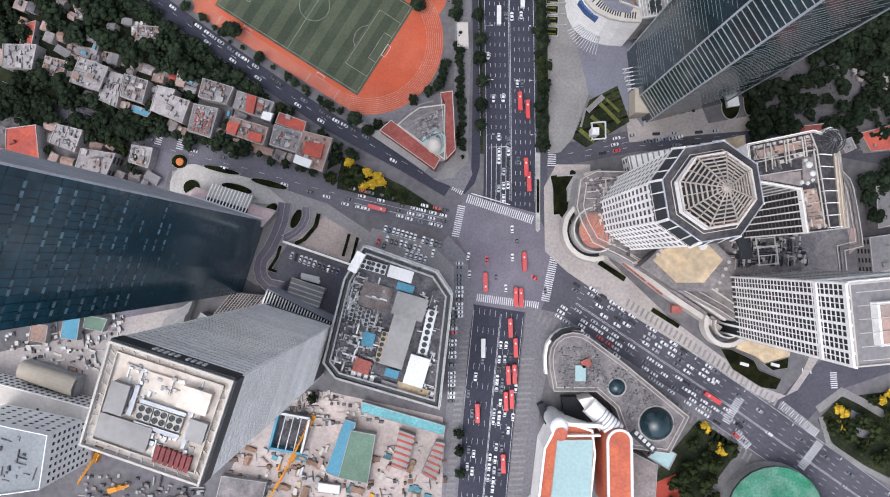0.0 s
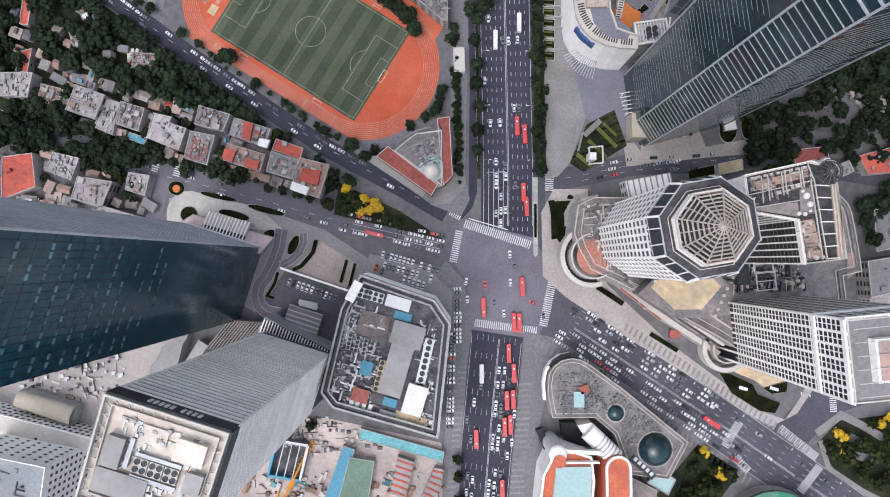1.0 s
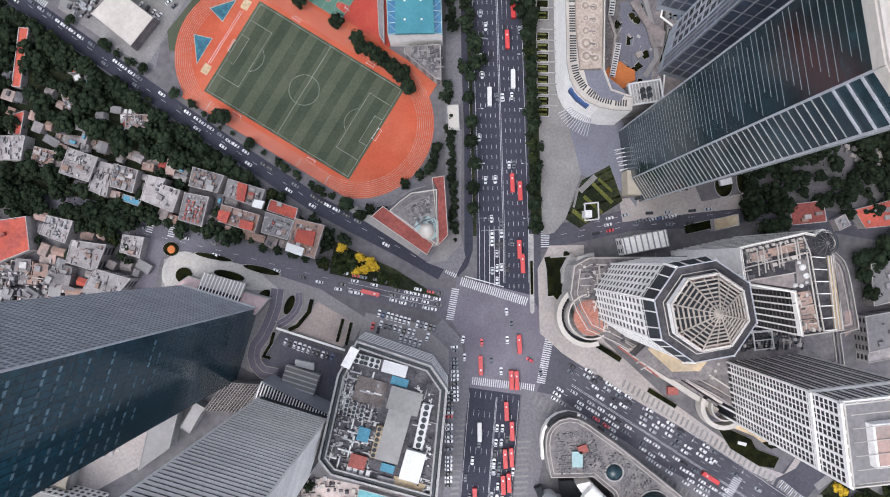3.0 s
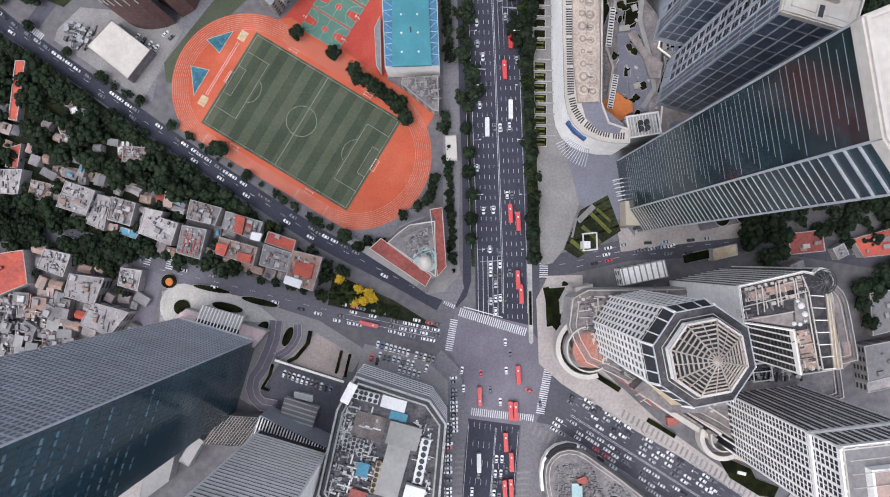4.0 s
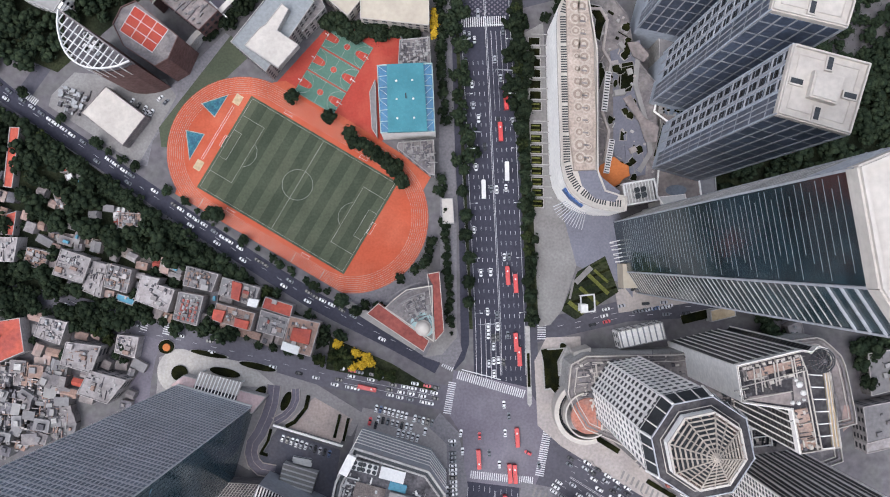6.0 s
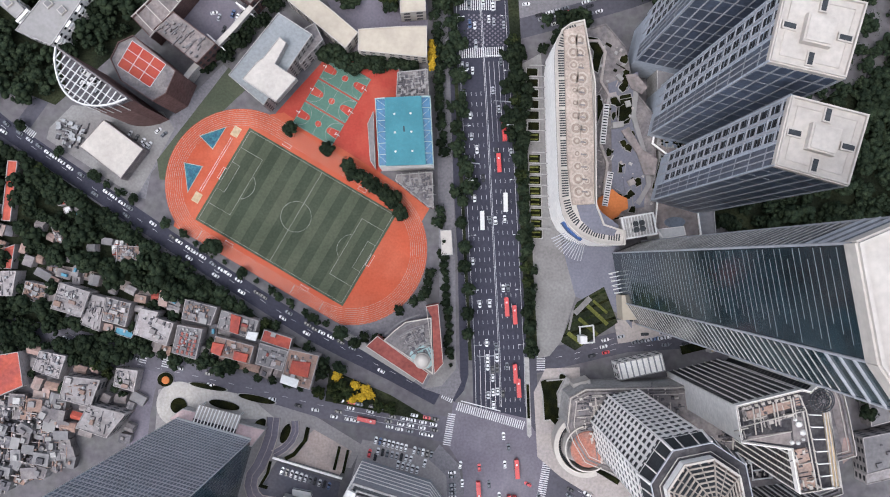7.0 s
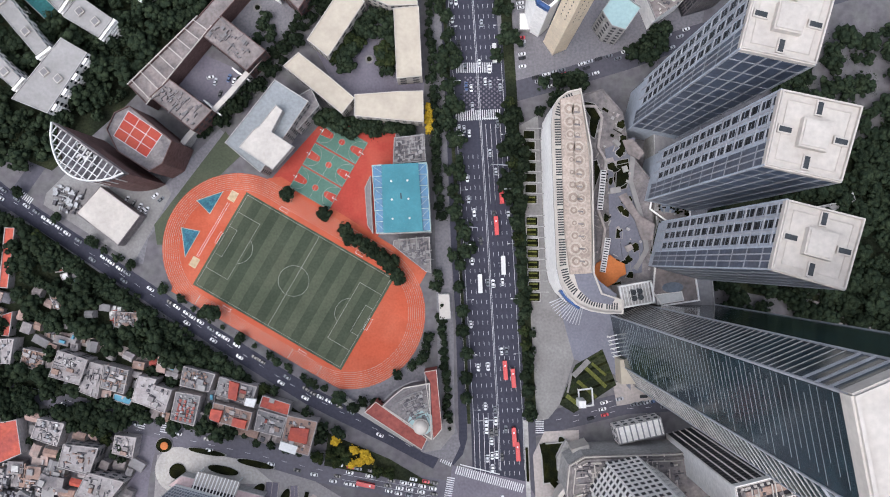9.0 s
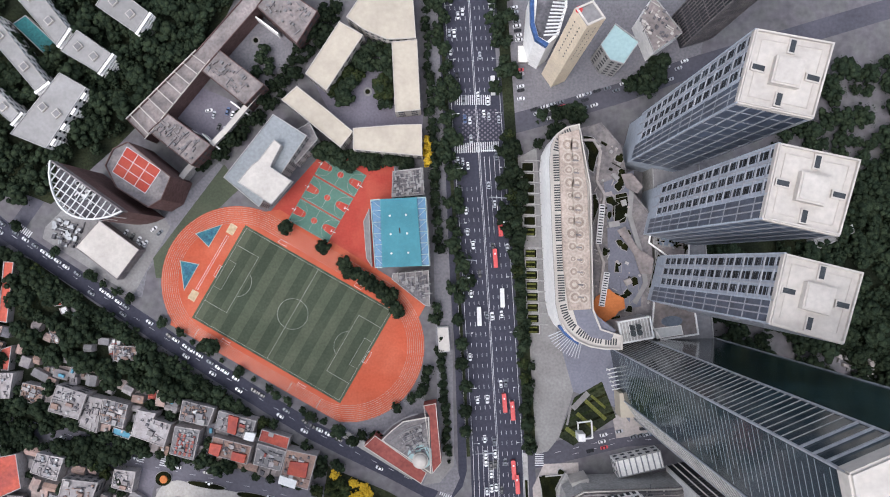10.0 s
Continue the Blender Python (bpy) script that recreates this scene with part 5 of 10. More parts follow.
part("red_terrace", Shape().lathe(*(88.2, 22.4), [(10, 29), (10, 29.6)], 28), mat("faded_terracotta_tiles", (0.34, 0.14, 0.1), 0.85, tint=(0.27, 0.15, 0.125), tint_scale=0.2), pod, "terracotta round terrace")
part("terrace_arc", Shape().path([((87.7, 22.9)[0] + 12.5 * math.cos(radians(t)), (87.7, 22.9)[1] + 12.5 * math.sin(radians(t))) for t in range(100, 305, 12)], 22, 31.0, 0.8), CREAM_LIGHT, pod)
part("terrace_arc", Shape().path([((87.7, 22.9)[0] + 16.5 * math.cos(radians(t)), (87.7, 22.9)[1] + 16.5 * math.sin(radians(t))) for t in range(120, 300, 10)], 12, 24, 2.6), CREAM_LIGHT, pod)
# Solid dark arc stands in for the shade between the two curved walls.
part("arc_gap", Shape().path([((87.7, 22.9)[0] + 14.2 * math.cos(radians(t)), (87.7, 22.9)[1] + 14.2 * math.sin(radians(t))) for t in range(125, 295, 10)], 8, 20, 1.6), GLASS_DARK, pod)
part("lobby_arc", Shape().path([((165.6, -30.1)[0] + 12 * math.cos(radians(t)), (165.6, -30.1)[1] + 12 * math.sin(radians(t))) for t in range(150, 320, 12)], 8, 17, 2.6), CREAM_LIGHT, pod)
part("lobby_arc", Shape().path([((165.6, -30.1)[0] + 7.5 * math.cos(radians(t)), (165.6, -30.1)[1] + 7.5 * math.sin(radians(t))) for t in range(160, 320, 12)], 8, 19, 0.8), CREAM_LIGHT, pod)
part("shop_front", Shape().path([(104.0, 8.9), (133.5, -13.8), (163.0, -33.1)], 0, 14, 3), CREAM_LIGHT, pod)
for d, z0, z1, w, m in ((2.6, 14, 17, 1.6, CONCRETE_DARK), (5.0, 14, 21, 1.4, CREAM_LIGHT), (7.5, 20, 23, 2.2, ROOF_DARK), (10.0, 20, 26, 1.0, CREAM_LIGHT), (12.0, 24, 27, 1.6, PINK_ROOF), (14.0, 24, 29.6, 0.8, CREAM_LIGHT)):
    part("terrace_strip", Shape().path(offset([(106.6, 5.0), (133.5, -13.8), (160.4, -31.5)], d), z0 - 6, z1, w), m, pod)
for k in range(9):
    part("terrace_table", Shape().lathe(*lerp(*(((149.6, -9.2), (156.2, 5.5)) if k < 5 else ((123.9, 15.5), (116.0, 7.2))), k % 5 / 4), [(0.9, 42.6), (0.9, 43.7)], 12), CREAM_LIGHT, pod)
    part("terrace_frame", Shape().box(*lerp((109.1, 7.2), (118.6, -6.8), k / 8), 28.9, 5.5, 0.5, 2.0, 30 if k % 2 else -35), CREAM_LIGHT, pod)
part("wedge_bed", Shape().prism([(67.0, 55.8), (80.2, 56.6), (75.8, 48.4), (79.0, 33.8), (67.8, 32.4)], 0, 1.2), HEDGE, pod, "dark planted wedge bed")
part("wedge_rim", Shape().path([(67.0, 55.8), (80.2, 56.6), (75.8, 48.4), (79.0, 33.8), (67.8, 32.4)], 0, 1.5, 0.7, True), CONCRETE, pod)
part("wedge_wall", Shape().prism([(75.8, 48.4), (81.5, 58.4), (85.3, 54.6), (81.0, 42.0), (75.9, 40.6)], 0, 4), CONCRETE, pod)
part("corner_hut", Shape().prism(quad((83.0, 56.1), (92.8, 58.5), (93.5, 50.6)), 0, 16), CREAM_LIGHT, pod)
part("corner_hut", Shape().prism(quad((86.7, 55.0), (91.6, 56.4), (91.9, 51.8)), 16, 16.4), ROOF_DARK, pod)
part("awning", Shape().path([(107.7, 5.6), (130.8, -12.3)], 11, 12.5, 4), BRICK_RED, pod, "dull red awning")
part("awning", Shape().box(*(139.3, -22.4), 5, 6, 4.5, 4), BRICK_RED, pod, "bright red kiosk roof")
part("sand_roof", Shape().prism([(175.7, -45.1), (179.1, -40.3), (208.1, -42.1), (207.4, -49.5), (192.6, -53.7), (188.6, -50.3)], 0, 4), SAND, pod, "sandy beige low roof")
block("long_hall", "white ribbed hall roof beside the side street", "building", quad((108.7, 66.7), (135.4, 71.7), (137.5, 61.8)), 12, WHITE_WALL, WHITE_WALL, 2, 6, 0.6)
hall = quad((108.7, 66.7), (135.4, 71.7), (137.5, 61.8))
rib = thing("hall_ribs", "grey ribs on the white hall roof", "roof ribs", "", (*mid(hall), 12))
for k in range(8):
    part("rib", Shape().bar(lerp(hall[0], hall[1], (k + 0.5) / 8), lerp(hall[3], hall[2], (k + 0.5) / 8), 12, 12.7, 0.7), STEEL, rib)
block("gate_house", "small house with a beige roof beside the side street", "building", quad((164.6, 77.4), (178.9, 80.5), (179.4, 73.8)), 8, CONCRETE, ROOF_BEIGE, 2, 6, 0.6)

# tall glass tower in the east with white fins
GT = [(111.3, 130.6), (115.6, 101.2), (123.5, 88.5), (170, 101), (167, 136), (128, 137)]
gtower = thing("glass_tower", "tall dark glass tower with white horizontal fins on cut corners", "skyscraper", "", (138, 112, 0))
GT = ccw(GT)
part("glass_shaft", Shape().prism(GT, 0, 253.5), GLASS_SMOKE, gtower)
for p, q in zip(GT, GT[1:] + GT[:1]):
    cut = 12 < math.dist(p, q) < 20
    west = 21 <= math.dist(p, q) < 30 and p[0] < 120
    if cut:
        bands(gtower, p, q, [14 + 5.0 * k for k in range(43)], 0.32, 0.24, CONCRETE, "fin", "pale grey metal fin")
        bands(gtower, p, q, [231, 238, 245], 0.7, 0.6, PANEL_GREY, "fin", "pale grey metal fin")
    elif min(p[1], q[1]) < 132:
        for n in range(59):
            a0 = 0.03 + 0.1 * (n % 3 == 0)
            bands(gtower, *on_edge(p, q, a0, 0.72 + 0.08 * (n % 4)), [20 + 3.9 * n], 0.18, 0.08, ROOF_BLUEGREY, "fin")
    bands(gtower, p, q, [251], 5, 0.6, CREAM_LIGHT, "cornice")
    piers(gtower, p, q, (0, 1), 4, 254, 0.7, 0.35, PANEL_GREY, "corner_trim")
part("roof", Shape().prism(inset(GT, 0.6), 254, 255.5), CREAM_LIGHT, gtower)
roof_rim(gtower, GT, 255, CREAM_LIGHT, 1.0, 2.0)
part("roof_ring", Shape().path([(140 + 17 * math.cos(t), 113 + 14 * math.sin(t)) for t in even(29, 0, math.tau)[:-1]], 255.4, 257, 1.2, True), WHITE, gtower)
part("roof_drum", Shape().lathe(140, 113, [(12, 255), (12, 259), (10.5, 259), (10.5, 257)], 36), WHITE, gtower)
part("corner_cladding", Shape().prism(quad((112.8, 105.9), (120.7, 105.8), (121.0, 91.7)), 0, 14), CREAM, gtower, "cream stone corner of the base")
porch = thing("entrance_pergola", "pale open steel frames before the glass tower", "pergola", "", (*(113.9, 118.7), 0))
for k in range(6):
    part("beam", Shape().beam((*lerp((107.0, 118.4), (110.0, 106.8), k / 5), 8), (*lerp((119.3, 120.8), (119.0, 108.2), k / 5), 8), 0.5), WHITE, porch)
for k in range(4):
    part("post", Shape().beam((*lerp((109.1, 118.1), (112.2, 107.2), k / 3), 0), (*lerp((109.1, 118.1), (112.2, 107.2), k / 3), 8.2), 0.5), WHITE, porch)


# the three apartment towers in the north-east
def flat_tower(corners, h, label):
    c = ccw(corners)
    west = min(range(4), key=lambda i: c[i][0] + c[(i + 1) % 4][0])
    c = c[west:] + c[:west]
    ob = thing("apartment_tower", label, "skyscraper", "apartment towers", (*mid(c), 0))
    part("core", Shape().prism(inset(c, 0.1), 0, h - 1), PANEL_BLUE, ob)
    fl = (h - 40) / 44
    for n, (p, q) in enumerate(zip(c, c[1:] + c[:1])):
        if n == 0:
            s = lerp(p, q, 0.66)
            windows(ob, p, s, [40 + fl * (2 * k + 0.4) for k in range(22)], (0.17, 0.5, 0.83), 3.1, 1.9, twin=fl)
            bands(ob, p, s, [40 + fl * 3 * k - 0.5 for k in range(15)], 1.1, 0.3, PANEL_GREY)
            piers(ob, p, s, (0.02, 0.335, 0.665), 30, h, 0.6, 0.4, PANEL_GREY)
            piers(ob, *on_edge(p, q, 0.67, 0.99), (0.33, 0.66), 30, h - 3, 0.5, 0.35, PANEL_GREY)
            part("glazing", Shape().bar(lerp(p, q, 0.68), lerp(p, q, 0.985), 30, h - 4, 0.3), GLASS_NAVY, ob)
            bands(ob, *on_edge(p, q, 0.67, 0.99), [40 + fl * 4.5 * k for k in range(10)], 1.0, 0.2, PANEL_GREY)
            bands(ob, *on_edge(p, q, 0.67, 0.99), [40 + fl * k for k in range(44) if k % 9 and k % 2], 0.8, 0.06, PANEL_BLUE, "sill")
            piers(ob, p, q, (0.0, 0.67, 1.0), 30, h, 0.7, 0.5, PANEL_BLUE)
        else:
            part("glazing", Shape().bar(lerp(p, q, 0.03), lerp(p, q, 0.97), 30, h - 4, 0.3), GLASS_NAVY, ob)
            bands(ob, p, q, [40 + fl * 4 * k for k in range(11)], 1.0, 0.2, PANEL_GREY)
            bands(ob, p, q, [40 + fl * k for k in range(44) if k % 4 == 2], 0.6, 0.1, PANEL_BLUE, "sill")
            piers(ob, p, q, even(6), 30, h, 0.6, 0.4, PANEL_GREY)
        bands(ob, p, q, [h - 2.5], 2.6, 0.5, CREAM_LIGHT, "cornice")
    part("roof", Shape().prism(inset(c, 0.6), h - 2, h - 0.4), CREAM_LIGHT, ob)
    roof_rim(ob, c, h - 0.2, CREAM_LIGHT, 0.6, 1.2)
    roof_rim(ob, inset(c, 2.8), h - 0.5, CREAM_LIGHT, 0.2, 0.5, "rail")
    m4 = mid(c)
    part("lift_house", Shape().prism([lerp(m4, p, 0.38) for p in c], h - 0.4, h + 2.6), CREAM_LIGHT, ob)
    part("lift_house_cap", Shape().prism([lerp(m4, p, 0.33) for p in c], h + 2.6, h + 3.1), CREAM_LIGHT, ob)
    for i in range(4):
        e = lerp(c[i], c[(i + 1) % 4], 0.5)
        x, y = lerp(m4, e, 0.72)
        part("roof_shaft", Shape().box(x, y, h - 0.4, 2.9, 5.4, 0.9, math.degrees(math.atan2(c[1][1] - c[0][1], c[1][0] - c[0][0])) + 90 * i), CREAM_LIGHT, ob)
        # Thin dark lid paints the shade of the open roof slot.
        part("shaft_mouth_shade", Shape().box(x, y, h + 0.5, 1.9, 4.4, 0.06, math.degrees(math.atan2(c[1][1] - c[0][1], c[1][0] - c[0][0])) + 90 * i), DARK_METAL, ob)
    return ob


TA = [(135.4, 183.6), (161.9, 176), (153.8, 151.5), (128.7, 159.4)]
flat_tower(TA, 177, "grey-blue apartment tower with a cream roof beside the mall")
flat_tower([(135.0, 222.4), (162.8, 215.5), (154.2, 189.3), (128.0, 196.2)], 177, "grey-blue apartment tower with a cream roof in the row's middle")
flat_tower([(128.6, 263), (155.5, 257), (147, 231), (121, 237.5)], 177, "grey-blue apartment tower at the row's far end")

junk("small pipes, ducts and boxes crowding the store roof", [(-46.2, -5.0), (-27.8, -9.4), (-31.8, -65.8), (-56.3, -52.3)], 42.5, 80, 1, 1.0, (ROOF_DARK, STEEL, CONCRETE, CONCRETE_DARK))
junk("small pipes, ducts and boxes along the store roof edge", [(-9.5, -10.8), (0.3, -13.7), (-2.2, -68.5), (-10.5, -67.1)], 42.5, 40, 2)
junk("small machines and pipes on the hotel roof", [lerp(RT[0], RT[2], 0.12), lerp(RT[1], RT[3], 0.12), lerp(RT[2], RT[0], 0.12), lerp(RT[3], RT[1], 0.12)], 212.4, 42, 3, 0.9, (STEEL, WHITE, CONCRETE))
junk("small machines and ducts on the slab tower roof", SN, 100.4, 26, 4, 1.0, (ROOF_DARK, CONCRETE_DARK, CREAM_LIGHT), 0.6)
junk("small machines and ducts on the slab tower roof", SS, 101.2, 12, 5, 1.0, (ROOF_DARK, CREAM_LIGHT), 0.6)
junk("small gear and planters on the podium roof", [(81.0, 51.3), (137.7, 55.7), (155.7, -15.0), (93.3, 15.1)], 29, 130, 6, 1.1, (CREAM_LIGHT, ROOF_DARK, CONCRETE_DARK), 0.6)
junk("small gear on the podium roof between towers", [(162.7, 33.0), (198.8, 29.9), (205.0, 4.8), (164.2, 3.1)], 29, 80, 7, 1.3, (CREAM_LIGHT, ROOF_DARK, GLASS_DARK), 0.5)


# ---- school buildings ----
GY = ccw([(-25.4, 221.5), (6.0, 222.0), (6.8, 183.2), (-24.2, 183.1)])
gym = thing("gymnasium", "school gymnasium with a turquoise ribbed metal roof and glazed edges", "gymnasium", "", (*mid(GY), 0))
gw = GY.index(min(GY, key=lambda p: p[0] - p[1]))
G0 = GY[gw:] + GY[:gw]
part("wall", Shape().prism(GY, 0, 22.5, top=False), WHITE_WALL, gym)
part("skylight", Shape().prism(inset(GY, 0.5), 21.5, 22.6), GYM_GLASS, gym, "blue glazed roof edge")
NWc, SWc, SEc, NEc = G0[0], G0[1], G0[2], G0[3]
core = [lerp(NWc, NEc, 0.18), lerp(SWc, SEc, 0.14), lerp(SWc, SEc, 0.86), lerp(NWc, NEc, 0.84)]
part("metal_roof", Shape().prism(core, 22, 24.6), GYM_ROOF, gym)
for k in range(22):
    part("seam", Shape().bar(lerp(core[0], core[3], (k + 0.5) / 22), lerp(core[1], core[2], (k + 0.5) / 22), 24.6, 24.75, 0.18), GYM_ROOF, gym)
for k in range(7):
    for p, q, r, s in ((NWc, SWc, core[0], core[1]), (NEc, SEc, core[3], core[2])):
        e = lerp(p, q, k / 6)
        part("truss", Shape().beam((*e, 22.8), (*lerp(r, s, k / 6), 24.4), 0.3), AQUA, gym)
        if k < 6:
            part("truss", Shape().beam((*e, 22.8), (*lerp(r, s, (k + 0.7) / 6), 24.4), 0.16), AQUA, gym)
roof_rim(gym, GY, 22.6, AQUA, 0.4, 0.6)
for u in (0.25, 0.68):
    for v in (0.25, 0.52, 0.8):
        x, y = lerp(lerp(core[0], core[3], u), lerp(core[1], core[2], u), v)
        part("roof_vent", Shape().lathe(x, y, [(0.45, 24.6), (0.45, 25.2), (0.65, 25.3), (0.2, 25.7)], 10), WHITE, gym)
part("roof_hatch", Shape().box(*lerp(core[0], core[2], 0.47), 24.6, 0.7, 3.2, 0.5, 3), DARK_METAL, gym)
block("gym_annex", "flat-roofed annex with cluttered grey roof beside the gymnasium", "building", [(-12.8, 238.4), (4.7, 239.7), (5.1, 224.2), (-14.0, 223.3)], 14, CONCRETE, CONCRETE_DARK, 3, 5)
block("gym_annex", "triangular annex with a stained grey roof below the gymnasium", "building", [(-15.0, 179.3), (5.8, 180.5), (6.0, 159.5), (2.7, 160.3), (-15.8, 176.1)], 12, CONCRETE, CONCRETE_DARK, 3, 5)
block("gym_stand", "narrow grey stand along the gymnasium", "building", [(-31.7, 210.6), (-28.1, 217.8), (-27.7, 183.7), (-30.8, 188.8)], 6, CONCRETE, ROOF_GREY, 0, 0, 0.5)
for label, pts, h in (("cream flat-roofed school wing along the court's west side", [(-40.6, 326.6), (-27.0, 318.1), (-49.5, 286.5), (-61.4, 296.9)], 14),
                      ("cream flat-roofed school wing closing the court's north side", [(-36.4, 328.7), (-26.0, 343.2), (2.5, 342.1), (3.5, 314.6), (-13.2, 314.6), (-26.8, 321.1)], 15),
                      ("cream flat-roofed school wing along the avenue", [(-10.7, 313.2), (4.1, 314.0), (4.6, 273.1), (-10.2, 272.3)], 15),
                      ("cream bent school wing beside the sports courts", [(-66.7, 290.1), (-49.1, 275.2), (-35.0, 262.4), (-42.6, 253.4), (-75.9, 282.5)], 13),
                      ("cream school wing with a stepped front over the court", [(-35.0, 264.4), (-9.2, 265.4), (4.9, 265.2), (4.6, 246.7), (-13.1, 249.0), (-35.4, 251.9)], 13)):
    block("school_wing", label, "school building", pts, h, CREAM_LIGHT, CREAM, 3, 5, 0.7)
block("hall_building", "grey-roofed school hall with white walls", "school building", [(-79.3, 272.8), (-60.4, 259.8), (-89.1, 219.9), (-108.8, 237.7)], 20, CONCRETE, ROOF_BLUEGREY, 5, 7, 0.8)
block("hall_upper", "white L-shaped upper roof on the school hall", "rooftop structure", [(-87.5, 245.9), (-78.1, 257.4), (-74.1, 254.0), (-80.9, 242.1), (-69.0, 233.6), (-80.9, 220.6), (-99.7, 234.1), (-91.1, 243.7)], 25, CONCRETE, CREAM_LIGHT, 0, 0, 0.5, z0=20)
block("side_building", "lower brown-grey wing with roof machinery beside the hall", "school building", [(-73.4, 261.7), (-60.0, 268.8), (-55.4, 258.7), (-69.0, 244.4)], 13, CONCRETE, CONCRETE_DARK, 3, 5)
FANC = (3.0, 60.9)
fanb = thing("fan_building", "fan-shaped school building with red brick wings and a small white dome", "school building", "", (*mid([(-23.4, 82.4), (7.6, 99.7), (2.8, 61.3)]), 0))
part("hall", Shape().prism([(-25.0, 83.7), (-18.9, 89.1), (-12.2, 94.0), (3.0, 96.1), (3.1, 63.2), (-1.8, 62.4)], 0, 12), CONCRETE_DARK, fanb)
part("wing_roof", Shape().prism([(-35.3, 80.5), (-28.5, 86.5), (-25.0, 83.7), (0.5, 64.2), (-3.0, 57.8)], 0, 12.6), FAN_RED, fanb, "red brick wing")
part("wing_roof", Shape().prism([(-0.0, 102.7), (7.2, 103.8), (9.2, 69.4), (3.8, 63.5), (3.3, 96.1)], 0, 12.8), FAN_RED, fanb, "red brick wing")
roof_rim(fanb, [(-35.3, 80.5), (-28.5, 86.5), (0.5, 64.2), (-3.0, 57.8)], 12.6, CREAM_LIGHT, 0.35, 0.5)
roof_rim(fanb, [(-0.0, 102.7), (7.2, 103.8), (9.2, 69.4), (3.8, 63.5)], 12.8, CREAM_LIGHT, 0.35, 0.5)
roof_rim(fanb, [(-25.0, 83.7), (-18.9, 89.1), (-12.2, 94.0), (3.0, 96.1), (3.1, 63.2)], 12, CREAM_LIGHT, 0.6, 0.9)
dx, dy = (-2.9, 71.6)
part("dome_drum", Shape().lathe(dx, dy, [(4.6, 12), (4.6, 15)], 28), CREAM_LIGHT, fanb)
part("dome", Shape().lathe(dx, dy, [(4.2 * math.cos(a), 15 + 4.6 * math.sin(a)) for a in even(9, 0, 1.5)], 28), CREAM_LIGHT, fanb, "white plaster dome", True)
part("glass_court", Shape().lathe(dx, dy + 2, [(7.4, 12), (7.4, 12.3)], 24), AQUA, fanb)
for k in range(9):
    part("roof_step", Shape().path([(FANC[0] + (12 + 3.2 * k) * math.cos(radians(t)), FANC[1] + (12 + 3.2 * k) * math.sin(radians(t))) for t in range(100, 137, 6)], 12, 12.7, 0.6), ROOF_GREY, fanb)
block("kiosk", "small white flat-roofed house beside the avenue pavement", "building", quad((9.3, 146.6), (16.0, 146.7), (16.5, 132.0)), 5, WHITE_WALL, CREAM_LIGHT, 1, 6, 0.4)
fence = thing("stand_roof", "pale ribbed shelter along the street beside the school corner", "shelter", "", (*(-33.9, 72.7), 0))
fq = [(-49.1, 84.3), (-45.6, 87.5), (-5.5, 62.1), (-8.9, 57.9)]
part("roof", Shape().prism(fq, 3.4, 3.8, bottom=True), ROOF_PALE, fence)
for k in range(12):
    part("rib", Shape().bar(lerp(fq[0], fq[3], k / 11), lerp(fq[1], fq[2], k / 11), 3.8, 4.1, 0.3), STEEL, fence)
    part("post", Shape().beam((*lerp(fq[1], fq[2], k / 11), 0), (*lerp(fq[1], fq[2], k / 11), 3.5), 0.3), STEEL, fence)

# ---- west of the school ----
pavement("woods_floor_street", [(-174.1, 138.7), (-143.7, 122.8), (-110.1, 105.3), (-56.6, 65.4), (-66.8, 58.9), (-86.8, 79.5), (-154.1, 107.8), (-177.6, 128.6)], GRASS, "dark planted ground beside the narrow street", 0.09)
block("shed", "large shed with a plain pale roof in a concrete yard", "shed", [(-185.6, 216.8), (-162.6, 198.7), (-176.3, 181.6), (-200.3, 201.4)], 9, CONCRETE_DARK, CREAM_LIGHT, 1, 6, 0.4)
LA, LB = (-186.8, 245.0), (-150.5, 217.4)
SEG = []
for i in range(15):
    k = i / 14
    p = lerp(LA, LB, k)
    bulge = 17 * math.sin(math.pi * k) ** 0.75
    d = Vector((LB[0] - LA[0], LB[1] - LA[1])).normalized()
    SEG.append((p[0] + d.y * bulge, p[1] - d.x * bulge))
arch = thing("crescent_building", "brown crescent-shaped building with an open white lattice roof", "building", "", (*mid(SEG), 0))
part("wall", Shape().prism(SEG, 0, 52, top=False), BROWN_WALL, arch)
part("inner_floor", Shape().prism(SEG, 50, 51), ROOF_DARK, arch)
part("rim", Shape().path(SEG, 57, 58.4, 0.75), WHITE, arch)
part("rim_chord", Shape().bar(LA, LB, 51, 58, 0.8), CONCRETE_DARK, arch)
d = Vector((LB[0] - LA[0], LB[1] - LA[1])).normalized()
for i in range(1, 14):
    part("roof_beam", Shape().bar(lerp(LA, LB, i / 14), SEG[i], 57.2, 57.9, 0.45), WHITE, arch)
    part("wall_fin", Shape().beam((*SEG[i], 40), (*SEG[i], 57.6), 0.5), WHITE, arch)
for s in (5, 9.5, 14):
    inner = [p for p in ((lerp(LA, LB, i / 14), 17 * math.sin(math.pi * i / 14) ** 0.75) for i in range(15)) if p[1] >= s]
    part("roof_beam", Shape().bar((inner[0][0][0] + d.y * s, inner[0][0][1] - d.x * s), (inner[-1][0][0] + d.y * s, inner[-1][0][1] - d.x * s), 57.3, 57.8, 0.4), WHITE, arch)
random.seed(21)
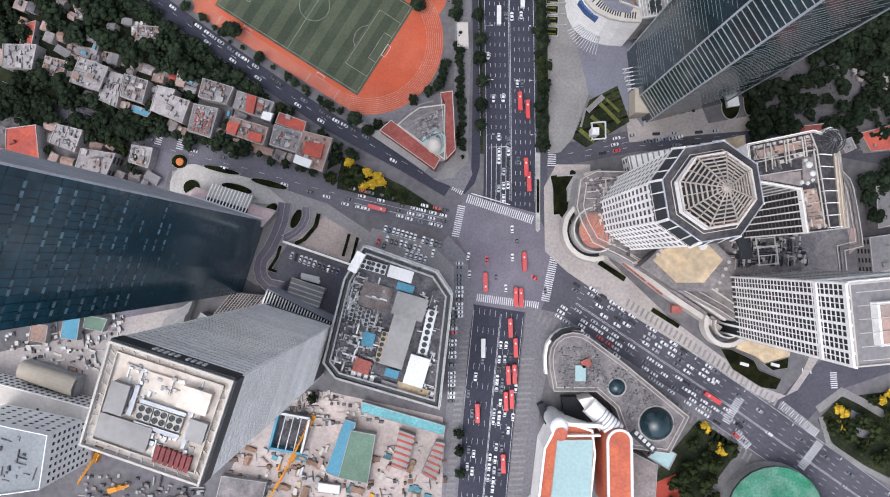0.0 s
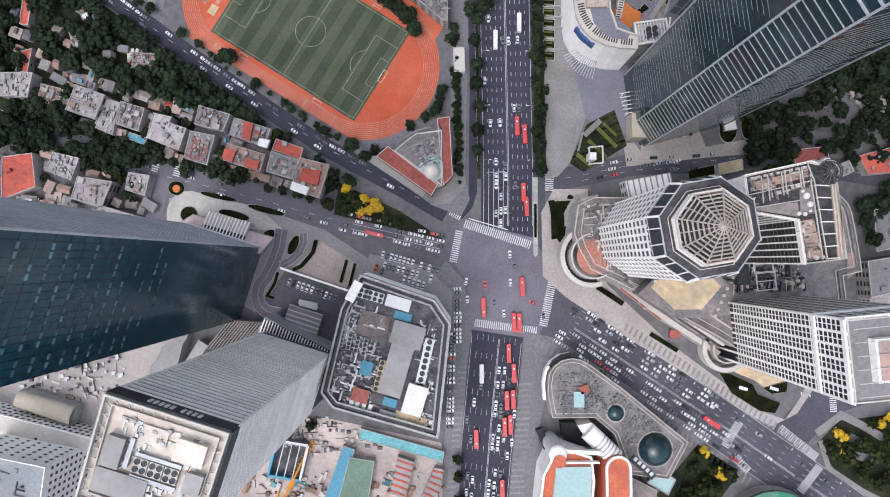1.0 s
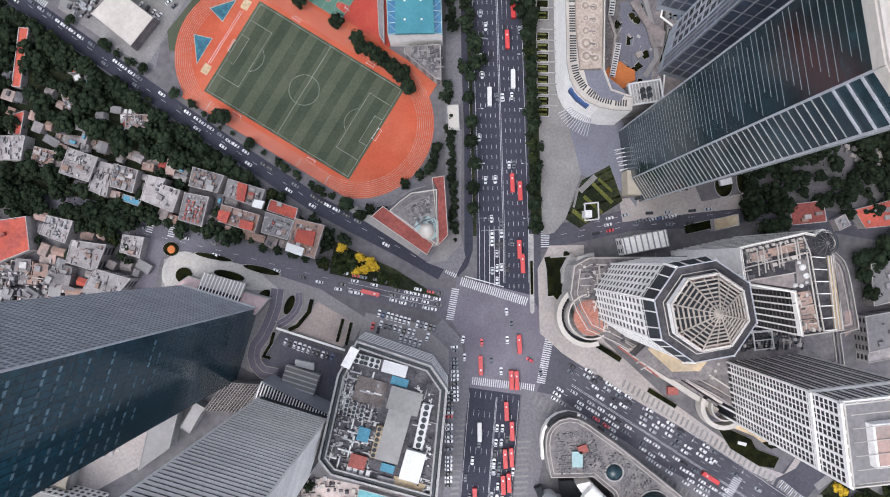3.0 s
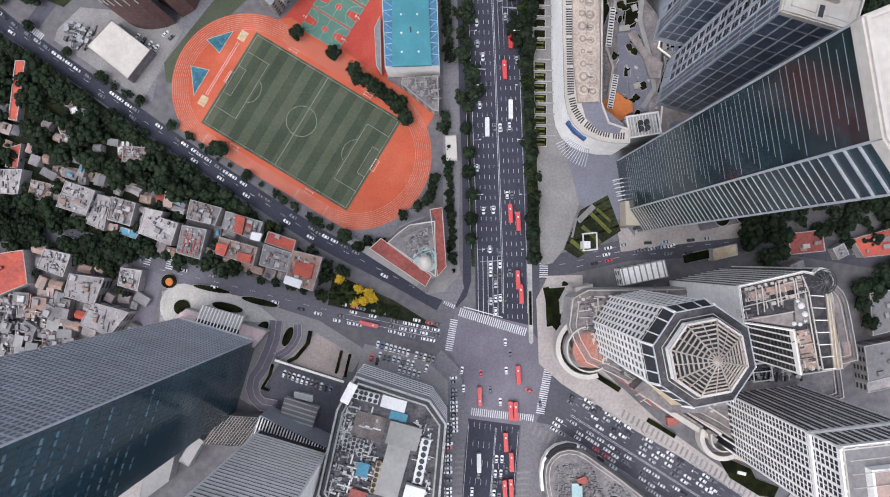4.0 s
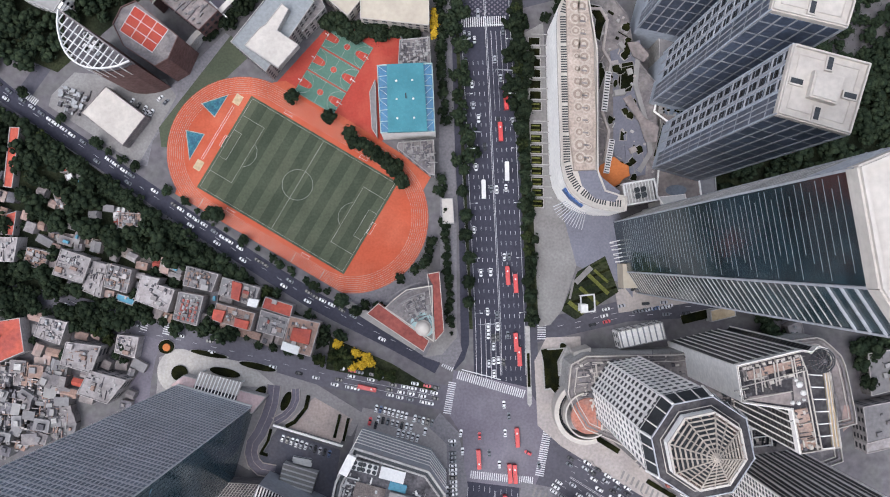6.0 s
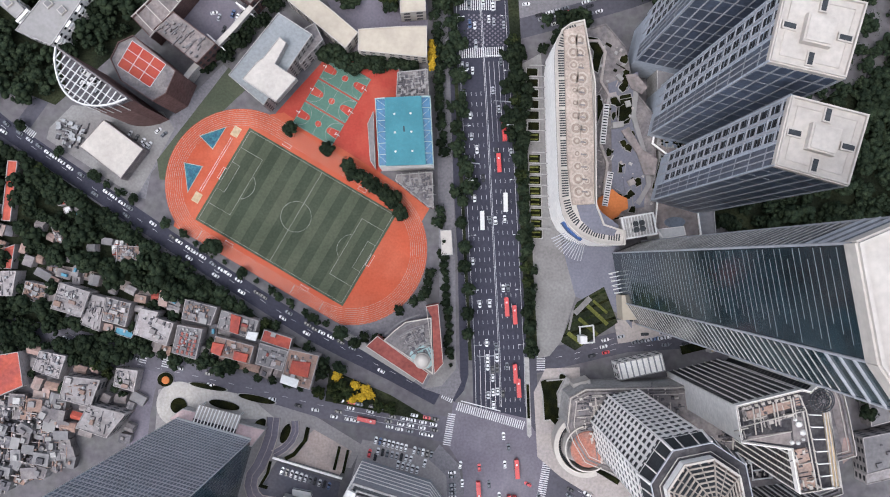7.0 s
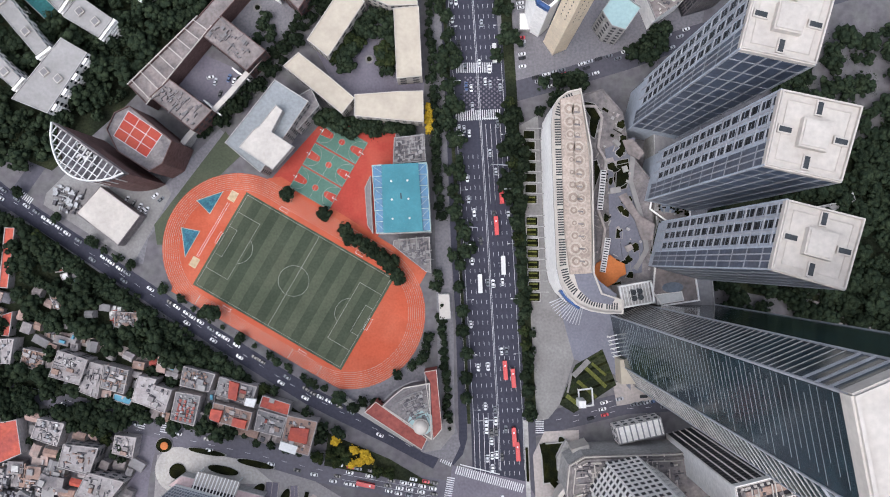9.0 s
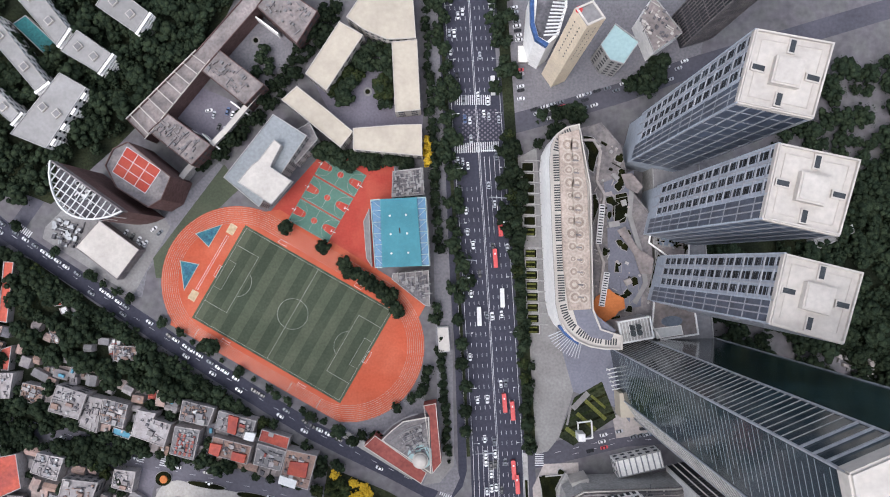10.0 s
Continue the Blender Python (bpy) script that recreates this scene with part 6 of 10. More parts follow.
for k in range(10):
    q = lerp(lerp(LA, LB, random.uniform(0.2, 0.85)), mid(SEG), random.uniform(0.2, 0.9))
    part("roof_machine", Shape().box(*q, 51, random.uniform(2, 4), random.uniform(1.5, 3), 2, -35), (WHITE, STEEL)[k % 2], arch)
back = block("office_block", "brown-grey block with a red roof court behind the crescent", "building", [(-169.8, 245.0), (-165.1, 254.2), (-156.9, 257.7), (-133.6, 237.4), (-139.3, 225.0), (-146.7, 220.9), (-164.2, 232.8)], 33, BROWN_WALL, CONCRETE_DARK, 0, 0, 1.2)
rc = [(-166.1, 241.4), (-157.6, 254.9), (-139.2, 241.3), (-148.3, 228.8)]
part("roof_court", Shape().prism(rc, 33, 33.3), RED_COURT, back, "red roof sports court with white lines")
for k in range(4):
    part("court_line", Shape().bar(lerp(rc[0], rc[1], k / 3), lerp(rc[3], rc[2], k / 3), 33.3, 33.36, 0.3), PAINT, back)
    part("court_line", Shape().bar(lerp(rc[0], rc[3], k / 3), lerp(rc[1], rc[2], k / 3), 33.3, 33.36, 0.3), PAINT, back)
block("campus_block", "long block with a weathered grey roof and dark courtyards", "building", [(-120.5, 300.0), (-109.7, 311.7), (-84.5, 290.4), (-96.0, 279.0)], 17, BROWN_WALL, ROOF_PINKGREY, 3, 5)
block("campus_block", "lower block with a weathered grey roof beside the car court", "building", [(-151.9, 266.1), (-140.5, 276.1), (-116.3, 256.9), (-127.7, 245.5)], 17, BROWN_WALL, ROOF_PINKGREY, 3, 5)
block("campus_block", "north block with a weathered grey roof above a planted court", "building", [(-87.6, 335.9), (-76.4, 349.3), (-52.4, 331.9), (-65.1, 313.3)], 17, BROWN_WALL, ROOF_PINKGREY, 3, 5)
cor = [(-164.8, 273.8), (-123.4, 312.2), (-91.2, 346.6), (-84.2, 339.7), (-115.4, 306.3), (-154.3, 261.9)]
block("corridor_wing", "long narrow corridor wing with white crossbeams over its roof", "building", cor, 15, BROWN_WALL, ROOF_PINKGREY, 0, 0, 1.0)
beams = thing("roof_beams", "white crossbeams spanning the corridor wing roof", "roof beams", "", (*lerp(cor[0], cor[1], 0.5), 16))
for k in range(8):
    part("beam", Shape().bar(lerp(cor[0], cor[1], (k + 0.5) / 8), lerp(cor[5], cor[4], (k + 0.5) / 8), 17.4, 18.2, 0.5), CREAM_LIGHT, beams)
for p, q in ((cor[0], cor[1]), (cor[5], cor[4])):
    part("edge_beam", Shape().bar(p, q, 16.6, 17.4, 0.45), CREAM_LIGHT, beams)
link = thing("boundary_wall", "long pale capped wall round the campus car court", "wall", "", (*(-111.9, 270.0), 0))
part("wall", Shape().path([(-86.2, 292.2), (-109.0, 267.0), (-132.9, 244.0), (-144.6, 229.5)], 0, 12, 2.6), CONCRETE, link)
part("coping", Shape().path([(-85.7, 291.7), (-108.4, 266.7), (-132.2, 243.7), (-143.9, 229.3)], 12, 12.4, 3.0), CREAM_LIGHT, link)
for p, q in (((-141.9, 275.9), (-127.3, 265.4)), ((-124.0, 265.3), (-114.3, 255.9)), ((-106.8, 283.6), (-97.1, 275.9)), ((-90.7, 333.1), (-77.7, 322.6))):
    w = thing("court_wall", "white court wall inside the campus", "wall", "court walls", (*p, 0))
    part("wall", Shape().bar(p, q, 0, 9, 0.9), WHITE_WALL, w)
pavement("campus_court", [(-129.8, 296.3), (-97.9, 281.4), (-115.8, 254.8), (-142.4, 274.6)], ASPHALT_OLD, "dull purple paved car court of the campus", 0.12)

# apartment slabs in the north-west
for label, pts, h in (("pale apartment slab with balconies and roof hatches", [(-231.0, 267.5), (-201.7, 301.8), (-186.6, 292.4), (-210.4, 258.3)], 18),
                      ("short pale apartment slab with stepped balconies", [(-200.7, 314.2), (-190.9, 326.0), (-171.7, 311.5), (-179.9, 301.0)], 18),
                      ("pale apartment slab among dark trees", [(-180.0, 339.7), (-170.9, 352.5), (-149.5, 334.6), (-157.7, 323.1)], 18),
                      ("long pale apartment slab beside a teal roof", [(-229.8, 351.4), (-219.7, 359.3), (-196.1, 327.1), (-202.9, 317.6)], 18),
                      ("long narrow pale apartment slab", [(-248.3, 332.4), (-239.9, 338.7), (-209.4, 296.5), (-216.0, 291.8)], 18),
                      ("pale apartment slab at the edge of the wood", [(-255.7, 296.6), (-245.8, 302.8), (-225.5, 279.1), (-230.2, 274.0)], 18)):
    b = block("apartment_slab", label, "apartment building", pts, h, WHITE_WALL, ROOF_PALE, 4, 5, 0.6, "apartment slabs")
    c = ccw(pts)
    for k in (0.28, 0.72):
        x, y = lerp(lerp(c[0], c[1], 0.5), lerp(c[3], c[2], 0.5), k)
        part("roof_hatch", Shape().box(x, y, h, 4.2, 4.2, 1.6, 40), CREAM_LIGHT, b)
        part("hatch_lid", Shape().box(x, y, h + 1.6, 3.2, 3.2, 0.3, 40), ROOF_GREY, b)
    east = max(zip(c, c[1:] + c[:1]), key=lambda e: e[0][0] + e[1][0] - e[0][1] - e[1][1])
    m, length = along(*east)
    me = Shape().prism([(-2.2, -1.5), (2.2, -1.5), (2.2, 0.2), (-2.2, 0.2)], 0, 1.1, bottom=True).mesh("balcony", WHITE_WALL)
    for z in range(6):
        for k in even(4, 0.12, 0.88):
            lay("balcony", me, b, m @ Matrix.Translation((k * length, 0, 2 + 2.9 * z)))
block("market_roof", "long teal sheet roof between apartment slabs", "shed", [(-235.1, 335.2), (-227.3, 340.0), (-207.3, 320.0), (-214.2, 313.8)], 6, CONCRETE, mat("teal_sheet_roof", (0.025, 0.115, 0.12), 0.6), 0, 0, 0.3)

# ---- small houses in the west ----
def clutter(pts, z, n, seed):
    """Water tanks, boxes and sheds that stand on a flat roof."""
    random.seed(seed)
    c = ccw(pts)
    for k in range(n):
        x, y = lerp(lerp(c[0], c[1], random.uniform(0.12, 0.88)), lerp(c[3], c[2], random.uniform(0.12, 0.88)), random.uniform(0.12, 0.88))
        a = math.degrees(math.atan2(c[1][1] - c[0][1], c[1][0] - c[0][0]))
        kind = random.random()
        if kind < 0.2:
            at = (x, y, z)
            lone("water_tank", "small round steel water tank on a flat roof", "water tank", "roof tanks", at, Shape().lathe(x, y, [(0.8, z), (0.85, z + 1.5), (0.3, z + 1.8)], 12), STEEL)
        elif kind < 0.6:
            at = (x, y, z)
            lone("roof_shed", "small lean-to shed on a flat roof", "shed", "roof sheds", at, Shape().box(x, y, z, random.uniform(2, 4.2), random.uniform(1.6, 3.2), random.uniform(1.2, 2.4), a), random.choice((HOUSE_WALL, ROOF_PALE, CONCRETE_DARK, ROOF_GREY, ROOF_BROWN, FAN_RED)))
        else:
            at = (x, y, z)
            lone("roof_box", "pale box of household goods on a flat roof", "box", "roof boxes", at, Shape().box(x, y, z, random.uniform(0.8, 1.8), random.uniform(0.8, 1.8), random.uniform(0.6, 1.3), a), random.choice((HOUSE_WALL, STEEL, CONCRETE_DARK, ROOF_DARK)))


def house(label, pts, h, roof, seed, n=5, wall=None):
    b = block("house", label, "house", pts, h, wall or HOUSE_WALL, HOUSE_ROOF if roof == ROOF_PALE else roof, max(2, round(h / 4)), 4, 0.6, "old houses")
    clutter(pts, h, n, seed)
    return b


HOUSES = (
    ("pale flat-roofed house at the wood's edge", [(-257.7, 129.9), (-237.5, 129.6), (-240.2, 115.0), (-257.8, 116.0)], 10, ROOF_PALE, 5),
    ("house with a brown cluttered roof", [(-233.4, 123.7), (-220.1, 120.4), (-224.2, 109.5), (-235.8, 114.1)], 8, ROOF_BROWN, 7),
    ("tall pale flat-roofed house with stepped edge", [(-211.3, 122.3), (-193.9, 116.1), (-199.6, 101.7), (-217.0, 107.3)], 12, ROOF_PALE, 6),
    ("narrow pale house beside a lane", [(-195.0, 114.9), (-186.4, 112.4), (-190.6, 92.9), (-201.9, 97.8)], 9, ROOF_PALE, 3),
    ("house with washing and boxes over its roof", [(-185.6, 113.0), (-171.4, 108.8), (-174.9, 95.3), (-188.1, 99.5)], 10, ROOF_GREY, 11),
    ("low house with a pale blue sheet roof", [(-182.0, 95.4), (-171.0, 91.9), (-173.4, 87.9), (-183.4, 91.5)], 6, ROOF_BLUE, 1),
    ("broad pale flat-roofed house with a notched corner", [(-165.8, 106.0), (-154.9, 103.5), (-156.6, 100.2), (-146.4, 96.8), (-150.9, 83.7), (-169.9, 91.3)], 11, ROOF_PALE, 3),
    ("grey house with a cluttered terrace", [(-139.3, 110.5), (-120.9, 105.2), (-125.0, 95.0), (-141.8, 99.3)], 11, ROOF_GREY, 12),
    ("house with rows of red boxes on its roof", [(-144.5, 95.7), (-130.0, 92.8), (-134.5, 75.4), (-148.3, 79.6)], 10, ROOF_GREY, 14),
    ("white-edged house with a red roof patch", [(-118.9, 103.5), (-97.2, 96.8), (-101.0, 86.0), (-121.7, 93.3)], 10, ROOF_GREY, 8),
    ("house with two red sheet roofs", [(-123.1, 88.7), (-100.6, 82.0), (-103.8, 71.5), (-125.5, 78.5)], 9, ROOF_BROWN, 6),
    ("low house with a dull red roof", [(-94.8, 91.5), (-78.6, 85.9), (-80.4, 79.0), (-97.2, 84.9)], 8, ROOF_RED, 1),
    ("grey flat-roofed house beside the corner", [(-97.0, 84.0), (-80.6, 78.7), (-84.4, 67.2), (-99.9, 71.8)], 10, ROOF_GREY, 6),
    ("white-framed corner house with red roof patches", [(-80.0, 80.1), (-62.6, 75.7), (-68.6, 56.2), (-85.2, 61.4)], 11, ROOF_BROWN, 9),
    ("house with a bright orange-red roof among trees", [(-255.4, 80.2), (-237.8, 82.6), (-235.4, 62.7), (-255.6, 54.8)], 9, ROOF_RED, 1),
    ("pale stepped house under trees", [(-225.0, 83.0), (-209.5, 79.4), (-214.2, 66.3), (-229.4, 71.9)], 10, ROOF_PALE, 8),
    ("tall pale apartment house with ribbed roof edge", [(-208.9, 68.4), (-188.6, 65.4), (-194.7, 49.8), (-212.7, 55.4)], 13, ROOF_PALE, 3),
    ("tall pale apartment house in two steps", [(-196.0, 51.8), (-174.5, 45.5), (-185.8, 32.0), (-203.4, 38.3)], 13, ROOF_PALE, 3),
    ("small blue-grey house beside the lane", [(-181.4, 71.5), (-168.8, 69.6), (-171.6, 57.4), (-183.5, 61.0)], 8, HOUSE_ROOF, 5),
    ("long narrow house with a dull red roof under trees", [(-243.9, 194.7), (-237.9, 194.3), (-242.9, 158.8), (-248.2, 159.6)], 6, ROOF_RED, 0),
    ("low house with a dull red roof at the wood's edge", [(-246.7, 143.4), (-240.3, 145.3), (-242.8, 130.7), (-250.2, 131.5)], 6, ROOF_RED, 0),
    ("low cottage with a reddish roof in the wood", [(-218.8, 154.7), (-211.4, 157.2), (-208.2, 147.1), (-215.6, 144.9)], 6, ROOF_BROWN, 3),
    ("small house with a red roof beside the street", [(-215.8, 172.5), (-211.1, 173.1), (-210.5, 167.7), (-215.2, 167.2)], 5, ROOF_RED, 0),
    ("small white shed beside the street", [(-212.5, 165.8), (-208.5, 167.4), (-207.2, 163.6), (-211.2, 162.4)], 5, WHITE, 0),
    ("walled yard house with stacked goods", [(-180.8, 143.2), (-166.4, 141.9), (-168.9, 131.3), (-180.9, 134.2)], 6, ROOF_BROWN, 12),
)
for i, (label, pts, h, roof, n) in enumerate(HOUSES):
    house(label, pts, h, roof, 100 + i, n)
    if n > 2:
        c = [lerp(p, mid(pts), 0.16) for p in (pts if len(pts) == 4 else pts[:1] + pts[3:])]
        junk("boxes, washing and small sheds on a house roof", c, h, 6 + 2 * n, 700 + i, 0.8, ((HOUSE_WALL, ROOF_DARK), (ROOF_BROWN, ROOF_DARK), (CONCRETE, ROOF_DARK))[i % 3])
for pts, z, m in (([(-112.7, 101.1), (-107.1, 99.3), (-109.2, 89.5), (-113.8, 91.2)], 10, ROOF_RED), ([(-103.3, 91.0), (-97.4, 89.9), (-99.1, 85.3), (-104.7, 86.8)], 10, WHITE),
                  ([(-124.1, 85.1), (-117.5, 83.7), (-119.9, 77.1), (-125.5, 79.5)], 9, ROOF_RED), ([(-111.6, 79.6), (-103.7, 77.5), (-105.1, 72.9), (-112.7, 75.0)], 9, ROOF_RED),
                  ([(-77.9, 73.5), (-67.4, 72.0), (-69.2, 63.5), (-80.0, 66.3)], 11, ROOF_RED), ([(-84.0, 65.8), (-74.2, 62.3), (-75.9, 57.7), (-85.3, 61.2)], 11, WHITE)):
    at = (*mid(pts), z)
    lone("roof_cover", "sheet metal cover over part of a house roof", "roof cover", "roof covers", at, Shape().prism(pts, z, z + 2.2), m)
for r in range(5):
    for k in range(4):
        x, y = lerp(lerp((-142.9, 90.8), (-132.0, 87.9), (k + 0.4) / 4), lerp((-146.3, 79.3), (-135.4, 76.8), (k + 0.4) / 4), r / 4.6)
        at = (x, y, 10)
        lone("red_bin", "dull red box in rows on the house roof", "box", "red roof boxes", at, Shape().box(x, y, 10, 1.3, 1.8, 0.9, -15), BRICK_RED)

# crowded old quarter: many small low houses
random.seed(77)
Q0, Q1, Q2, Q3 = (-272.0, 59.8), (-212.8, 52.6), (-209.3, 15.4), (-272.7, -6.5)
for i in range(9):
    for j in range(7):
        c = lerp(lerp(Q0, Q1, (i + random.uniform(0.3, 0.7)) / 9), lerp(Q3, Q2, (i + random.uniform(0.3, 0.7)) / 9), (j + random.uniform(0.3, 0.7)) / 7)
        a = random.gauss(-12, 10)
        lx, ly, h = random.uniform(4.5, 9), random.uniform(4.5, 7.5), random.uniform(3.5, 9)
        ob = thing("old_house", "small crowded old house with a patched roof", "house", "old quarter houses", (*c, 0))
        part("wall", Shape().box(*c, 0, lx, ly, h, a), random.choice((CONCRETE, CONCRETE_DARK)), ob)
        rm = random.choice((ROOF_GREY, ROOF_GREY, ROOF_GREY, ROOF_PALE, CONCRETE_DARK, CONCRETE_DARK, ROOF_BROWN, ROOF_DARK, ROOF_RED if random.random() < 0.25 else ROOF_GREY))
        part("roof", Shape().box(*c, h, lx + 0.5, ly + 0.5, 0.35, a), rm, ob)
        if random.random() < 0.7:
            part("attic", Shape().box(c[0] + random.uniform(-1.2, 1.2), c[1] + random.uniform(-1.2, 1.2), h + 0.3, lx * 0.45, ly * 0.5, 1.8, a), random.choice((ROOF_GREY, ROOF_PALE, CONCRETE_DARK, ROOF_DARK, CONCRETE)), ob)

# ---- shopping centre in the north-east ----
MALL = [(90.5, 256.5), (95.4, 222.0), (94.0, 156.8), (97.8, 146.0), (109.1, 142.0), (108.5, 134.5), (99.0, 134.9), (91.0, 136.6), (84.0, 140.0), (78.5, 145.5), (75.4, 152.0), (74.0, 160.0), (73.6, 200.0), (73.7, 237.0), (75.0, 246.0), (78.0, 251.5), (83.0, 255.0)]
ROOF_MALL = mat("brownish_roof_deck", (0.32, 0.26, 0.22), 0.9, var=((0.1, 0.2), (0.8, 0.2)), tint=(0.38, 0.315, 0.27), tint_scale=0.15)

mall = thing("shopping_centre", "long white shopping centre with a comb-like rim and circle-patterned roof", "shopping centre", "", (*mid(MALL), 0))
part("wall", Shape().prism(MALL, 0, 42, top=False), WHITE_WALL, mall)
part("roof", Shape().prism(MALL, 41, 42), CREAM_LIGHT, mall)
roof_rim(mall, MALL, 42.5, CREAM_LIGHT, 0.8, 1.4)
STRIP = [(79.0, 250.6), (89.8, 253.2), (92.8, 222.0), (92.9, 181.1), (92.0, 156.9), (80.8, 156.7), (78.7, 180.1)]
part("upper_roof", Shape().prism(STRIP, 42, 45), ROOF_MALL, mall, "beige roof deck with circle pattern")
SLOT = [(88.0, 253.6), (83.0, 251.6), (79.4, 248.0), (77.6, 242.0), (77.3, 201.4), (77.5, 162.0), (79.2, 154.0), (83.0, 147.6), (88.0, 143.4), (94.0, 140.6), (100.0, 139.2), (106.0, 138.6)]
for n, ((x, y), a) in enumerate(spots(SLOT, 1, 150, 1.35)):
    if n % 12:
        # Dark pads on the rim paint the shade inside its slots.
        part("comb_slot_shade", Shape().box(x, y, 42.0, 0.75, 3.6, 0.12, a), DARK_METAL, mall)
RING = mat("pale_beige_paving", (0.4, 0.345, 0.295), 0.9, var=((0.2, 0.15), (1.0, 0.15)))
part("lower_deck", Shape().prism([(83.1, 157.2), (93.5, 156.9), (97.0, 152.2), (105.9, 144.9), (102.7, 139.5), (92.1, 141.7), (85.3, 148.6)], 42, 42.2), PLAZA_BLUE, mall, "blue-grey tiled lower deck")
CIRC = mat("dark_beige_paving", (0.27, 0.215, 0.18), 0.9, var=((0.2, 0.2), (1.0, 0.2)))
random.seed(9)
for k in range(13):
    for s in (0.28, 0.74):
        e = lerp(lerp((81.1, 248.3), (89.0, 249.6), s), lerp((81.2, 160.3), (91.5, 159.9), s), (k + 0.5 + 0.15 * (s > 0.5)) / 13)
        r = random.choice((1.8, 2.6, 3.2, 3.6))
        disc = part("circle_bed", Shape().lathe(*e, [(r, 45), (r, 45.15)], 20), RING, mall)
        part("circle_ring", Shape().lathe(*e, [(r * 0.72, 45.15), (r * 0.72, 45.25)], 18), CIRC, mall)
        part("circle_core", Shape().lathe(*e, [(r * 0.35, 45.25), (r * 0.35, 45.35)], 14), RING, mall)
    part("spine", Shape().box(*lerp((87.4, 246.6), (87.3, 160.1), (k + 0.5) / 13), 45, 0.9, 3.0, 0.4, 80), CONCRETE_DARK, mall)
part("blue_sign", Shape().path([(76.2, 147.9), (80.0, 142.8), (86.0, 138.0)], 33, 39, 1.4), SIGN_BLUE, mall, "curved blue screen on the facade")
TER = [(95.1, 257.8), (106.8, 260.6), (117.4, 247.3), (121.2, 223.1), (133.3, 206.7), (130.9, 149.3), (113.1, 142.0), (98.4, 150.5), (99.8, 223.9)]
terr = thing("mall_terrace", "grey roof terraces with planters and an orange deck beside the mall", "terrace", "", (*mid(TER), 0))
part("deck", Shape().prism(TER, 0, 22), CONCRETE_DARK, terr)
roof_rim(terr, TER, 22, CONCRETE_DARK, 0.6, 1.0)
part("orange_deck", Shape().prism([(96.4, 157.1), (99.7, 162.1), (103.6, 163.9), (106.9, 166.4), (110.6, 163.1), (115.0, 161.0), (115.4, 155.3), (111.6, 153.5), (109.6, 151.0), (103.7, 147.9), (100.6, 150.6)], 22, 25), ORANGE, terr, "bright orange deck")
part("slate_deck", Shape().prism([(113.0, 178.6), (119.6, 183.2), (125.6, 175.0), (124.8, 155.9), (115.2, 154.6)], 22, 23.2), PLAZA_BLUE, terr)
for p, q in (((104.8, 213.9), (101.7, 191.8)), ((105.8, 175.8), (101.9, 156.9))):
    part("ladder_bridge", Shape().bar(p, q, 26, 26.8, 3.2), WHITE, terr, "white ladder-like glazed bridge")
    for k in range(14):
        part("bridge_pane", Shape().bar(*[(c[0], c[1]) for c in (lerp(p, q, (k + 0.35) / 14), lerp(p, q, (k + 0.75) / 14))], 26.8, 26.95, 2.4), GLASS_DARK, terr)
part("ribbon_path", Shape().path([(95.9, 250.8), (102.0, 250.6), (105.6, 244.0), (102.7, 227.4), (106.9, 219.6), (101.4, 191.9), (104.8, 180.9), (101.9, 164.1)], 22, 24, 1.4), PAVING_WARM, terr, "beige zigzag path wall")
part("ribbon_path", Shape().path([(123.3, 229.6), (120.5, 207.2), (125.5, 187.9), (128.0, 168.6), (121.2, 157.6)], 22, 23.4, 2.6), ROOF_PALE, terr)
part("tiled_floor", Shape().prism([(106.8, 226.5), (124.3, 232.9), (120.7, 204.1), (128.1, 181.4), (125.3, 159.1), (107.3, 164.5), (108.2, 214.2)], 22, 22.25), PLAZA_BLUE, terr, "blue-grey tiled terrace floor")
for pts in ([(116.1, 230.5), (122.2, 230.9), (128.3, 223.0), (124.9, 219.3), (119.0, 222.7)], [(112.7, 199.0), (117.2, 201.1), (123.7, 188.7), (132.7, 182.4), (130.8, 173.9), (124.8, 174.1), (121.4, 185.6)]):
    part("pergola_roof", Shape().prism(pts, 24.6, 25.4, bottom=True), ROOF_PINKGREY, terr, "brown pergola roof")
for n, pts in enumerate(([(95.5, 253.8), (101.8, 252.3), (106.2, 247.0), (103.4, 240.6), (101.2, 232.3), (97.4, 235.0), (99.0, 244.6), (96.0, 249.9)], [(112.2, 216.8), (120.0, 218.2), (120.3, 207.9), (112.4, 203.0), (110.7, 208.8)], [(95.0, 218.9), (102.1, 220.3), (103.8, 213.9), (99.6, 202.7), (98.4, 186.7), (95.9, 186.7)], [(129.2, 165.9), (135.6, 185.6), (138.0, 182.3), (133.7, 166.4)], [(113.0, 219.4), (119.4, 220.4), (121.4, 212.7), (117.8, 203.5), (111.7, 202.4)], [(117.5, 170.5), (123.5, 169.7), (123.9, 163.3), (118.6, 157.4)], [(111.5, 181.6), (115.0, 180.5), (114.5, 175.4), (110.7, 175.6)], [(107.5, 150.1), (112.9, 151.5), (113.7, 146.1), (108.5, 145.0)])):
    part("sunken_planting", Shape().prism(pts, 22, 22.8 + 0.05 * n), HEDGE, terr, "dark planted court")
    part("planting_kerb", Shape().path(pts, 22, 23.2 + 0.03 * n, 0.35, True), ROOF_PALE, terr)
random.seed(4)
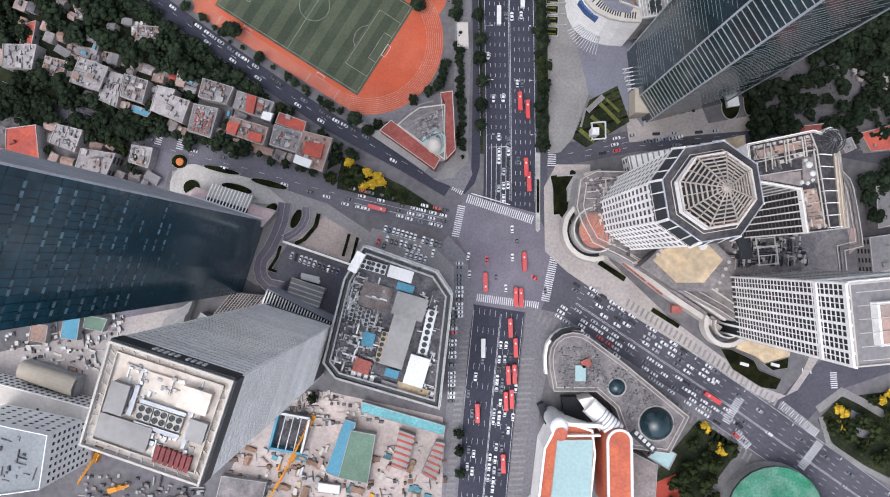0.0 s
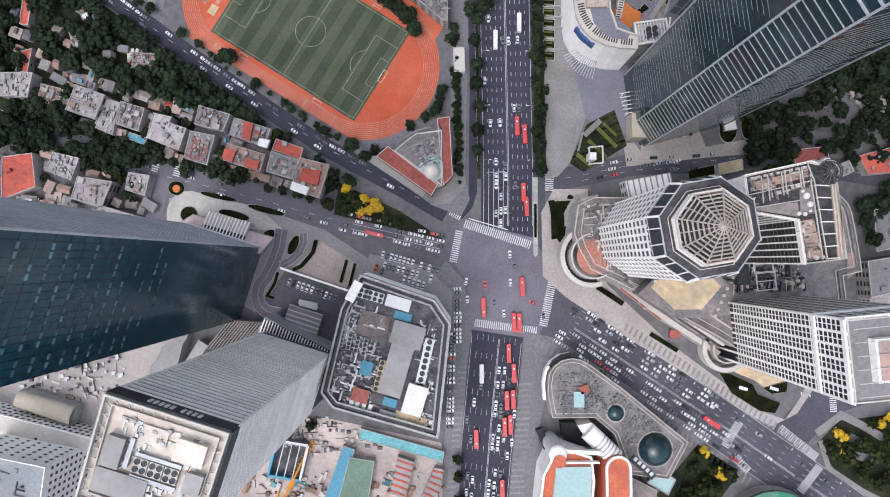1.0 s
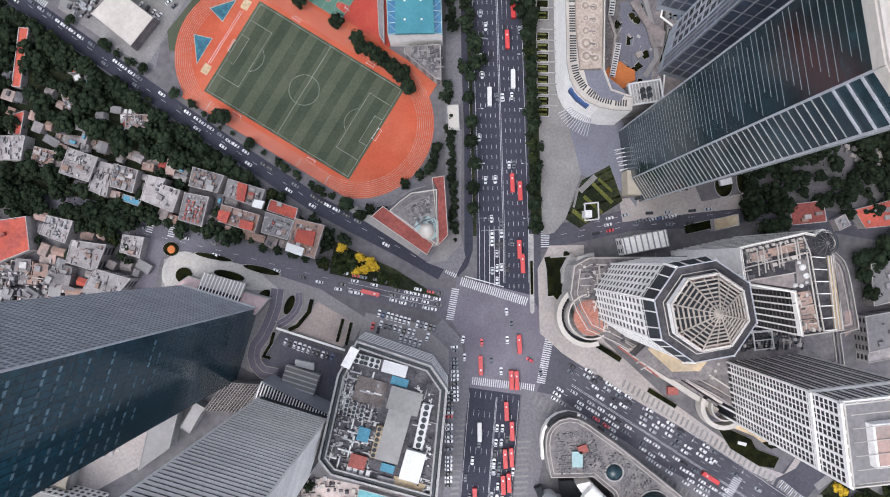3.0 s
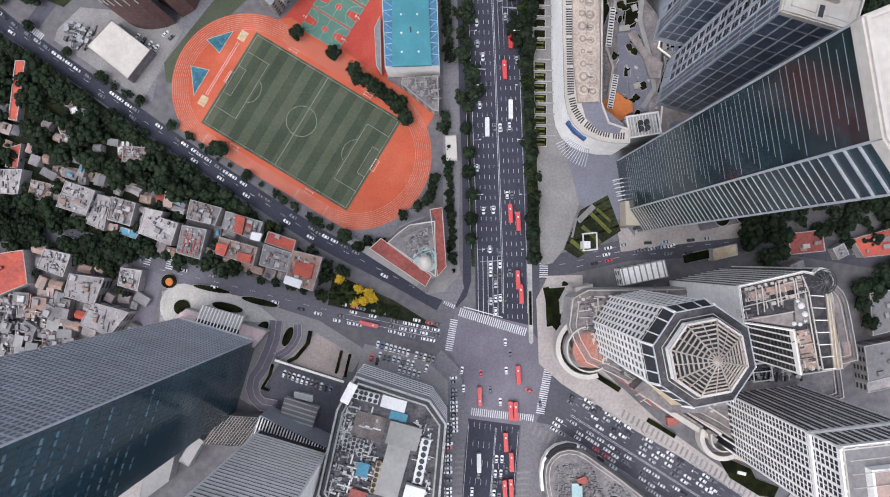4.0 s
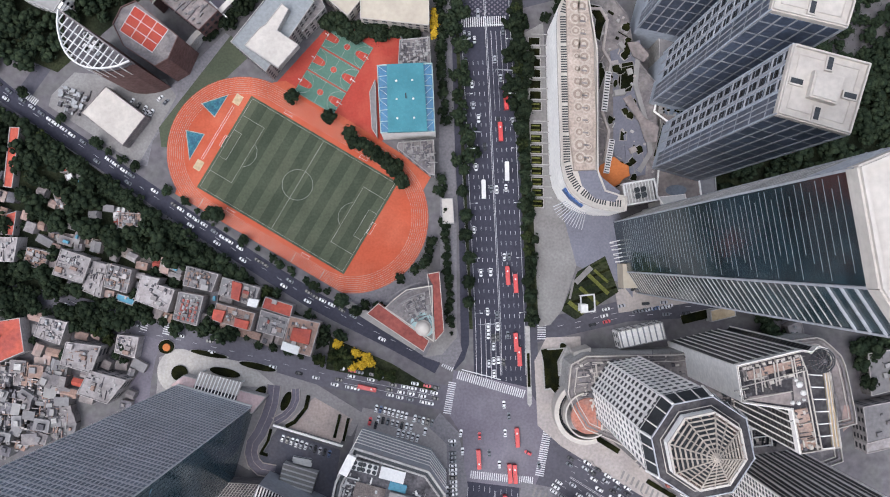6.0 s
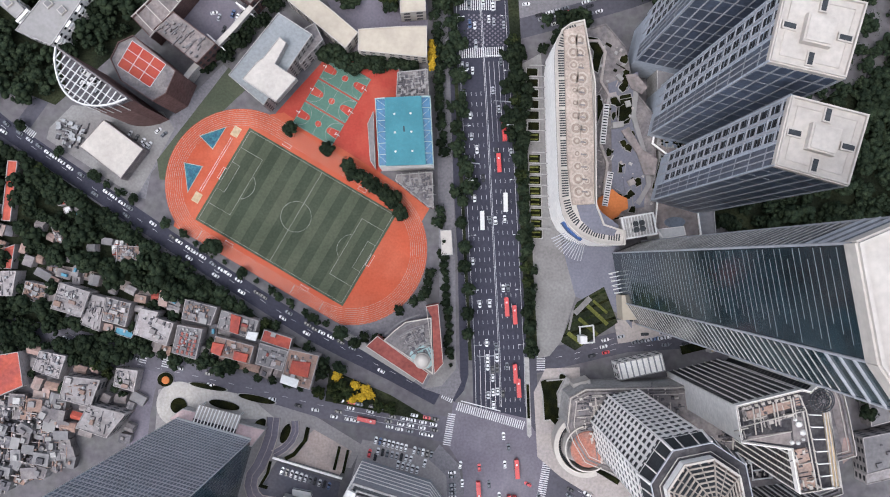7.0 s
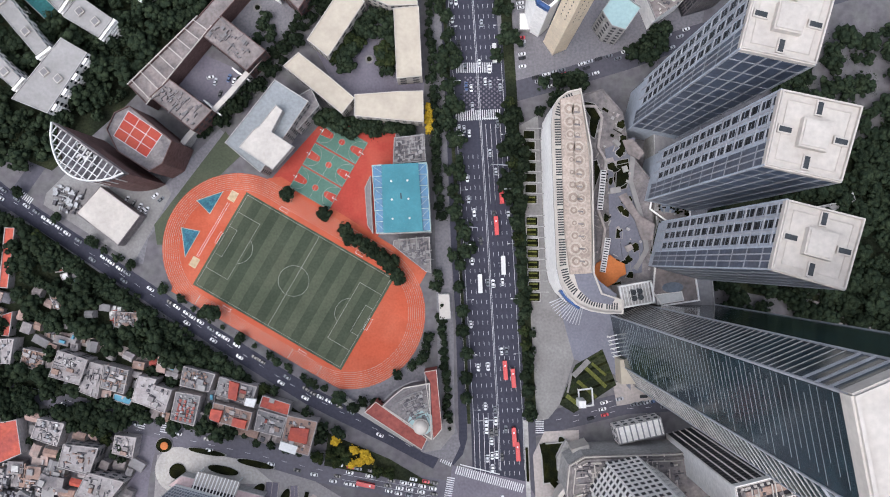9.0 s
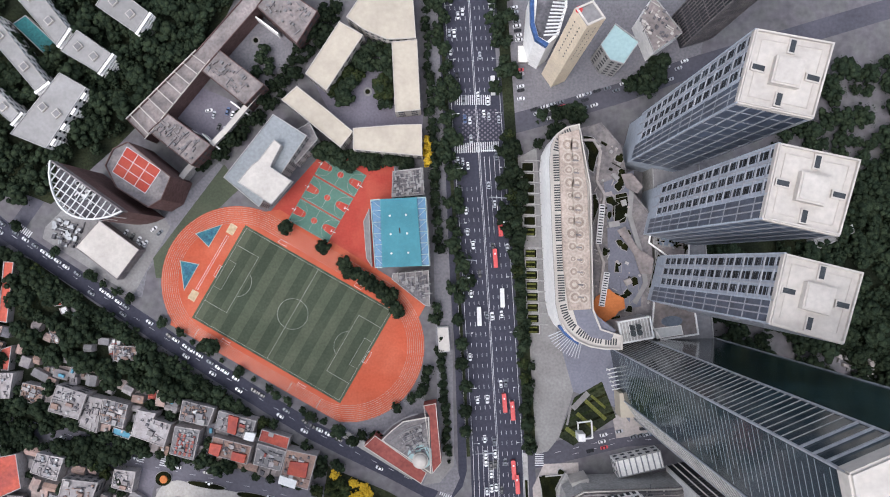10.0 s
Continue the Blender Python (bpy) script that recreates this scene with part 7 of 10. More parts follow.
for k in range(24):
    x, y = lerp(lerp((101.6, 246.5), (117.6, 245.2), random.random()), lerp((102.6, 153.4), (129.8, 154.0), random.random()), random.random())
    ob = thing("planter", "dark planted bed on the mall terrace", "planter", "planters", (x, y, 22))
    pts = [(x + random.uniform(1.2, 3.2) * math.cos(t), y + random.uniform(1.2, 3.2) * math.sin(t)) for t in even(7, 0, 5.4)]
    part("kerb", Shape().prism(pts, 22, 23.1 + 0.02 * k), CONCRETE, ob)
    part("planting", Shape().prism([lerp(p, (x, y), 0.15) for p in pts], 23.1 + 0.02 * k, 23.75 + 0.03 * k), HEDGE, ob)
for k in range(5):
    x, y = lerp(lerp((101.7, 249.7), (119.2, 245.2), random.random()), lerp((101.9, 175.8), (129.8, 154.0), random.random()), random.random())
    at = (x, y, 22)
    lone("terrace_hut", "pale angular roof hut on the mall terrace", "hut", "terrace huts", at, Shape().box(x, y, 22, random.uniform(2.5, 7), random.uniform(2, 4), random.uniform(1, 3.5), random.uniform(-60, 80)), random.choice((PAVING_WARM, CONCRETE, ROOF_PALE, CONCRETE_DARK)))
SQ = quad((107.5, 149.1), (124.3, 151.5), (126.0, 140.2))
chill = thing("cooling_tower", "square white steel frame with four roof fans beside the mall", "cooling tower", "", (*mid(SQ), 0))
part("shaft", Shape().prism(SQ, 0, 38), CONCRETE, chill)
for p, q in zip(SQ, SQ[1:] + SQ[:1]):
    part("frame_bar", Shape().bar(p, q, 41, 42, 0.8), WHITE, chill)
    part("frame_post", Shape().beam((*p, 37), (*p, 42), 0.8), WHITE, chill)
for k in range(1, 10):
    part("louvre", Shape().bar(lerp(SQ[0], SQ[1], k / 10), lerp(SQ[3], SQ[2], k / 10), 41.2, 41.6, 0.3), WHITE, chill)
for u in (0.4, 0.6):
    for v in (0.38, 0.66):
        part("fan", Shape().lathe(*lerp(lerp(SQ[0], SQ[1], u), lerp(SQ[3], SQ[2], u), v), [(1.5, 38), (1.5, 42.2), (1.1, 42.2), (1.0, 41.8)], 16), DARK_METAL, chill)
for pts in ([(130.1, 191.4), (132.4, 200.9), (153.8, 199.5), (153.1, 183.6), (140.3, 183.4)], [(130.1, 144.5), (132.1, 161.4), (155.0, 153.2), (156.6, 138.8), (135.2, 136.4)]):
    g = thing("podium_garden", "brown patterned garden terrace with a pale rim between towers", "terrace", "podium gardens", (*mid(pts), 0))
    part("deck", Shape().prism(pts, 0, 23), ROOF_PINKGREY, g)
    roof_rim(g, pts, 23, WHITE_WALL, 0.8, 1.2)
    x, y = mid(pts)
    part("pool", Shape().prism([(x + 6 * math.cos(t), y + 3 * math.sin(t)) for t in even(18, 0, 5.93)], 23, 23.3), GLASS_BLUE, g, "oval dark pool")
block("white_pavilion", "low pavilion with a white ribbed roof beside the cooling tower", "building", [(131.9, 143.3), (146.6, 144.5), (147.7, 139.3), (132.7, 137.5)], 24, WHITE_WALL, WHITE, 0, 0, 0.4)
block("plinth", "pale stone plinth under the apartment towers", "building", [(135.4, 242.2), (161.4, 247.6), (166.1, 135.0), (134.1, 136.2)], 20, CONCRETE, ROOF_GREY, 0, 0, 0.8)
steps = thing("plaza_stair", "fan of pale steel blades over the plaza entrance", "canopy", "", (*(86.6, 135.5), 0))
for k in range(13):
    a = radians(203 + 4.6 * k)
    x, y = (95.0, 148.7)
    part("blade", Shape().beam((x + 13 * math.cos(a), y + 13 * math.sin(a), 14), (x + 23 * math.cos(a), y + 23 * math.sin(a), 11), 0.4), PANEL_GREY, steps)
# planted light wells along the mall's foot
for k in range(16):
    c = lerp((66.8, 242.9), (66.5, 139.7), (k + 0.5) / 16)
    if k in (7,):
        continue
    ob = thing("planted_bed", "dark rectangular planted bed with a pale kerb before the mall", "planter", "mall beds", (*c, 0.15))
    part("kerb", Shape().box(*c, 0.1, 7.4, 5.6, 0.35, -3), CONCRETE, ob)
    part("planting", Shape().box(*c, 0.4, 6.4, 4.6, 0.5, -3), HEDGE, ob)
    if k > 5:
        for dy in (-1.5, 1.2):
            part("clipped_strip", Shape().box(c[0] - 0.4, c[1] + dy, 0.85, 5.2, 0.9, 0.25, -3), LIME, ob, "yellow-green clipped strip")
    part("crossbar", Shape().box(c[0] + 3, c[1] + 3, 4.5, 10, 0.45, 0.45, -3), CONCRETE, ob)
    part("post", Shape().box(c[0] + 7.6, c[1] + 3, 0.1, 0.5, 0.5, 4.6), CONCRETE, ob)
gq = [(89.3, 101.8), (105.8, 110.6), (113.3, 89.1), (87.4, 73.3), (79.2, 78.6)]
garden = thing("corner_garden", "triangular lawn garden with hedges and a pale pavilion", "garden", "", (*mid(gq), 0.2))
part("lawn", Shape().prism(gq, 0.1, 0.45), GRASS, garden)
for k in range(4):
    part("path", Shape().bar(lerp(gq[0], gq[4], k / 4 + 0.1), lerp(gq[1], gq[2], k / 4 + 0.1), 0.45, 0.52, 1.4), HEDGE if k % 2 else LEAF_FRESH, garden)
pav = thing("garden_pavilion", "small open pavilion with a pale frame roof in the garden", "pavilion", "", (*(95.2, 82.4), 0.4))
vq = quad((90.0, 87.5), (98.0, 88.2), (98.3, 78.3))
for p, q in zip(vq, vq[1:] + vq[:1]):
    part("beam", Shape().bar(p, q, 3.6, 4.2, 0.8), WHITE, pav)
    part("post", Shape().beam((*p, 0.4), (*p, 3.8), 0.4), WHITE, pav)
part("roof", Shape().box(*(90.4, 80.9), 3.6, 4, 4.2, 10), WHITE, pav)

# ---- north edge ----
CT = [(77.5, 295.0), (82.5, 287.0), (90.5, 290.2), (85.5, 298.2)]
cream_tower = thing("cream_tower", "tall narrow cream tower with ribbed sides and a grey roof", "skyscraper", "", (*mid(CT), 0))
CT = ccw(CT)
CREAM_WALL = mat("cream_wall_tiles", (0.66, 0.56, 0.43), 0.7, var=((0.05, 0.1), (0.5, 0.1)))
part("shaft", Shape().prism(CT, 0, 112), CREAM_WALL, cream_tower)
for p, q in zip(CT, CT[1:] + CT[:1]):
    piers(cream_tower, p, q, even(9), 0, 112, 0.5, 0.2, CREAM_WALL)
    windows(cream_tower, p, q, [56 + 5 * k for k in range(10)], (0.3, 0.7), 1.3, 1.6)
part("roof", Shape().prism(inset(CT, 0.5), 111, 112.3), ROOF_GREY, cream_tower)
roof_rim(cream_tower, CT, 112, CREAM_LIGHT, 0.8, 1.4)
part("emblem", Shape().lathe(*lerp(CT[0], mid(CT), 0.25), [(1.6, 112.3), (1.6, 112.8)], 14), BUS_RED, cream_tower)
CURVE = [(66.5, 309.9), (68.3, 302.0), (74.1, 298.1), (80.4, 303.3), (85.5, 318.2), (86.1, 333.4), (69.5, 334.0)]
curved = thing("curved_block", "white building with blue-edged curve and rows of white fins", "building", "", (*mid(CURVE), 0))
part("wall", Shape().prism(CURVE, 0, 49), WHITE_WALL, curved)
part("blue_rim", Shape().path([(66.8, 327.7), (66.4, 309.6), (68.4, 301.3), (74.0, 297.5)], 47, 51, 2.0), SIGN_BLUE, curved, "blue glass edge band")
for k in range(16):
    part("fin", Shape().bar(lerp((72.2, 303.0), (81.5, 332.0), k / 15), lerp((80.4, 303.3), (87.5, 330.3), k / 15), 49, 50.2, 0.8), WHITE, curved)
part("roof", Shape().prism(inset(CURVE, 1.5), 48.6, 49.3), ROOF_DARK, curved)
block("rounded_block", "grey block with a pale aqua roof", "building", [(106.6, 302.9), (115.6, 314.7), (128.7, 304.0), (119.4, 291.6), (111.6, 294.2)], 28, CONCRETE, AQUA, 6, 7, 1.4)
block("east_block", "low building with a brown roof at the northern side street", "building", [(132.2, 320.3), (140.9, 333.2), (156.4, 311.2), (139.5, 300.3)], 18, WHITE_WALL, ROOF_PINKGREY, 0, 0, 1.0)
junk("small machines and huts on the brown roof", [(132.2, 320.3), (140.9, 333.2), (156.4, 311.2), (139.5, 300.3)], 18, 22, 51, 1.0, (ROOF_DARK, CREAM_LIGHT))
nt = block("dark_tower", "tall dark tower with close grey upright fins", "skyscraper", [(160.7, 307.2), (178.6, 312.0), (173.2, 330.0), (155.4, 325.2)], 120, GLASS_DARK, ROOF_DARK, 0, 0, 1.0, rim_mat=PANEL_GREY)
for p, q in zip(ccw([(160.7, 307.2), (178.6, 312.0), (173.2, 330.0), (155.4, 325.2)]), ccw([(160.7, 307.2), (178.6, 312.0), (173.2, 330.0), (155.4, 325.2)])[1:] + ccw([(160.7, 307.2), (178.6, 312.0), (173.2, 330.0), (155.4, 325.2)])[:1]):
    piers(nt, p, q, even(12), 4, 120, 0.5, 0.4, CONCRETE_DARK)
    bands(nt, p, q, [10 + 10 * k for k in range(11)], 0.6, 0.2, CONCRETE_DARK)
pavement("north_parking", [(49.5, 334.0), (76.9, 319.3), (92.5, 284.5), (59.9, 275.5), (50.6, 299.7)], PAVING, "grey paved parking court", 0.12)
block("car_canopy", "white ladder-like canopy over a car park gate", "canopy", quad((63.3, 311.7), (75.4, 311.3), (75.0, 301.1)), 4, CONCRETE, WHITE_WALL, 0, 0, 0.3)
block("guard_house", "small white guard house with a red sign in the park", "building", [(230.8, 190.1), (247.5, 192.8), (253.7, 198.2), (255.1, 193.2), (233.2, 184.0)], 8, WHITE_WALL, ROOF_PALE, 2, 6)

# ---- east edge ----
for label, pts, h, roof in (("low house with a brown-pink roof beside the side street", [(209.2, 85.9), (229.2, 88.1), (231.0, 75.4), (210.4, 73.5)], 7, FAN_RED),
                            ("low house with a red sheet roof among trees", [(246.7, 82.3), (271.7, 88.9), (274.8, 73.2), (253.2, 71.3)], 7, ROOF_RED),
                            ("small grey house behind the wing", [(235.6, 76.8), (242.3, 80.1), (245.5, 73.4), (238.8, 70.1)], 6, ROOF_PALE),
                            ("grey flat-roofed house east of the podium", [(249.5, 17.8), (274.1, 21.0), (275.4, -1.9), (250.8, -6.7)], 12, ROOF_PALE),
                            ("long grey house east of the podium", [(254.4, 50.6), (275.9, 53.8), (277.2, 30.7), (255.7, 25.9)], 10, ROOF_GREY),
                            ("pale house beside the eastern trees", [(208.9, 67.3), (216.9, 70.5), (219.2, 59.2), (211.2, 56.7)], 9, ROOF_PALE),
                            ("grey house with plant on its roof", [(248.2, 20.6), (274.4, 25.0), (275.4, 5.5), (250.2, -0.5)], 14, ROOF_GREY)):
    house(label, pts, h, roof, 300 + int(pts[0][1]), 5)

# ---- south: round store, terracotta building, domes ----
RS_PTS = [(66.4, -69.1), (64.0, -56.0), (63.7, -49.8), (64.6, -44.2), (67.2, -39.8), (71.5, -36.6), (77.2, -35.3), (82.6, -36.2), (87.5, -38.9), (106.3, -52.5), (143.6, -82.7), (132.4, -103.7), (109.8, -100.8), (101.6, -78.4), (90.3, -68.8)]
rst = block("round_store", "low store with a rounded white corner and a cluttered dark roof", "building", RS_PTS, 18, CONCRETE, CONCRETE_DARK, 0, 0, 1.0, rim_mat=CREAM_LIGHT)
roof_rim(rst, inset(RS_PTS, 2.0), 18, CREAM_LIGHT, 0.4, 0.7)
part("corner_band", Shape().path([(62.6, -60.0), (62.0, -50.0), (63.2, -43.4), (66.0, -38.6), (70.8, -35.0), (77.2, -33.6), (84.0, -35.0)], 8, 14, 1.4), WHITE_WALL, rst, "white curved band round the corner")
part("corner_glass", Shape().path([(65.2, -40.6), (67.6, -37.2), (71.6, -34.6), (77.2, -33.2), (82.0, -34.0)], 14.2, 17.2, 1.6), GLASS_DARK, rst, "dark curved corner glazing")
roof_house("plant_room", "aqua flat plant room on the round store", 0.5, 0.5, 5.5, 8.5, 2.5, AQUA, 18, [(77.1, -51.1), (85.2, -51.0), (85.2, -65.5), (77.2, -65.6)], 0)
roof_house("roof_hut", "dull red roof hut on the round store", 0.5, 0.5, 5, 4, 2.5, BRICK_RED, 18, [(80.3, -50.1), (88.4, -50.0), (88.4, -55.2), (80.3, -55.2)], 20)
for (x, y), r in (((124.6, -86.6), 9.6), ((102.3, -66.3), 4.8)):
    ob = thing("glass_dome", "large dark blue glass dome standing on the store roof", "dome", "domes", (x, y, 18))
    part("shell", Shape().lathe(x, y, [(r * math.cos(t), 18 + r * 0.85 * math.sin(t)) for t in even(12, 0, 1.52)], 40), GLASS_SMOKE, ob, "", True)
    part("base_ring", Shape().path([(x + (r + 0.3) * math.cos(t), y + (r + 0.3) * math.sin(t)) for t in even(33, 0, math.tau)[:-1]], 18, 18.9, 0.8, True), CONCRETE, ob)
TB = [(59.5, -98.7), (67.9, -82.3), (86.8, -88.4), (88.4, -101.5), (85.5, -132.8), (60, -150), (40, -150), (55.7, -133.2)]
tb = thing("terracotta_building", "white curved building with terracotta strips and an aqua roof", "building", "", (*mid(TB), 0))
part("wall", Shape().prism(TB, 0, 28, top=False), WHITE_WALL, tb)
part("roof", Shape().prism(TB, 27, 28), TERRACOTTA, tb)
part("aqua_roof", Shape().prism([(66.9, -93.7), (86.6, -93.5), (85.3, -132.5), (62.7, -132.8)], 28, 30), AQUA, tb, "pale aqua roof deck")
roof_rim(tb, TB, 28, WHITE_WALL, 1.2, 1.6)
roof_rim(tb, [(66.9, -93.7), (86.6, -93.5), (85.3, -132.5), (62.7, -132.8)], 30, CREAM_LIGHT, 0.4, 0.5)
part("front_rail", Shape().bar((67.6, -91.2), (90.5, -91.0), 28, 31.4, 1.0), WHITE_WALL, tb)
part("front_rail", Shape().bar((72.4, -85.2), (91.9, -86.2), 26, 30.0, 2.0), WHITE_WALL, tb)
part("white_tower", Shape().lathe(*(67.4, -86.0), [(5, 0), (5, 33), (4, 34)], 24), WHITE, tb)
part("terracotta_cap", Shape().lathe(*(68.1, -89.6), [(3.6, 33), (3.6, 34.8)], 20), TERRACOTTA, tb)
wc = (100.6, -93.8)
wr = math.dist(wc, (107.8, -93.7))
wingpts = [(94.2, -131.7)] + [(wc[0] + wr * math.cos(radians(t)), wc[1] + wr * math.sin(radians(t))) for t in range(180, -1, -15)] + [(108.6, -131.6)]
part("wing", Shape().prism(wingpts, 0, 32), TERRACOTTA, tb, "terracotta roofed wing with a white rim")
roof_rim(tb, wingpts, 32, WHITE, 1.4, 1.4)
def barrel(p, q, r, z0, z1, n=10):
    """A half-round vault that climbs from p to q."""
    s = Shape()
    d = Vector((q[0] - p[0], q[1] - p[1])).normalized()
    for c, z in ((p, z0), (q, z1)):
        s.v += [(c[0] - d.y * r * math.cos(math.pi * i / n), c[1] + d.x * r * math.cos(math.pi * i / n), z + r * math.sin(math.pi * i / n)) for i in range(n + 1)]
    s.f = [(i, i + 1, n + 2 + i, n + 1 + i) for i in range(n)] + [tuple(range(n + 1)), tuple(range(2 * n + 1, n, -1))]
    return s


part("vault", barrel((86.5, -76.6), (100.6, -89.7), 5.2, 17, 26), WHITE_WALL, tb, "white half-round vault")
for k in range(6):
    a, b = lerp((86.5, -76.6), (100.6, -89.7), 0.38 + 0.1 * k), lerp((86.5, -76.6), (100.6, -89.7), 0.41 + 0.1 * k)
    part("vault_rib", barrel(a, b, 5.5, 17 + 9 * (0.38 + 0.1 * k), 17 + 9 * (0.41 + 0.1 * k)), PANEL_GREY, tb)
part("dark_ramp", Shape().bar((60.4, -78.8), (67.2, -94.6), 0, 6, 4), GLASS_DARK, tb)
part("glass_shell", Shape().prism([(81.2, -74.3), (89.3, -72.6), (102.4, -87.1), (94.3, -93.6)], 0, 15), WHITE_WALL, tb)
# Dark block added as the shade of the gap beside the round store.
part("dark_gap", Shape().prism([(72.7, -74.3), (89.3, -74.1), (92.7, -88.9), (74.4, -85.8)], 0, 8), GLASS_DARK, tb)
sign = thing("roof_sign", "row of white sign bars on a dark frame beside the dome", "sign", "", (*(118.2, -96.6), 18))
for k in range(5):
    part("sign_bar", Shape().box(*lerp((113.4, -92.1), (122.4, -100.4), k / 4), 19, 1.8, 2.2, 0.6, -42), WHITE, sign)
part("sign_frame", Shape().bar((111.1, -91.5), (124.0, -102.6), 18, 19, 4), DARK_METAL, sign)
block("blue_pavilion", "low pavilion with a pale blue roof beside the dome", "building", [(121.4, -107.3), (129.6, -100.7), (138.5, -105.5), (133.9, -114.7)], 12, CONCRETE, AQUA, 2, 6)
block("red_annex", "low annex with a dull red roof behind the store", "building", [(111.6, -104.2), (128.0, -112.2), (126.5, -138.2), (114.4, -138.4)], 10, CONCRETE, ROOF_PINKGREY, 2, 6)
gc = (196.3, -140.8)
gr = math.dist(gc, (196.3, -112.0))
gh = [(gc[0] + gr * math.cos(radians(t)), gc[1] + gr * math.sin(radians(t))) for t in range(0, 360, 15)]
block("green_hall", "sports hall with a worn green roof and dark rim", "building", gh, 10, CONCRETE, mat("green_court_roof", (0.035, 0.17, 0.1), 0.7, tint=(0.1, 0.22, 0.16), tint_scale=0.15), 2, 6, 1.5, rim_mat=DARK_METAL)
pavement("small_court", [(128.3, -142.3), (129.9, -125.6), (141.6, -120.4), (150.1, -128.7), (145.1, -142.2)], RED_COURT, "small red sports court with a green middle", 0.3)

# ---- south-west: building site and old hall ----
WB = [(-245.0, -79.1), (-201.5, -87.7), (-205.1, -116.0), (-244.1, -121.7)]
wb = block("white_office", "white office block with square punched windows and a grey sunken roof", "building", WB, 55, WHITE_WALL, ROOF_BLUEGREY, 0, 0, 1.6)
for p, q in zip(ccw(WB), ccw(WB)[1:] + ccw(WB)[:1]):
    windows(wb, p, q, [8 + 5 * k for k in range(9)], even(7, 0.08, 0.92), 1.7, 2.0)
block("white_annex", "broad low white roof with skylight dots", "building", [(-268.8, -62.7), (-193.2, -81.9), (-197.0, -89.3), (-268.3, -85.2)], 20, WHITE_WALL, CREAM_LIGHT, 4, 8, 0.8)
for i in range(3):
    for j in range(5):
        c = lerp(lerp((-238.5, -86.3), (-227.3, -82.0), j / 4), lerp((-234.5, -91.7), (-223.0, -87.1), j / 4), i / 2)
        at = (*c, 20)
        lone("skylight", "small dark square skylight on the white roof", "skylight", "skylights", at, Shape().box(*c, 20, 1.2, 1.2, 0.4, -15), GLASS_DARK)
oh = [(-241.7, -55.8), (-209.6, -65.6), (-212.6, -76.8), (-244.8, -66.0)]
hallb = thing("old_hall", "old hall with a curved peach-coloured roof", "hall", "", (*mid(oh), 0))
part("wall", Shape().prism(oh, 0, 10), CONCRETE, hallb)
for k in range(10):
    a0, a1 = math.pi * k / 10, math.pi * (k + 1) / 10
    s = Shape()
    w = [lerp(oh[0], oh[3], 0.5 - 0.5 * math.cos(t)) for t in (a0, a1)] + [lerp(oh[1], oh[2], 0.5 - 0.5 * math.cos(t)) for t in (a1, a0)]
    z0, z1 = 10 + 4.5 * math.sin(a0), 10 + 4.5 * math.sin(a1)
    s.v = [(*w[0], z0), (*w[1], z1), (*w[2], z1), (*w[3], z0)]
    s.f = [(0, 1, 2, 3)]
    part("roof_panel", s, CREAM, hallb, "peach sheet roof panel")
for label, pts, h, m in (("site hut with a blue sheet roof", [(-54.5, -88.6), (-47.5, -90.9), (-57.8, -123.2), (-65.8, -119.9)], 6, ROOF_BLUE), ("site hall with a dull green roof", [(-50.6, -95.0), (-36.0, -97.5), (-40.3, -126.0), (-57.9, -122.9)], 7, ROOF_GREEN),
                         ("striped red and white site dormitory", [(-22.4, -94.7), (-12.7, -97.9), (-18.4, -119.1), (-27.1, -115.9)], 7, ROOF_PALE), ("striped red and white site dormitory", [(-0.7, -101.1), (4.6, -102.3), (-0.4, -124.9), (-9.1, -120.3)], 7, ROOF_PALE),
                         ("long site hoarding shed with a teal roof", [(-44.4, -78.7), (4.9, -92.2), (3.9, -98.2), (-45.7, -84.7)], 5, mat("teal_hoarding_roof", (0.14, 0.33, 0.35), 0.7)),
                         ("low brown site store", [(-126.8, -122.9), (-100.0, -126.6), (-103.1, -139.9), (-129.9, -136.9)], 5, CONCRETE_DARK), ("small white site cabin on soil", [(-70.1, -126.5), (-56.7, -128.1), (-57.3, -133.7), (-70.7, -132.5)], 4, WHITE),
                         ("blue-roofed workshop among scrap", [(-221.1, -31.0), (-211.0, -29.6), (-212.8, -44.3), (-222.8, -43.1)], 6, ROOF_BLUE), ("teal-roofed workshop among scrap", [(-208.3, -29.2), (-194.9, -31.4), (-198.1, -39.1), (-209.5, -36.9)], 6, ROOF_GREEN),
                         ("brown-roofed workshop among scrap", [(-240.1, -34.5), (-230.0, -35.8), (-231.5, -46.1), (-241.6, -44.6)], 6, ROOF_BROWN)):
    b = block("site_building", label, "site building", pts, h, CONCRETE, m, 1, 6, 0.3, "site buildings")
    if "striped" in label:
        c = ccw(pts)
        for k in range(6):
            part("roof_stripe", Shape().bar(lerp(c[0], c[3], (k + 0.5) / 6), lerp(c[1], c[2], (k + 0.5) / 6), h, h + 0.3, 1.2), ROOF_RED, b, "red roof stripe")
pit = thing("steel_pit_frame", "open dark steel frame over an excavation", "frame", "", (*(-88.1, -99.4), 0))
pq = [(-93.1, -85.3), (-74.8, -88.4), (-79.5, -108.9), (-98.2, -105.8)]
part("pit_floor", Shape().prism(pq, 0, 1), ROOF_DARK, pit)
for p, q in zip(pq, pq[1:] + pq[:1]):
    part("wall", Shape().bar(p, q, 0, 8, 1.4), STEEL if p[1] > q[1] else ROOF_BLUE, pit)
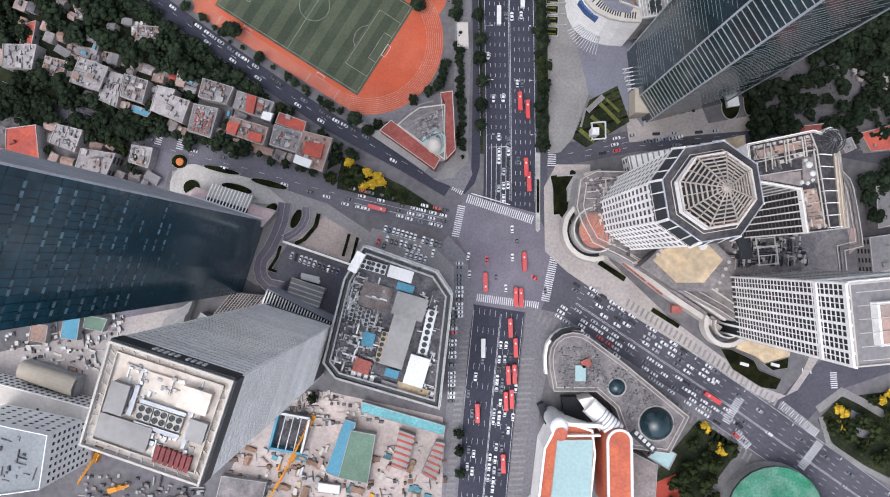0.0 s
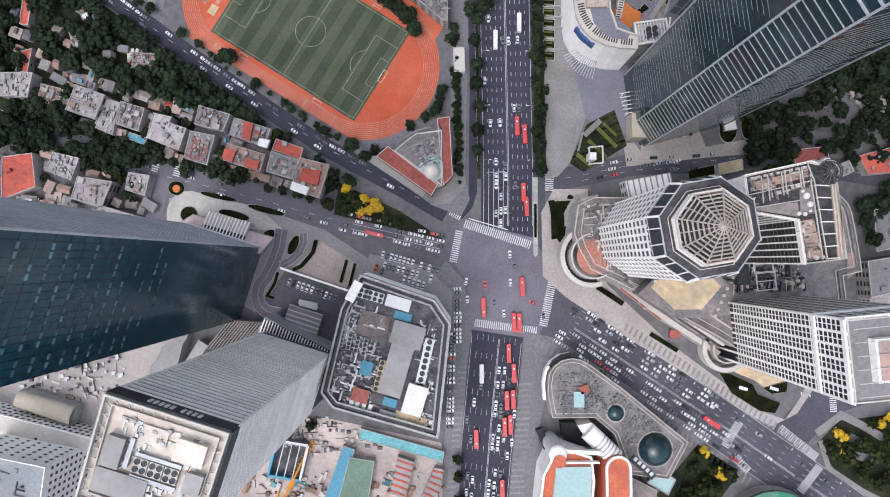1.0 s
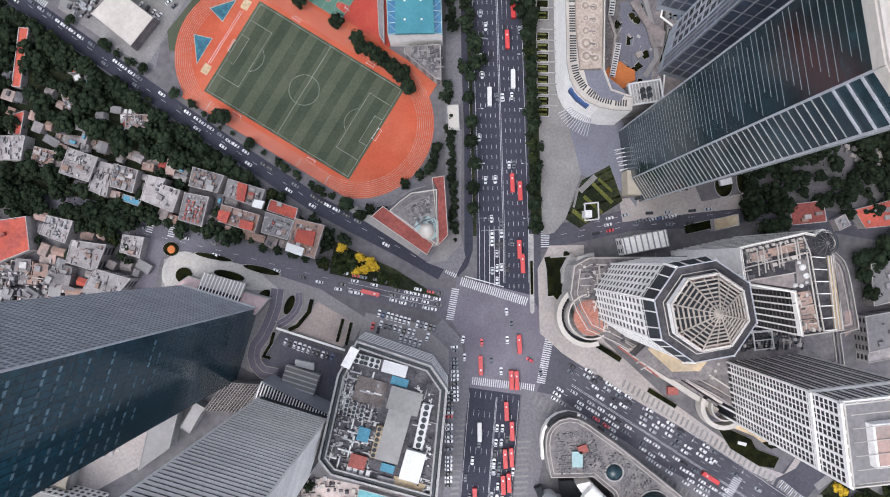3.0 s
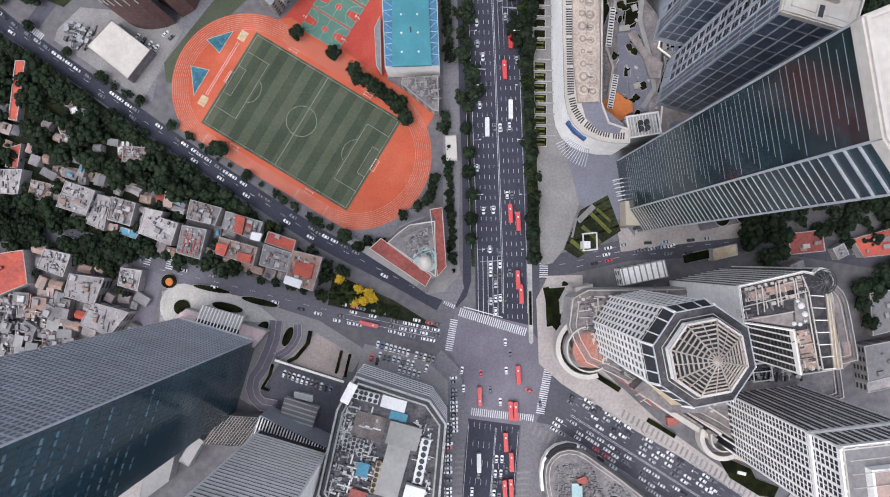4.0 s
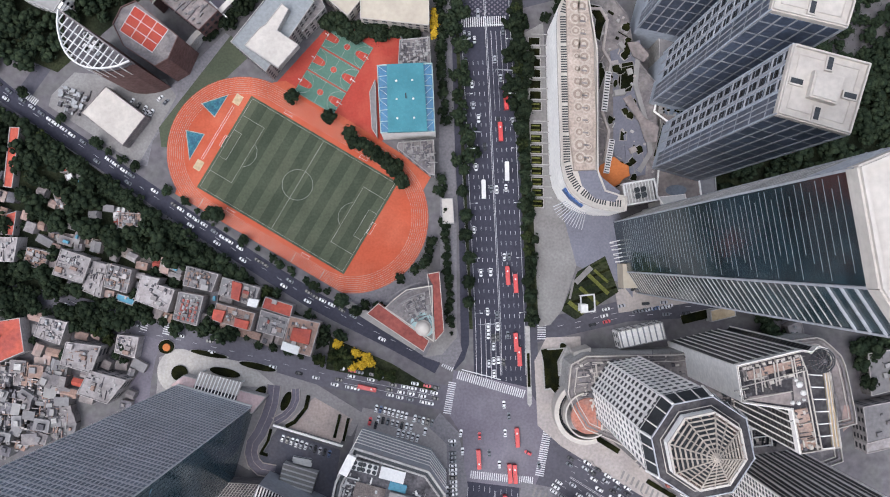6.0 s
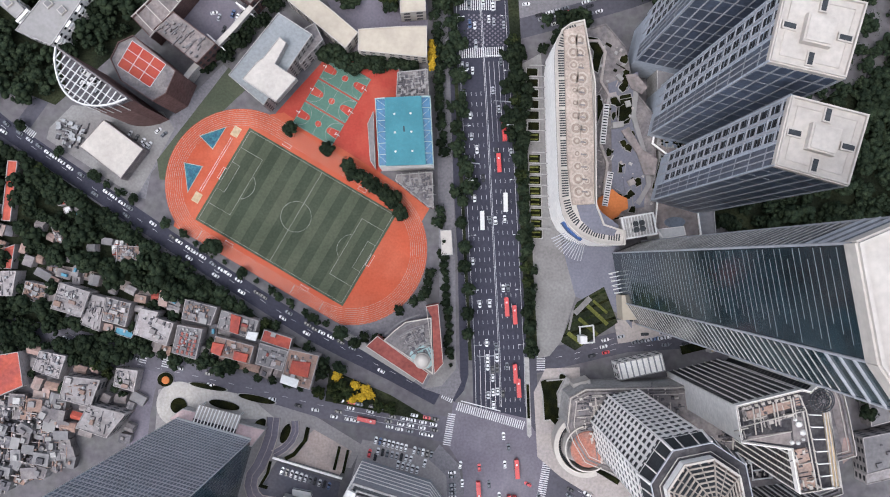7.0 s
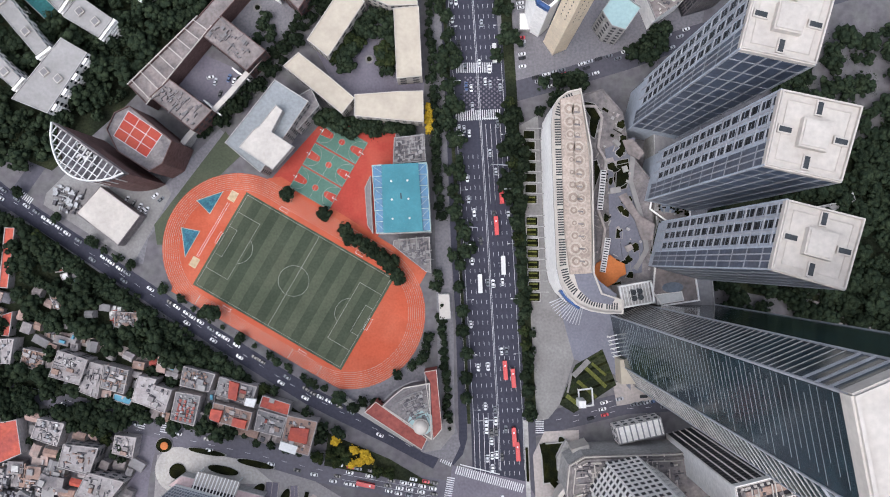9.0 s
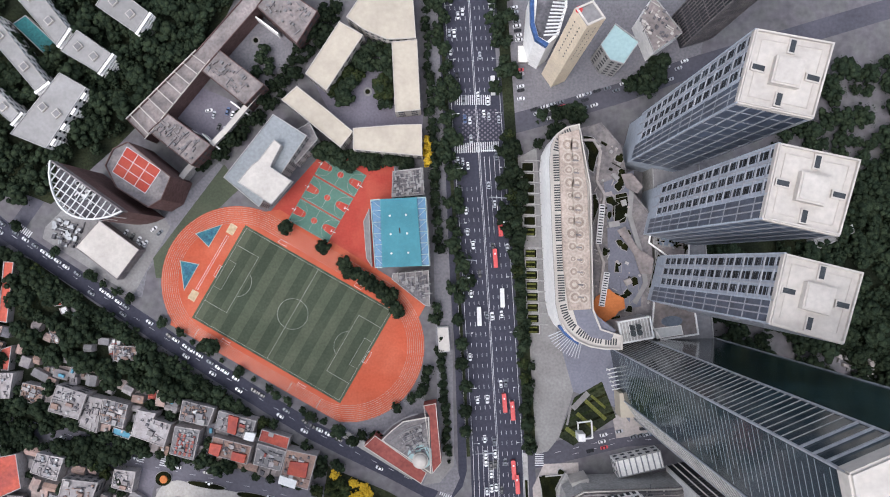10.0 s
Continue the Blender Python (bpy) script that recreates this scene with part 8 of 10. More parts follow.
for k in range(5):
    part("strut", Shape().bar(lerp(pq[0], pq[1], k / 4), lerp(pq[3], pq[2], k / 4), 7, 7.6, 0.5), STEEL, pit)


def crane(base, tip, h):
    ob = thing("crane", "orange-yellow mobile crane with a long lattice boom", "crane", "cranes", (*base, 0))
    x, y = base
    a = math.degrees(math.atan2(tip[1] - y, tip[0] - x))
    part("carrier", Shape().box(x, y, 0.05, 9, 3, 2.4, a), YELLOW_STEEL, ob)
    part("cab", Shape().box(x, y, 2.4, 3.5, 2.8, 1.8, a), YELLOW_STEEL, ob)
    for s in (-0.8, 0.8):
        part("chord", Shape().beam((x, y + s, 4), (tip[0], tip[1] + s * 0.5, h), 0.5), YELLOW_STEEL, ob)
    for k in range(8):
        p = [x + (tip[0] - x) * k / 8, y + (tip[1] - y) * k / 8, 4 + (h - 4) * k / 8]
        part("lacing", Shape().beam((p[0], p[1] - 0.8, p[2]), (p[0] + (tip[0] - x) / 8, p[1] + 0.8, p[2]), 0.3), YELLOW_STEEL, ob)


crane((-75.3, -91.5), (-91.1, -124.6), 12)
crane((-84.5, -111.1), (-101.0, -141.5), 10)
crane((-201.4, -112.4), (-209.6, -127.6), 9)
crane((-190.8, -132.4), (-180.7, -129.0), 6)
random.seed(33)
for k in range(34):
    x, y = lerp(lerp((-125.2, -108.2), (1.6, -106.8), random.random()), lerp((-124.7, -138.4), (0.2, -137.1), random.random()), random.random())
    kind = random.random()
    a = random.choice((-18, 72)) + random.uniform(-8, 8)
    if kind < 0.4:
        ob = thing("timber_pile", "pile of brown planks on the bare soil", "timber pile", "timber piles", (x, y, 0.1))
        for j in range(5):
            part("plank_layer", Shape().box(x + random.uniform(-0.8, 0.8), y + random.uniform(-0.8, 0.8), 0.1 + 0.35 * j, random.uniform(4, 8), random.uniform(1.5, 3), 0.33, a + random.uniform(-8, 8)), TIMBER, ob)
    elif kind < 0.65:
        lone("tarpaulin_cover", "faded teal tarpaulin over site goods", "tarpaulin", "tarpaulins", (x, y, 0.1), Shape().box(x, y, 0.1, random.uniform(4, 8), random.uniform(2.5, 4), random.uniform(0.8, 1.8), a), TARP)
    else:
        lone("site_hut", "small pale site hut with a flat sheet roof", "hut", "site huts", (x, y, 0.1), Shape().box(x, y, 0.1, random.uniform(3, 7), random.uniform(2.2, 3), 2.5, a).box(x, y, 2.6, 3.2, 2.4, 0.15, a), random.choice((CREAM_LIGHT, PINK_ROOF, ROOF_PALE)))
random.seed(31)
for k in range(80):
    if k < 70:
        x, y = lerp(lerp((-118.4, -111.5), (6.6, -96.7), random.random()), lerp((-117.9, -145.1), (7.0, -143.7), random.random()), random.random())
    elif k < 95:
        x, y = lerp(lerp((-262.1, -45.4), (-187.5, -34.5), random.random()), lerp((-227.6, -72.2), (-200.6, -61.7), random.random()), random.random())
    else:
        x, y = lerp(lerp((-209.5, -129.3), (-148.5, -132.0), random.random()), lerp((-199.1, -146.0), (-148.3, -145.4), random.random()), random.random())
    at = (x, y, 0.1)
    lone("pallet_load", "loaded pallet of building material on the bare soil", "pallet", "pallets", at, Shape().box(x, y, 0.1, random.uniform(1.2, 5.5), random.uniform(0.8, 2.4), random.uniform(0.5, 2.2), random.choice((-18, 72, random.uniform(0, 180)))),
         random.choice((STEEL, CONCRETE, CREAM_LIGHT, ROOF_BROWN, PINK_ROOF, CREAM_LIGHT, CONCRETE_DARK, YELLOW_STEEL if random.random() < 0.3 else ROOF_BEIGE)))

for label, q, z, n, seed, paints in (
        ("building materials and waste strewn over the site", [(-125.1, -111.6), (6.6, -100.0), (7.0, -140.3), (-128.1, -141.8)], 0.1, 45, 20, (CONCRETE, TIMBER, ROOF_DARK)),
        ("building materials strewn beside the site road", [(-102.0, -74.2), (-64.7, -73.9), (-23.9, -90.3), (-98.2, -97.8)], 0.1, 40, 21, (CONCRETE, CREAM_LIGHT, ROOF_DARK)),
        ("scrap and vehicles crowding a dusty lot", [(-262.2, -40.4), (-187.5, -29.4), (-183.6, -58.2), (-241.3, -67.2)], 0.1, 50, 22, (CREAM_LIGHT, ROOF_DARK, STEEL)),
        ("rubble and gear beside the hotel's foot", [(-209.7, -122.6), (-138.4, -128.5), (-138.2, -145.3), (-209.2, -146.1)], 0.1, 34, 23, (CONCRETE, ROOF_DARK, ROOF_PINKGREY)),
        ("small gear crowding the round store roof", [(69.3, -43.4), (88.7, -43.2), (100.2, -67.3), (69.5, -67.6)], 18, 120, 24, (ROOF_PALE, ROOF_DARK, ROOF_GREY)),
        ("small gear crowding the long store roof", [(96.9, -52.8), (109.8, -57.5), (137.4, -86.2), (113.3, -94.5)], 18, 110, 25, (ROOF_PALE, ROOF_DARK, ROOF_GREY)),
        ("small machines on the gymnasium annex", [(-12.2, 237.0), (3.7, 238.4), (3.8, 225.2), (-12.6, 224.5)], 14, 50, 26, (ROOF_PALE, ROOF_DARK)),
        ("small machines on the triangular annex", [(-13.7, 178.6), (4.7, 179.3), (5.4, 162.8), (-5.5, 169.8)], 12, 50, 27, (ROOF_PALE, ROOF_DARK)),
        ("small machines on the fan building", [(-17.4, 85.7), (1.6, 93.5), (1.9, 74.6), (-6.3, 74.9)], 12, 45, 28, (ROOF_PALE, ROOF_DARK)),
        ("weathered patches and boxes on the campus roof", [(-118.2, 300.9), (-109.4, 309.4), (-87.8, 290.5), (-96.6, 281.7)], 17, 26, 29, (CONCRETE_DARK, ROOF_GREY)),
        ("weathered patches and boxes on the lower campus roof", [(-149.3, 266.0), (-139.9, 274.1), (-118.9, 257.0), (-127.7, 248.1)], 17, 26, 30, (CONCRETE_DARK, ROOF_GREY)),
        ("weathered patches on the north campus roof", [(-85.0, 336.4), (-75.8, 346.0), (-55.7, 332.0), (-65.0, 317.3)], 17, 22, 31, (CONCRETE_DARK, ROOF_GREY)),
        ("furniture, plants and small huts on the mall terraces", [(102.8, 252.9), (116.6, 245.3), (129.9, 155.6), (99.5, 156.7)], 22, 26, 32, (PAVING_WARM, HEDGE, CONCRETE)),
        ("goods and carts in the wood clearing", [(-186.2, 145.7), (-169.8, 145.0), (-167.8, 133.3), (-183.4, 132.1)], 0.15, 40, 33, (WHITE, ROOF_RED, CONCRETE)),
        ("goods along the pale wood path", [(-224.0, 131.0), (-189.9, 124.6), (-189.9, 121.2), (-224.0, 128.2)], 0.15, 12, 34, (CONCRETE, ROOF_BROWN)),
        ("household goods over the crowded old roofs", [Q0, Q1, Q2, Q3], 6.0, 130, 35, (HOUSE_WALL, ROOF_DARK, ROOF_BROWN, ROOF_PALE)),
        ("small gear on the office roof", [(-227.1, -84.8), (-205.6, -90.4), (-208.2, -112.5), (-226.5, -112.7)], 55, 9, 40, (ROOF_GREY, ROOF_DARK)),
        ("garden furniture and plants on the podium garden", [(133.3, 200.3), (153.1, 198.9), (152.6, 185.2), (132.9, 190.7)], 23, 30, 41, (HEDGE, CONCRETE)),
        ("paths and benches in the tower gardens", [(221.9, 144.0), (275.2, 128.6), (267.2, 102.0), (227.9, 127.0)], 0.2, 40, 42, (PAVING_PALE, PAVING_WARM)),
        ("small gear in the crescent building's yard", [(-216.0, 219.5), (-198.5, 213.7), (-205.7, 200.4), (-217.4, 207.6)], 0.2, 30, 44, (ROOF_DARK, STEEL))):
    junk(label, q, z, n, seed, 0.65 if z == 18 else 1.0 if z > 1 else 1.4, paints, 0.35 if z > 1 else 0.12)


# ---- trees ----
ICO_V, ICO_F = [], []
_b = bmesh.new()
bmesh.ops.create_icosphere(_b, subdivisions=1, radius=1.0)
_b.verts.ensure_lookup_table()
ICO_V = np.array([v.co[:] for v in _b.verts])
ICO_F = np.array([[v.index for v in f.verts] for f in _b.faces])
_b.free()


def crown_arrays(seed, r, h0, h1, clumps, leaves):
    """Corners and triangles of a crown: uneven clumps on a few leaders and loose leaves about them."""
    rng = np.random.default_rng(seed)
    vs, fs, k = [], [], 0
    leaders = [(rng.uniform(0, 0.55) * r, rng.uniform(0, math.tau), rng.uniform(0.55, 1.0)) for _ in range(6)]
    for i in range(clumps):
        d, a, up = leaders[i % 6]
        spread = r * 0.52
        c = np.array([d * math.cos(a), d * math.sin(a), 0]) + rng.normal(0, 1, 3) * (spread * 0.55, spread * 0.55, 0)
        far = math.hypot(c[0], c[1]) / r
        if far > 1.05:
            c[:2] *= 0.95 / far
            far = 0.95
        c[2] = h0 + (h1 - h0) * up * (1 - 0.55 * far ** 2) * rng.uniform(0.45, 1.0)
        s = rng.uniform(0.2, 0.4) * r
        v = ICO_V * (1 + rng.normal(0, 0.16, (len(ICO_V), 1))) * (s, s, s * 0.7) + c
        vs.append(v)
        fs.append(ICO_F + k)
        k += len(v)
    for i in range(leaves):
        a, d = rng.uniform(0, math.tau), r * rng.uniform(0.3, 1.12)
        c = np.array([d * math.cos(a), d * math.sin(a), h0 + (h1 - h0) * (1 - 0.5 * (d / r) ** 2) * rng.uniform(0.5, 1.08)])
        t = rng.normal(0, 0.3, (3, 3)) * (1, 1, 0.6) + c
        vs.append(t)
        fs.append(np.array([[0, 1, 2]]) + k)
        k += 3
    return np.concatenate(vs), np.concatenate(fs)


def array_mesh(name, v, f, material):
    me = bpy.data.meshes.new(name)
    me.from_pydata(v.tolist(), [], f.tolist())
    me.materials.append(material)
    me.polygons.foreach_set("use_smooth", [True] * len(me.polygons))
    return me


TREES = {}
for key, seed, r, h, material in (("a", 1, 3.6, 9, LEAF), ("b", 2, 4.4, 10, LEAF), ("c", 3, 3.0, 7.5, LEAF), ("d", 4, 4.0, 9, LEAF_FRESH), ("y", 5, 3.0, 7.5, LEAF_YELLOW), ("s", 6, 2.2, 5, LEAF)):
    label = "yellow-leaved street tree with a rounded crown" if key == "y" else "dark green leafy tree with an uneven crown"
    v, f = crown_arrays(seed, r, h * 0.3, h, 62, 160)
    tr = Shape().lathe(0, 0, [(0.3, 0), (0.2, h * 0.3), (0.12, h * 0.6)], 7)
    for i in range(4):
        a = i * 1.57 + seed
        tr.beam((0, 0, h * 0.3), (r * 0.5 * math.cos(a), r * 0.5 * math.sin(a), h * 0.62), 0.14)
    TREES[key] = (array_mesh("crown", v, f, material), tr.mesh("trunk", BARK), label)
rng_t = random.Random(3)


def tree(p, key=None, scale=None, z=0.1):
    key = key or rng_t.choice("aabbcd")
    crown, trunk, label = TREES[key]
    ob = thing("tree", label, "tree", "yellow trees" if key == "y" else "trees", (p[0], p[1], z))
    ob.rotation_euler.z = rng_t.uniform(0, 6.28)
    s = scale or rng_t.uniform(0.8, 1.25)
    ob.scale = (s, s, s * rng_t.uniform(0.9, 1.1))
    for name, me in (("trunk", trunk), ("crown", crown)):
        c = new(name, me)
        c.parent = ob


def tree_row(pts, d, start, stop, step, jitter=1.2, key=None, scale=None):
    for (x, y), _ in spots(offset(pts, d), start, stop, step):
        tree((x + rng_t.uniform(-jitter, jitter), y + rng_t.uniform(-jitter, jitter)), key, scale and scale * rng_t.uniform(0.85, 1.15))


tree_row(MAIN_N, 17.4, 66, 150, 13.0, 1.0, "b", 0.95)
tree_row(MAIN_N, -18.0, 60, 240, 9.0, 0.9, None, 0.95)
tree_row([(12.7, 192.3), (11.0, 229.7), (10.6, 273.9), (9.0, 342.4)], 0, 0, 150, 5.5, 0.8, "c")
tree_row([(11.4, 131.6), (12.1, 104.6), (13.1, 67.6)], 0, 0, 70, 4.6, 0.6, "s")
tree_row([(-40.2, 181.4), (-30.3, 173.6), (-12.3, 157.7)], 0, 0, 60, 3.6, 1.5, "b", 0.95)
tree_row([(-30.2, 177.0), (-13.7, 166.2)], 0, 0, 60, 4.5, 1.2, "a", 0.9)
for p in ((-76.6, 208.5), (-55.6, 196.9), (-44.1, 186.6), (-122.8, 139.9), (-50.2, 87.7), (-125.5, 140.6)):
    tree(p, "b", 1.15)
for a, b in (((-46.7, 289.7), (-28.9, 311.3)), ((-43.4, 284.5), (-23.9, 309.4)), ((-25.5, 311.2), (-11.8, 312.3)), ((-13.7, 309.0), (-12.9, 281.6)), ((-18.7, 292.1), (-16.5, 278.4)), ((-43.0, 248.7), (-2.4, 245.5)), ((-58.0, 255.4), (-41.2, 252.0)), ((-41.4, 244.6), (-14.3, 244.2))):
    tree_row([a, b], 0, 0, math.dist(a, b), 5.6, 1.2)
for k in range(4):
    tree(lerp((7.9, 257.0), (8.1, 244.1), k / 3), "y", 0.95)
for p in ((-53.6, 62.4), (-42.9, 57.1), (-36.9, 54.3), (-39.7, 50.3), (-44.7, 48.7), (-34.6, 50.8), (236.4, -80.1), (239.6, -82.5), (235.1, -90.2), (241.8, -93.5), (261.0, -74.8), (266.7, -71.1), (156.7, -91.7), (165.8, -103.4), (168.5, -105.7), (158.4, -92.4)):
    tree(p, "y", 0.95)
for p in ((-51.3, 57.3), (-48.0, 52.8), (-53.2, 50.6), (-29.6, 44.0), (-22.9, 43.2), (-56.5, 54.7)):
    tree(p, "d", 0.9)
tree_row(NW, -7.6, 60, 330, 26, 1.0, "a", 0.9)
tree_row(NW, 9.5, 105, 400, 7.5, 1.6, None, 1.0)
tree_row(WEST, 10.0, 190, 330, 8.0, 1.6, None, 0.9)
tree_row(WEST, -9.5, 75, 330, 8.5, 1.8, None, 0.85)
for p in ((9.7, 158.6), (7.8, 151.9), (-2.2, 108.5), (-7.4, 105.3), (-0.4, 111.8), (3.3, 121.8), (1.4, 116.8), (-30.1, 84.3), (-26.8, 82.5), (-16.0, 100.6), (-74.1, -77.3), (-36.8, 85.6), (13.4, -106.7), (14.2, -120.1), (12.7, -96.6)):
    tree(p, "c", 1.1)


class Wood:
    """Many trees that nobody would count, joined in one mesh."""
    def __init__(self):
        self.v, self.f, self.k = [], [], 0

    def add(self, x, y, s, seed, z=0.1):
        v, f = WOOD_CROWNS[seed % len(WOOD_CROWNS)]
        a = seed * 2.399
        c, n = math.cos(a), math.sin(a)
        rot = np.stack([v[:, 0] * c - v[:, 1] * n, v[:, 0] * n + v[:, 1] * c, v[:, 2]], 1) * s + (x, y, z)
        self.v.append(rot)
        self.f.append(f + self.k)
        self.k += len(v)


WOOD_CROWNS = [crown_arrays(40 + i, 5.2, 1.5, 11, 30, 60) for i in range(8)]


def inside(p, poly):
    hit = False
    for (x0, y0), (x1, y1) in zip(poly, poly[1:] + poly[:1]):
        if (y0 > p[1]) != (y1 > p[1]) and p[0] < (x1 - x0) * (p[1] - y0) / (y1 - y0) + x0:
            hit = not hit
    return hit


OPEN_WOODS = ("wood_west", "wood_house_row", "wood_street_canopy", "far_west_trees", "wood_tower_back", "wood_towers", "wood_east_far")


def wood(name, label, poly, step, seed, material=None, clear=(), scale=(0.75, 1.3)):
    scale, step = (scale[0] * 0.85, scale[1] * 1.15), step * 1.22
    w, r = Wood(), random.Random(seed)
    x0, x1 = min(p[0] for p in poly), max(p[0] for p in poly)
    y0, y1 = min(p[1] for p in poly), max(p[1] for p in poly)
    y, n = y0, seed
    while y < y1:
        x = x0
        while x < x1:
            p = (x + r.uniform(-0.5, 0.5) * step, y + r.uniform(-0.5, 0.5) * step)
            gap = noise.noise(Vector((p[0] * 0.055, p[1] * 0.055, 3.0)))
            if inside(p, poly) and (gap > -0.17 or name not in OPEN_WOODS) and not any(inside(p, c) for c in clear):
                w.add(*p, r.uniform(*scale), n)
                n += 1
            x += step
        y += step
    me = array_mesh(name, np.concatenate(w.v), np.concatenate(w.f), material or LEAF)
    tagged(new(name, me), label, "trees", kind="stuff")


STREETS = []
for line, w in ((NW, 9), (WEST, 10)):
    a, b = offset(line, w), offset(line, -w)
    STREETS.append(a + b[::-1])
STREET_BANDS = [offset(NW, 6.5) + offset(NW, -6.5)[::-1], offset(WEST, 8.5) + offset(WEST, -8.5)[::-1]]


def overlaps(pts, others):
    c = mid(pts)
    return any(inside(p, o) for o in others for p in pts + [c]) or any(inside(q, pts) for o in others for q in o + [mid(o)])


# low lean-tos and sheds that fill the gaps of the house row, and cottages in the wood's clearings
FILLED = [list(h[1]) for h in HOUSES]
ROW = [(-262.0, 131.0), (-218.3, 131.0), (-171.0, 116.5), (-120.0, 108.0), (-60.0, 80.0), (-68.0, 54.0), (-100.0, 68.0), (-150.0, 78.0), (-171.0, 88.0), (-205.0, 97.9), (-262.0, 110.0)]
LOWER_ROW = [(-262.0, 84.0), (-228.0, 86.0), (-180.0, 74.0), (-168.0, 56.0), (-178.0, 28.0), (-212.0, 36.0), (-236.0, 60.0), (-262.0, 60.0)]
WOODS = [(-262.0, 200.0), (-232.0, 186.0), (-166.0, 140.0), (-150.0, 116.0), (-235.0, 134.0), (-262.0, 136.0)]
rng_f = random.Random(61)
SHED_ROOFS = (HOUSE_ROOF, HOUSE_ROOF, ROOF_GREY, ROOF_PINKGREY, ROOF_PINKGREY, ROOF_BROWN, PINK_ROOF, CONCRETE_DARK, ROOF_DARK, ROOF_RED)
for poly, tries, limit, clearing in ((ROW, 9000, 80, False), (LOWER_ROW, 6000, 44, False), (WOODS, 6000, 30, True)):
    count = 0
    for _ in range(tries):
        x, y = rng_f.uniform(-262, -60), rng_f.uniform(28, 200)
        if count >= limit or not inside((x, y), poly):
            continue
        if clearing and noise.noise(Vector((x * 0.055, y * 0.055, 3.0))) > -0.14:
            continue
        lx, ly, h = rng_f.uniform(4, 9.5), rng_f.uniform(3.5, 6.5), rng_f.uniform(3, 6.5)
        a = -17 + rng_f.choice((0, 0, 90)) + rng_f.gauss(0, 6)
        ca, sa = math.cos(radians(a)), math.sin(radians(a))
        pts = [(x + ca * u * lx - sa * v * ly, y + sa * u * lx + ca * v * ly) for u, v in ((-0.5, -0.5), (0.5, -0.5), (0.5, 0.5), (-0.5, 0.5))]
        if overlaps(pts, FILLED) or any(inside(p, s) for p in pts for s in STREET_BANDS):
            continue
        FILLED.append(pts)
        count += 1
        ob = thing("cottage" if clearing else "lean_to", "small old cottage with a patched dull roof among trees" if clearing else "low lean-to with a patched roof squeezed between houses", "house", "cottages" if clearing else "lean-tos", (x, y, 0))
        roof = rng_f.choice(SHED_ROOFS)
        part("wall", Shape().box(x, y, 0, lx, ly, h, a), HOUSE_WALL, ob)
        if rng_f.random() < 0.45:
            ridge = Shape()
            ridge.v = [(*p, h) for p in pts] + [(*lerp(pts[0], pts[3], 0.5), h + ly * 0.28), (*lerp(pts[1], pts[2], 0.5), h + ly * 0.28)]
            ridge.f = [(0, 1, 5, 4), (2, 3, 4, 5), (1, 2, 5), (3, 0, 4)]
            part("roof", ridge, roof, ob)
        else:
            part("roof", Shape().box(x, y, h, lx + 0.5, ly + 0.5, 0.3, a), roof, ob)
            if rng_f.random() < 0.6:
                part("roof_box", Shape().box(x + rng_f.uniform(-1, 1), y + rng_f.uniform(-1, 1), h + 0.3, lx * rng_f.uniform(0.2, 0.45), ly * rng_f.uniform(0.3, 0.5), rng_f.uniform(0.6, 1.8), a), rng_f.choice((ROOF_DARK, CONCRETE, CONCRETE_DARK, ROOF_BLUE, HOUSE_WALL)), ob)

FORECOURT = [(-166.0, 30.0), (-164.0, 60.0), (-157.0, 69.0), (-145.0, 64.0), (-108.0, 54.0), (-90.0, 40.0), (-110.0, 20.0)]
CLEAR = [FORECOURT] + [grow for grow in ([lerp(mid(h[1]), p, 1.2) for p in h[1]] for h in HOUSES)] + [[lerp(mid(f), p, 1.3) for p in f] for f in FILLED[len(HOUSES):]]
CLEARING = [(-187.5, 146.8), (-168.5, 145.6), (-166.4, 132.7), (-184.1, 130.7)]
DIRT = [(-227.1, 133.4), (-189.9, 126.7), (-151.4, 111.4), (-153.4, 103.9), (-191.6, 120.2), (-227.0, 127.6)]
wood("wood_west", "dense dark green trees between old houses and streets", [(-279.1, 113.6), (-151.5, 87.1), (-140.5, 113.6), (-162.6, 144.7), (-229.7, 191.1), (-317.0, 231.7), (-330, 300), (-330, 120)], 5.6, 900, None, CLEAR + STREETS + [CLEARING, DIRT])
wood("wood_street_side", "dense dark green trees along the narrow street", [(-60.4, 85.4), (-90.1, 106.7), (-123.1, 129.8), (-156.3, 149.5), (-161.6, 144.7), (-140.4, 116.9), (-110.4, 104.0), (-83.8, 91.3), (-69.0, 82.4)], 6.4, 930, None, CLEAR + STREETS, (0.65, 1.05))
wood("wood_lane_side", "dense dark green trees between houses and the narrow street", [(-122.0, 105.5), (-96.7, 95.9), (-66.6, 76.4), (-58.3, 63.8), (-66.8, 63.9), (-76.8, 72.5), (-100.2, 89.9), (-122.0, 100.4), (-147.2, 114.4), (-143.8, 117.8)], 4.6, 940, None, CLEAR, (0.55, 0.9))
wood("wood_street_canopy", "dense dark green trees hiding the western street", [(-269.3, 106.5), (-235.4, 111.0), (-205.1, 91.8), (-173.0, 84.5), (-167.3, 79.3), (-183.3, 75.2), (-215.4, 81.9), (-269.6, 81.2)], 5.4, 945, None, CLEAR, (0.7, 1.15))
wood("wood_lane_side_west", "dense dark green trees beside the narrow street", [(-174.1, 137.0), (-143.8, 121.1), (-110.1, 103.6), (-120.4, 96.3), (-143.9, 110.3), (-176.0, 122.4)], 4.8, 942, None, CLEAR, (0.6, 1.0))
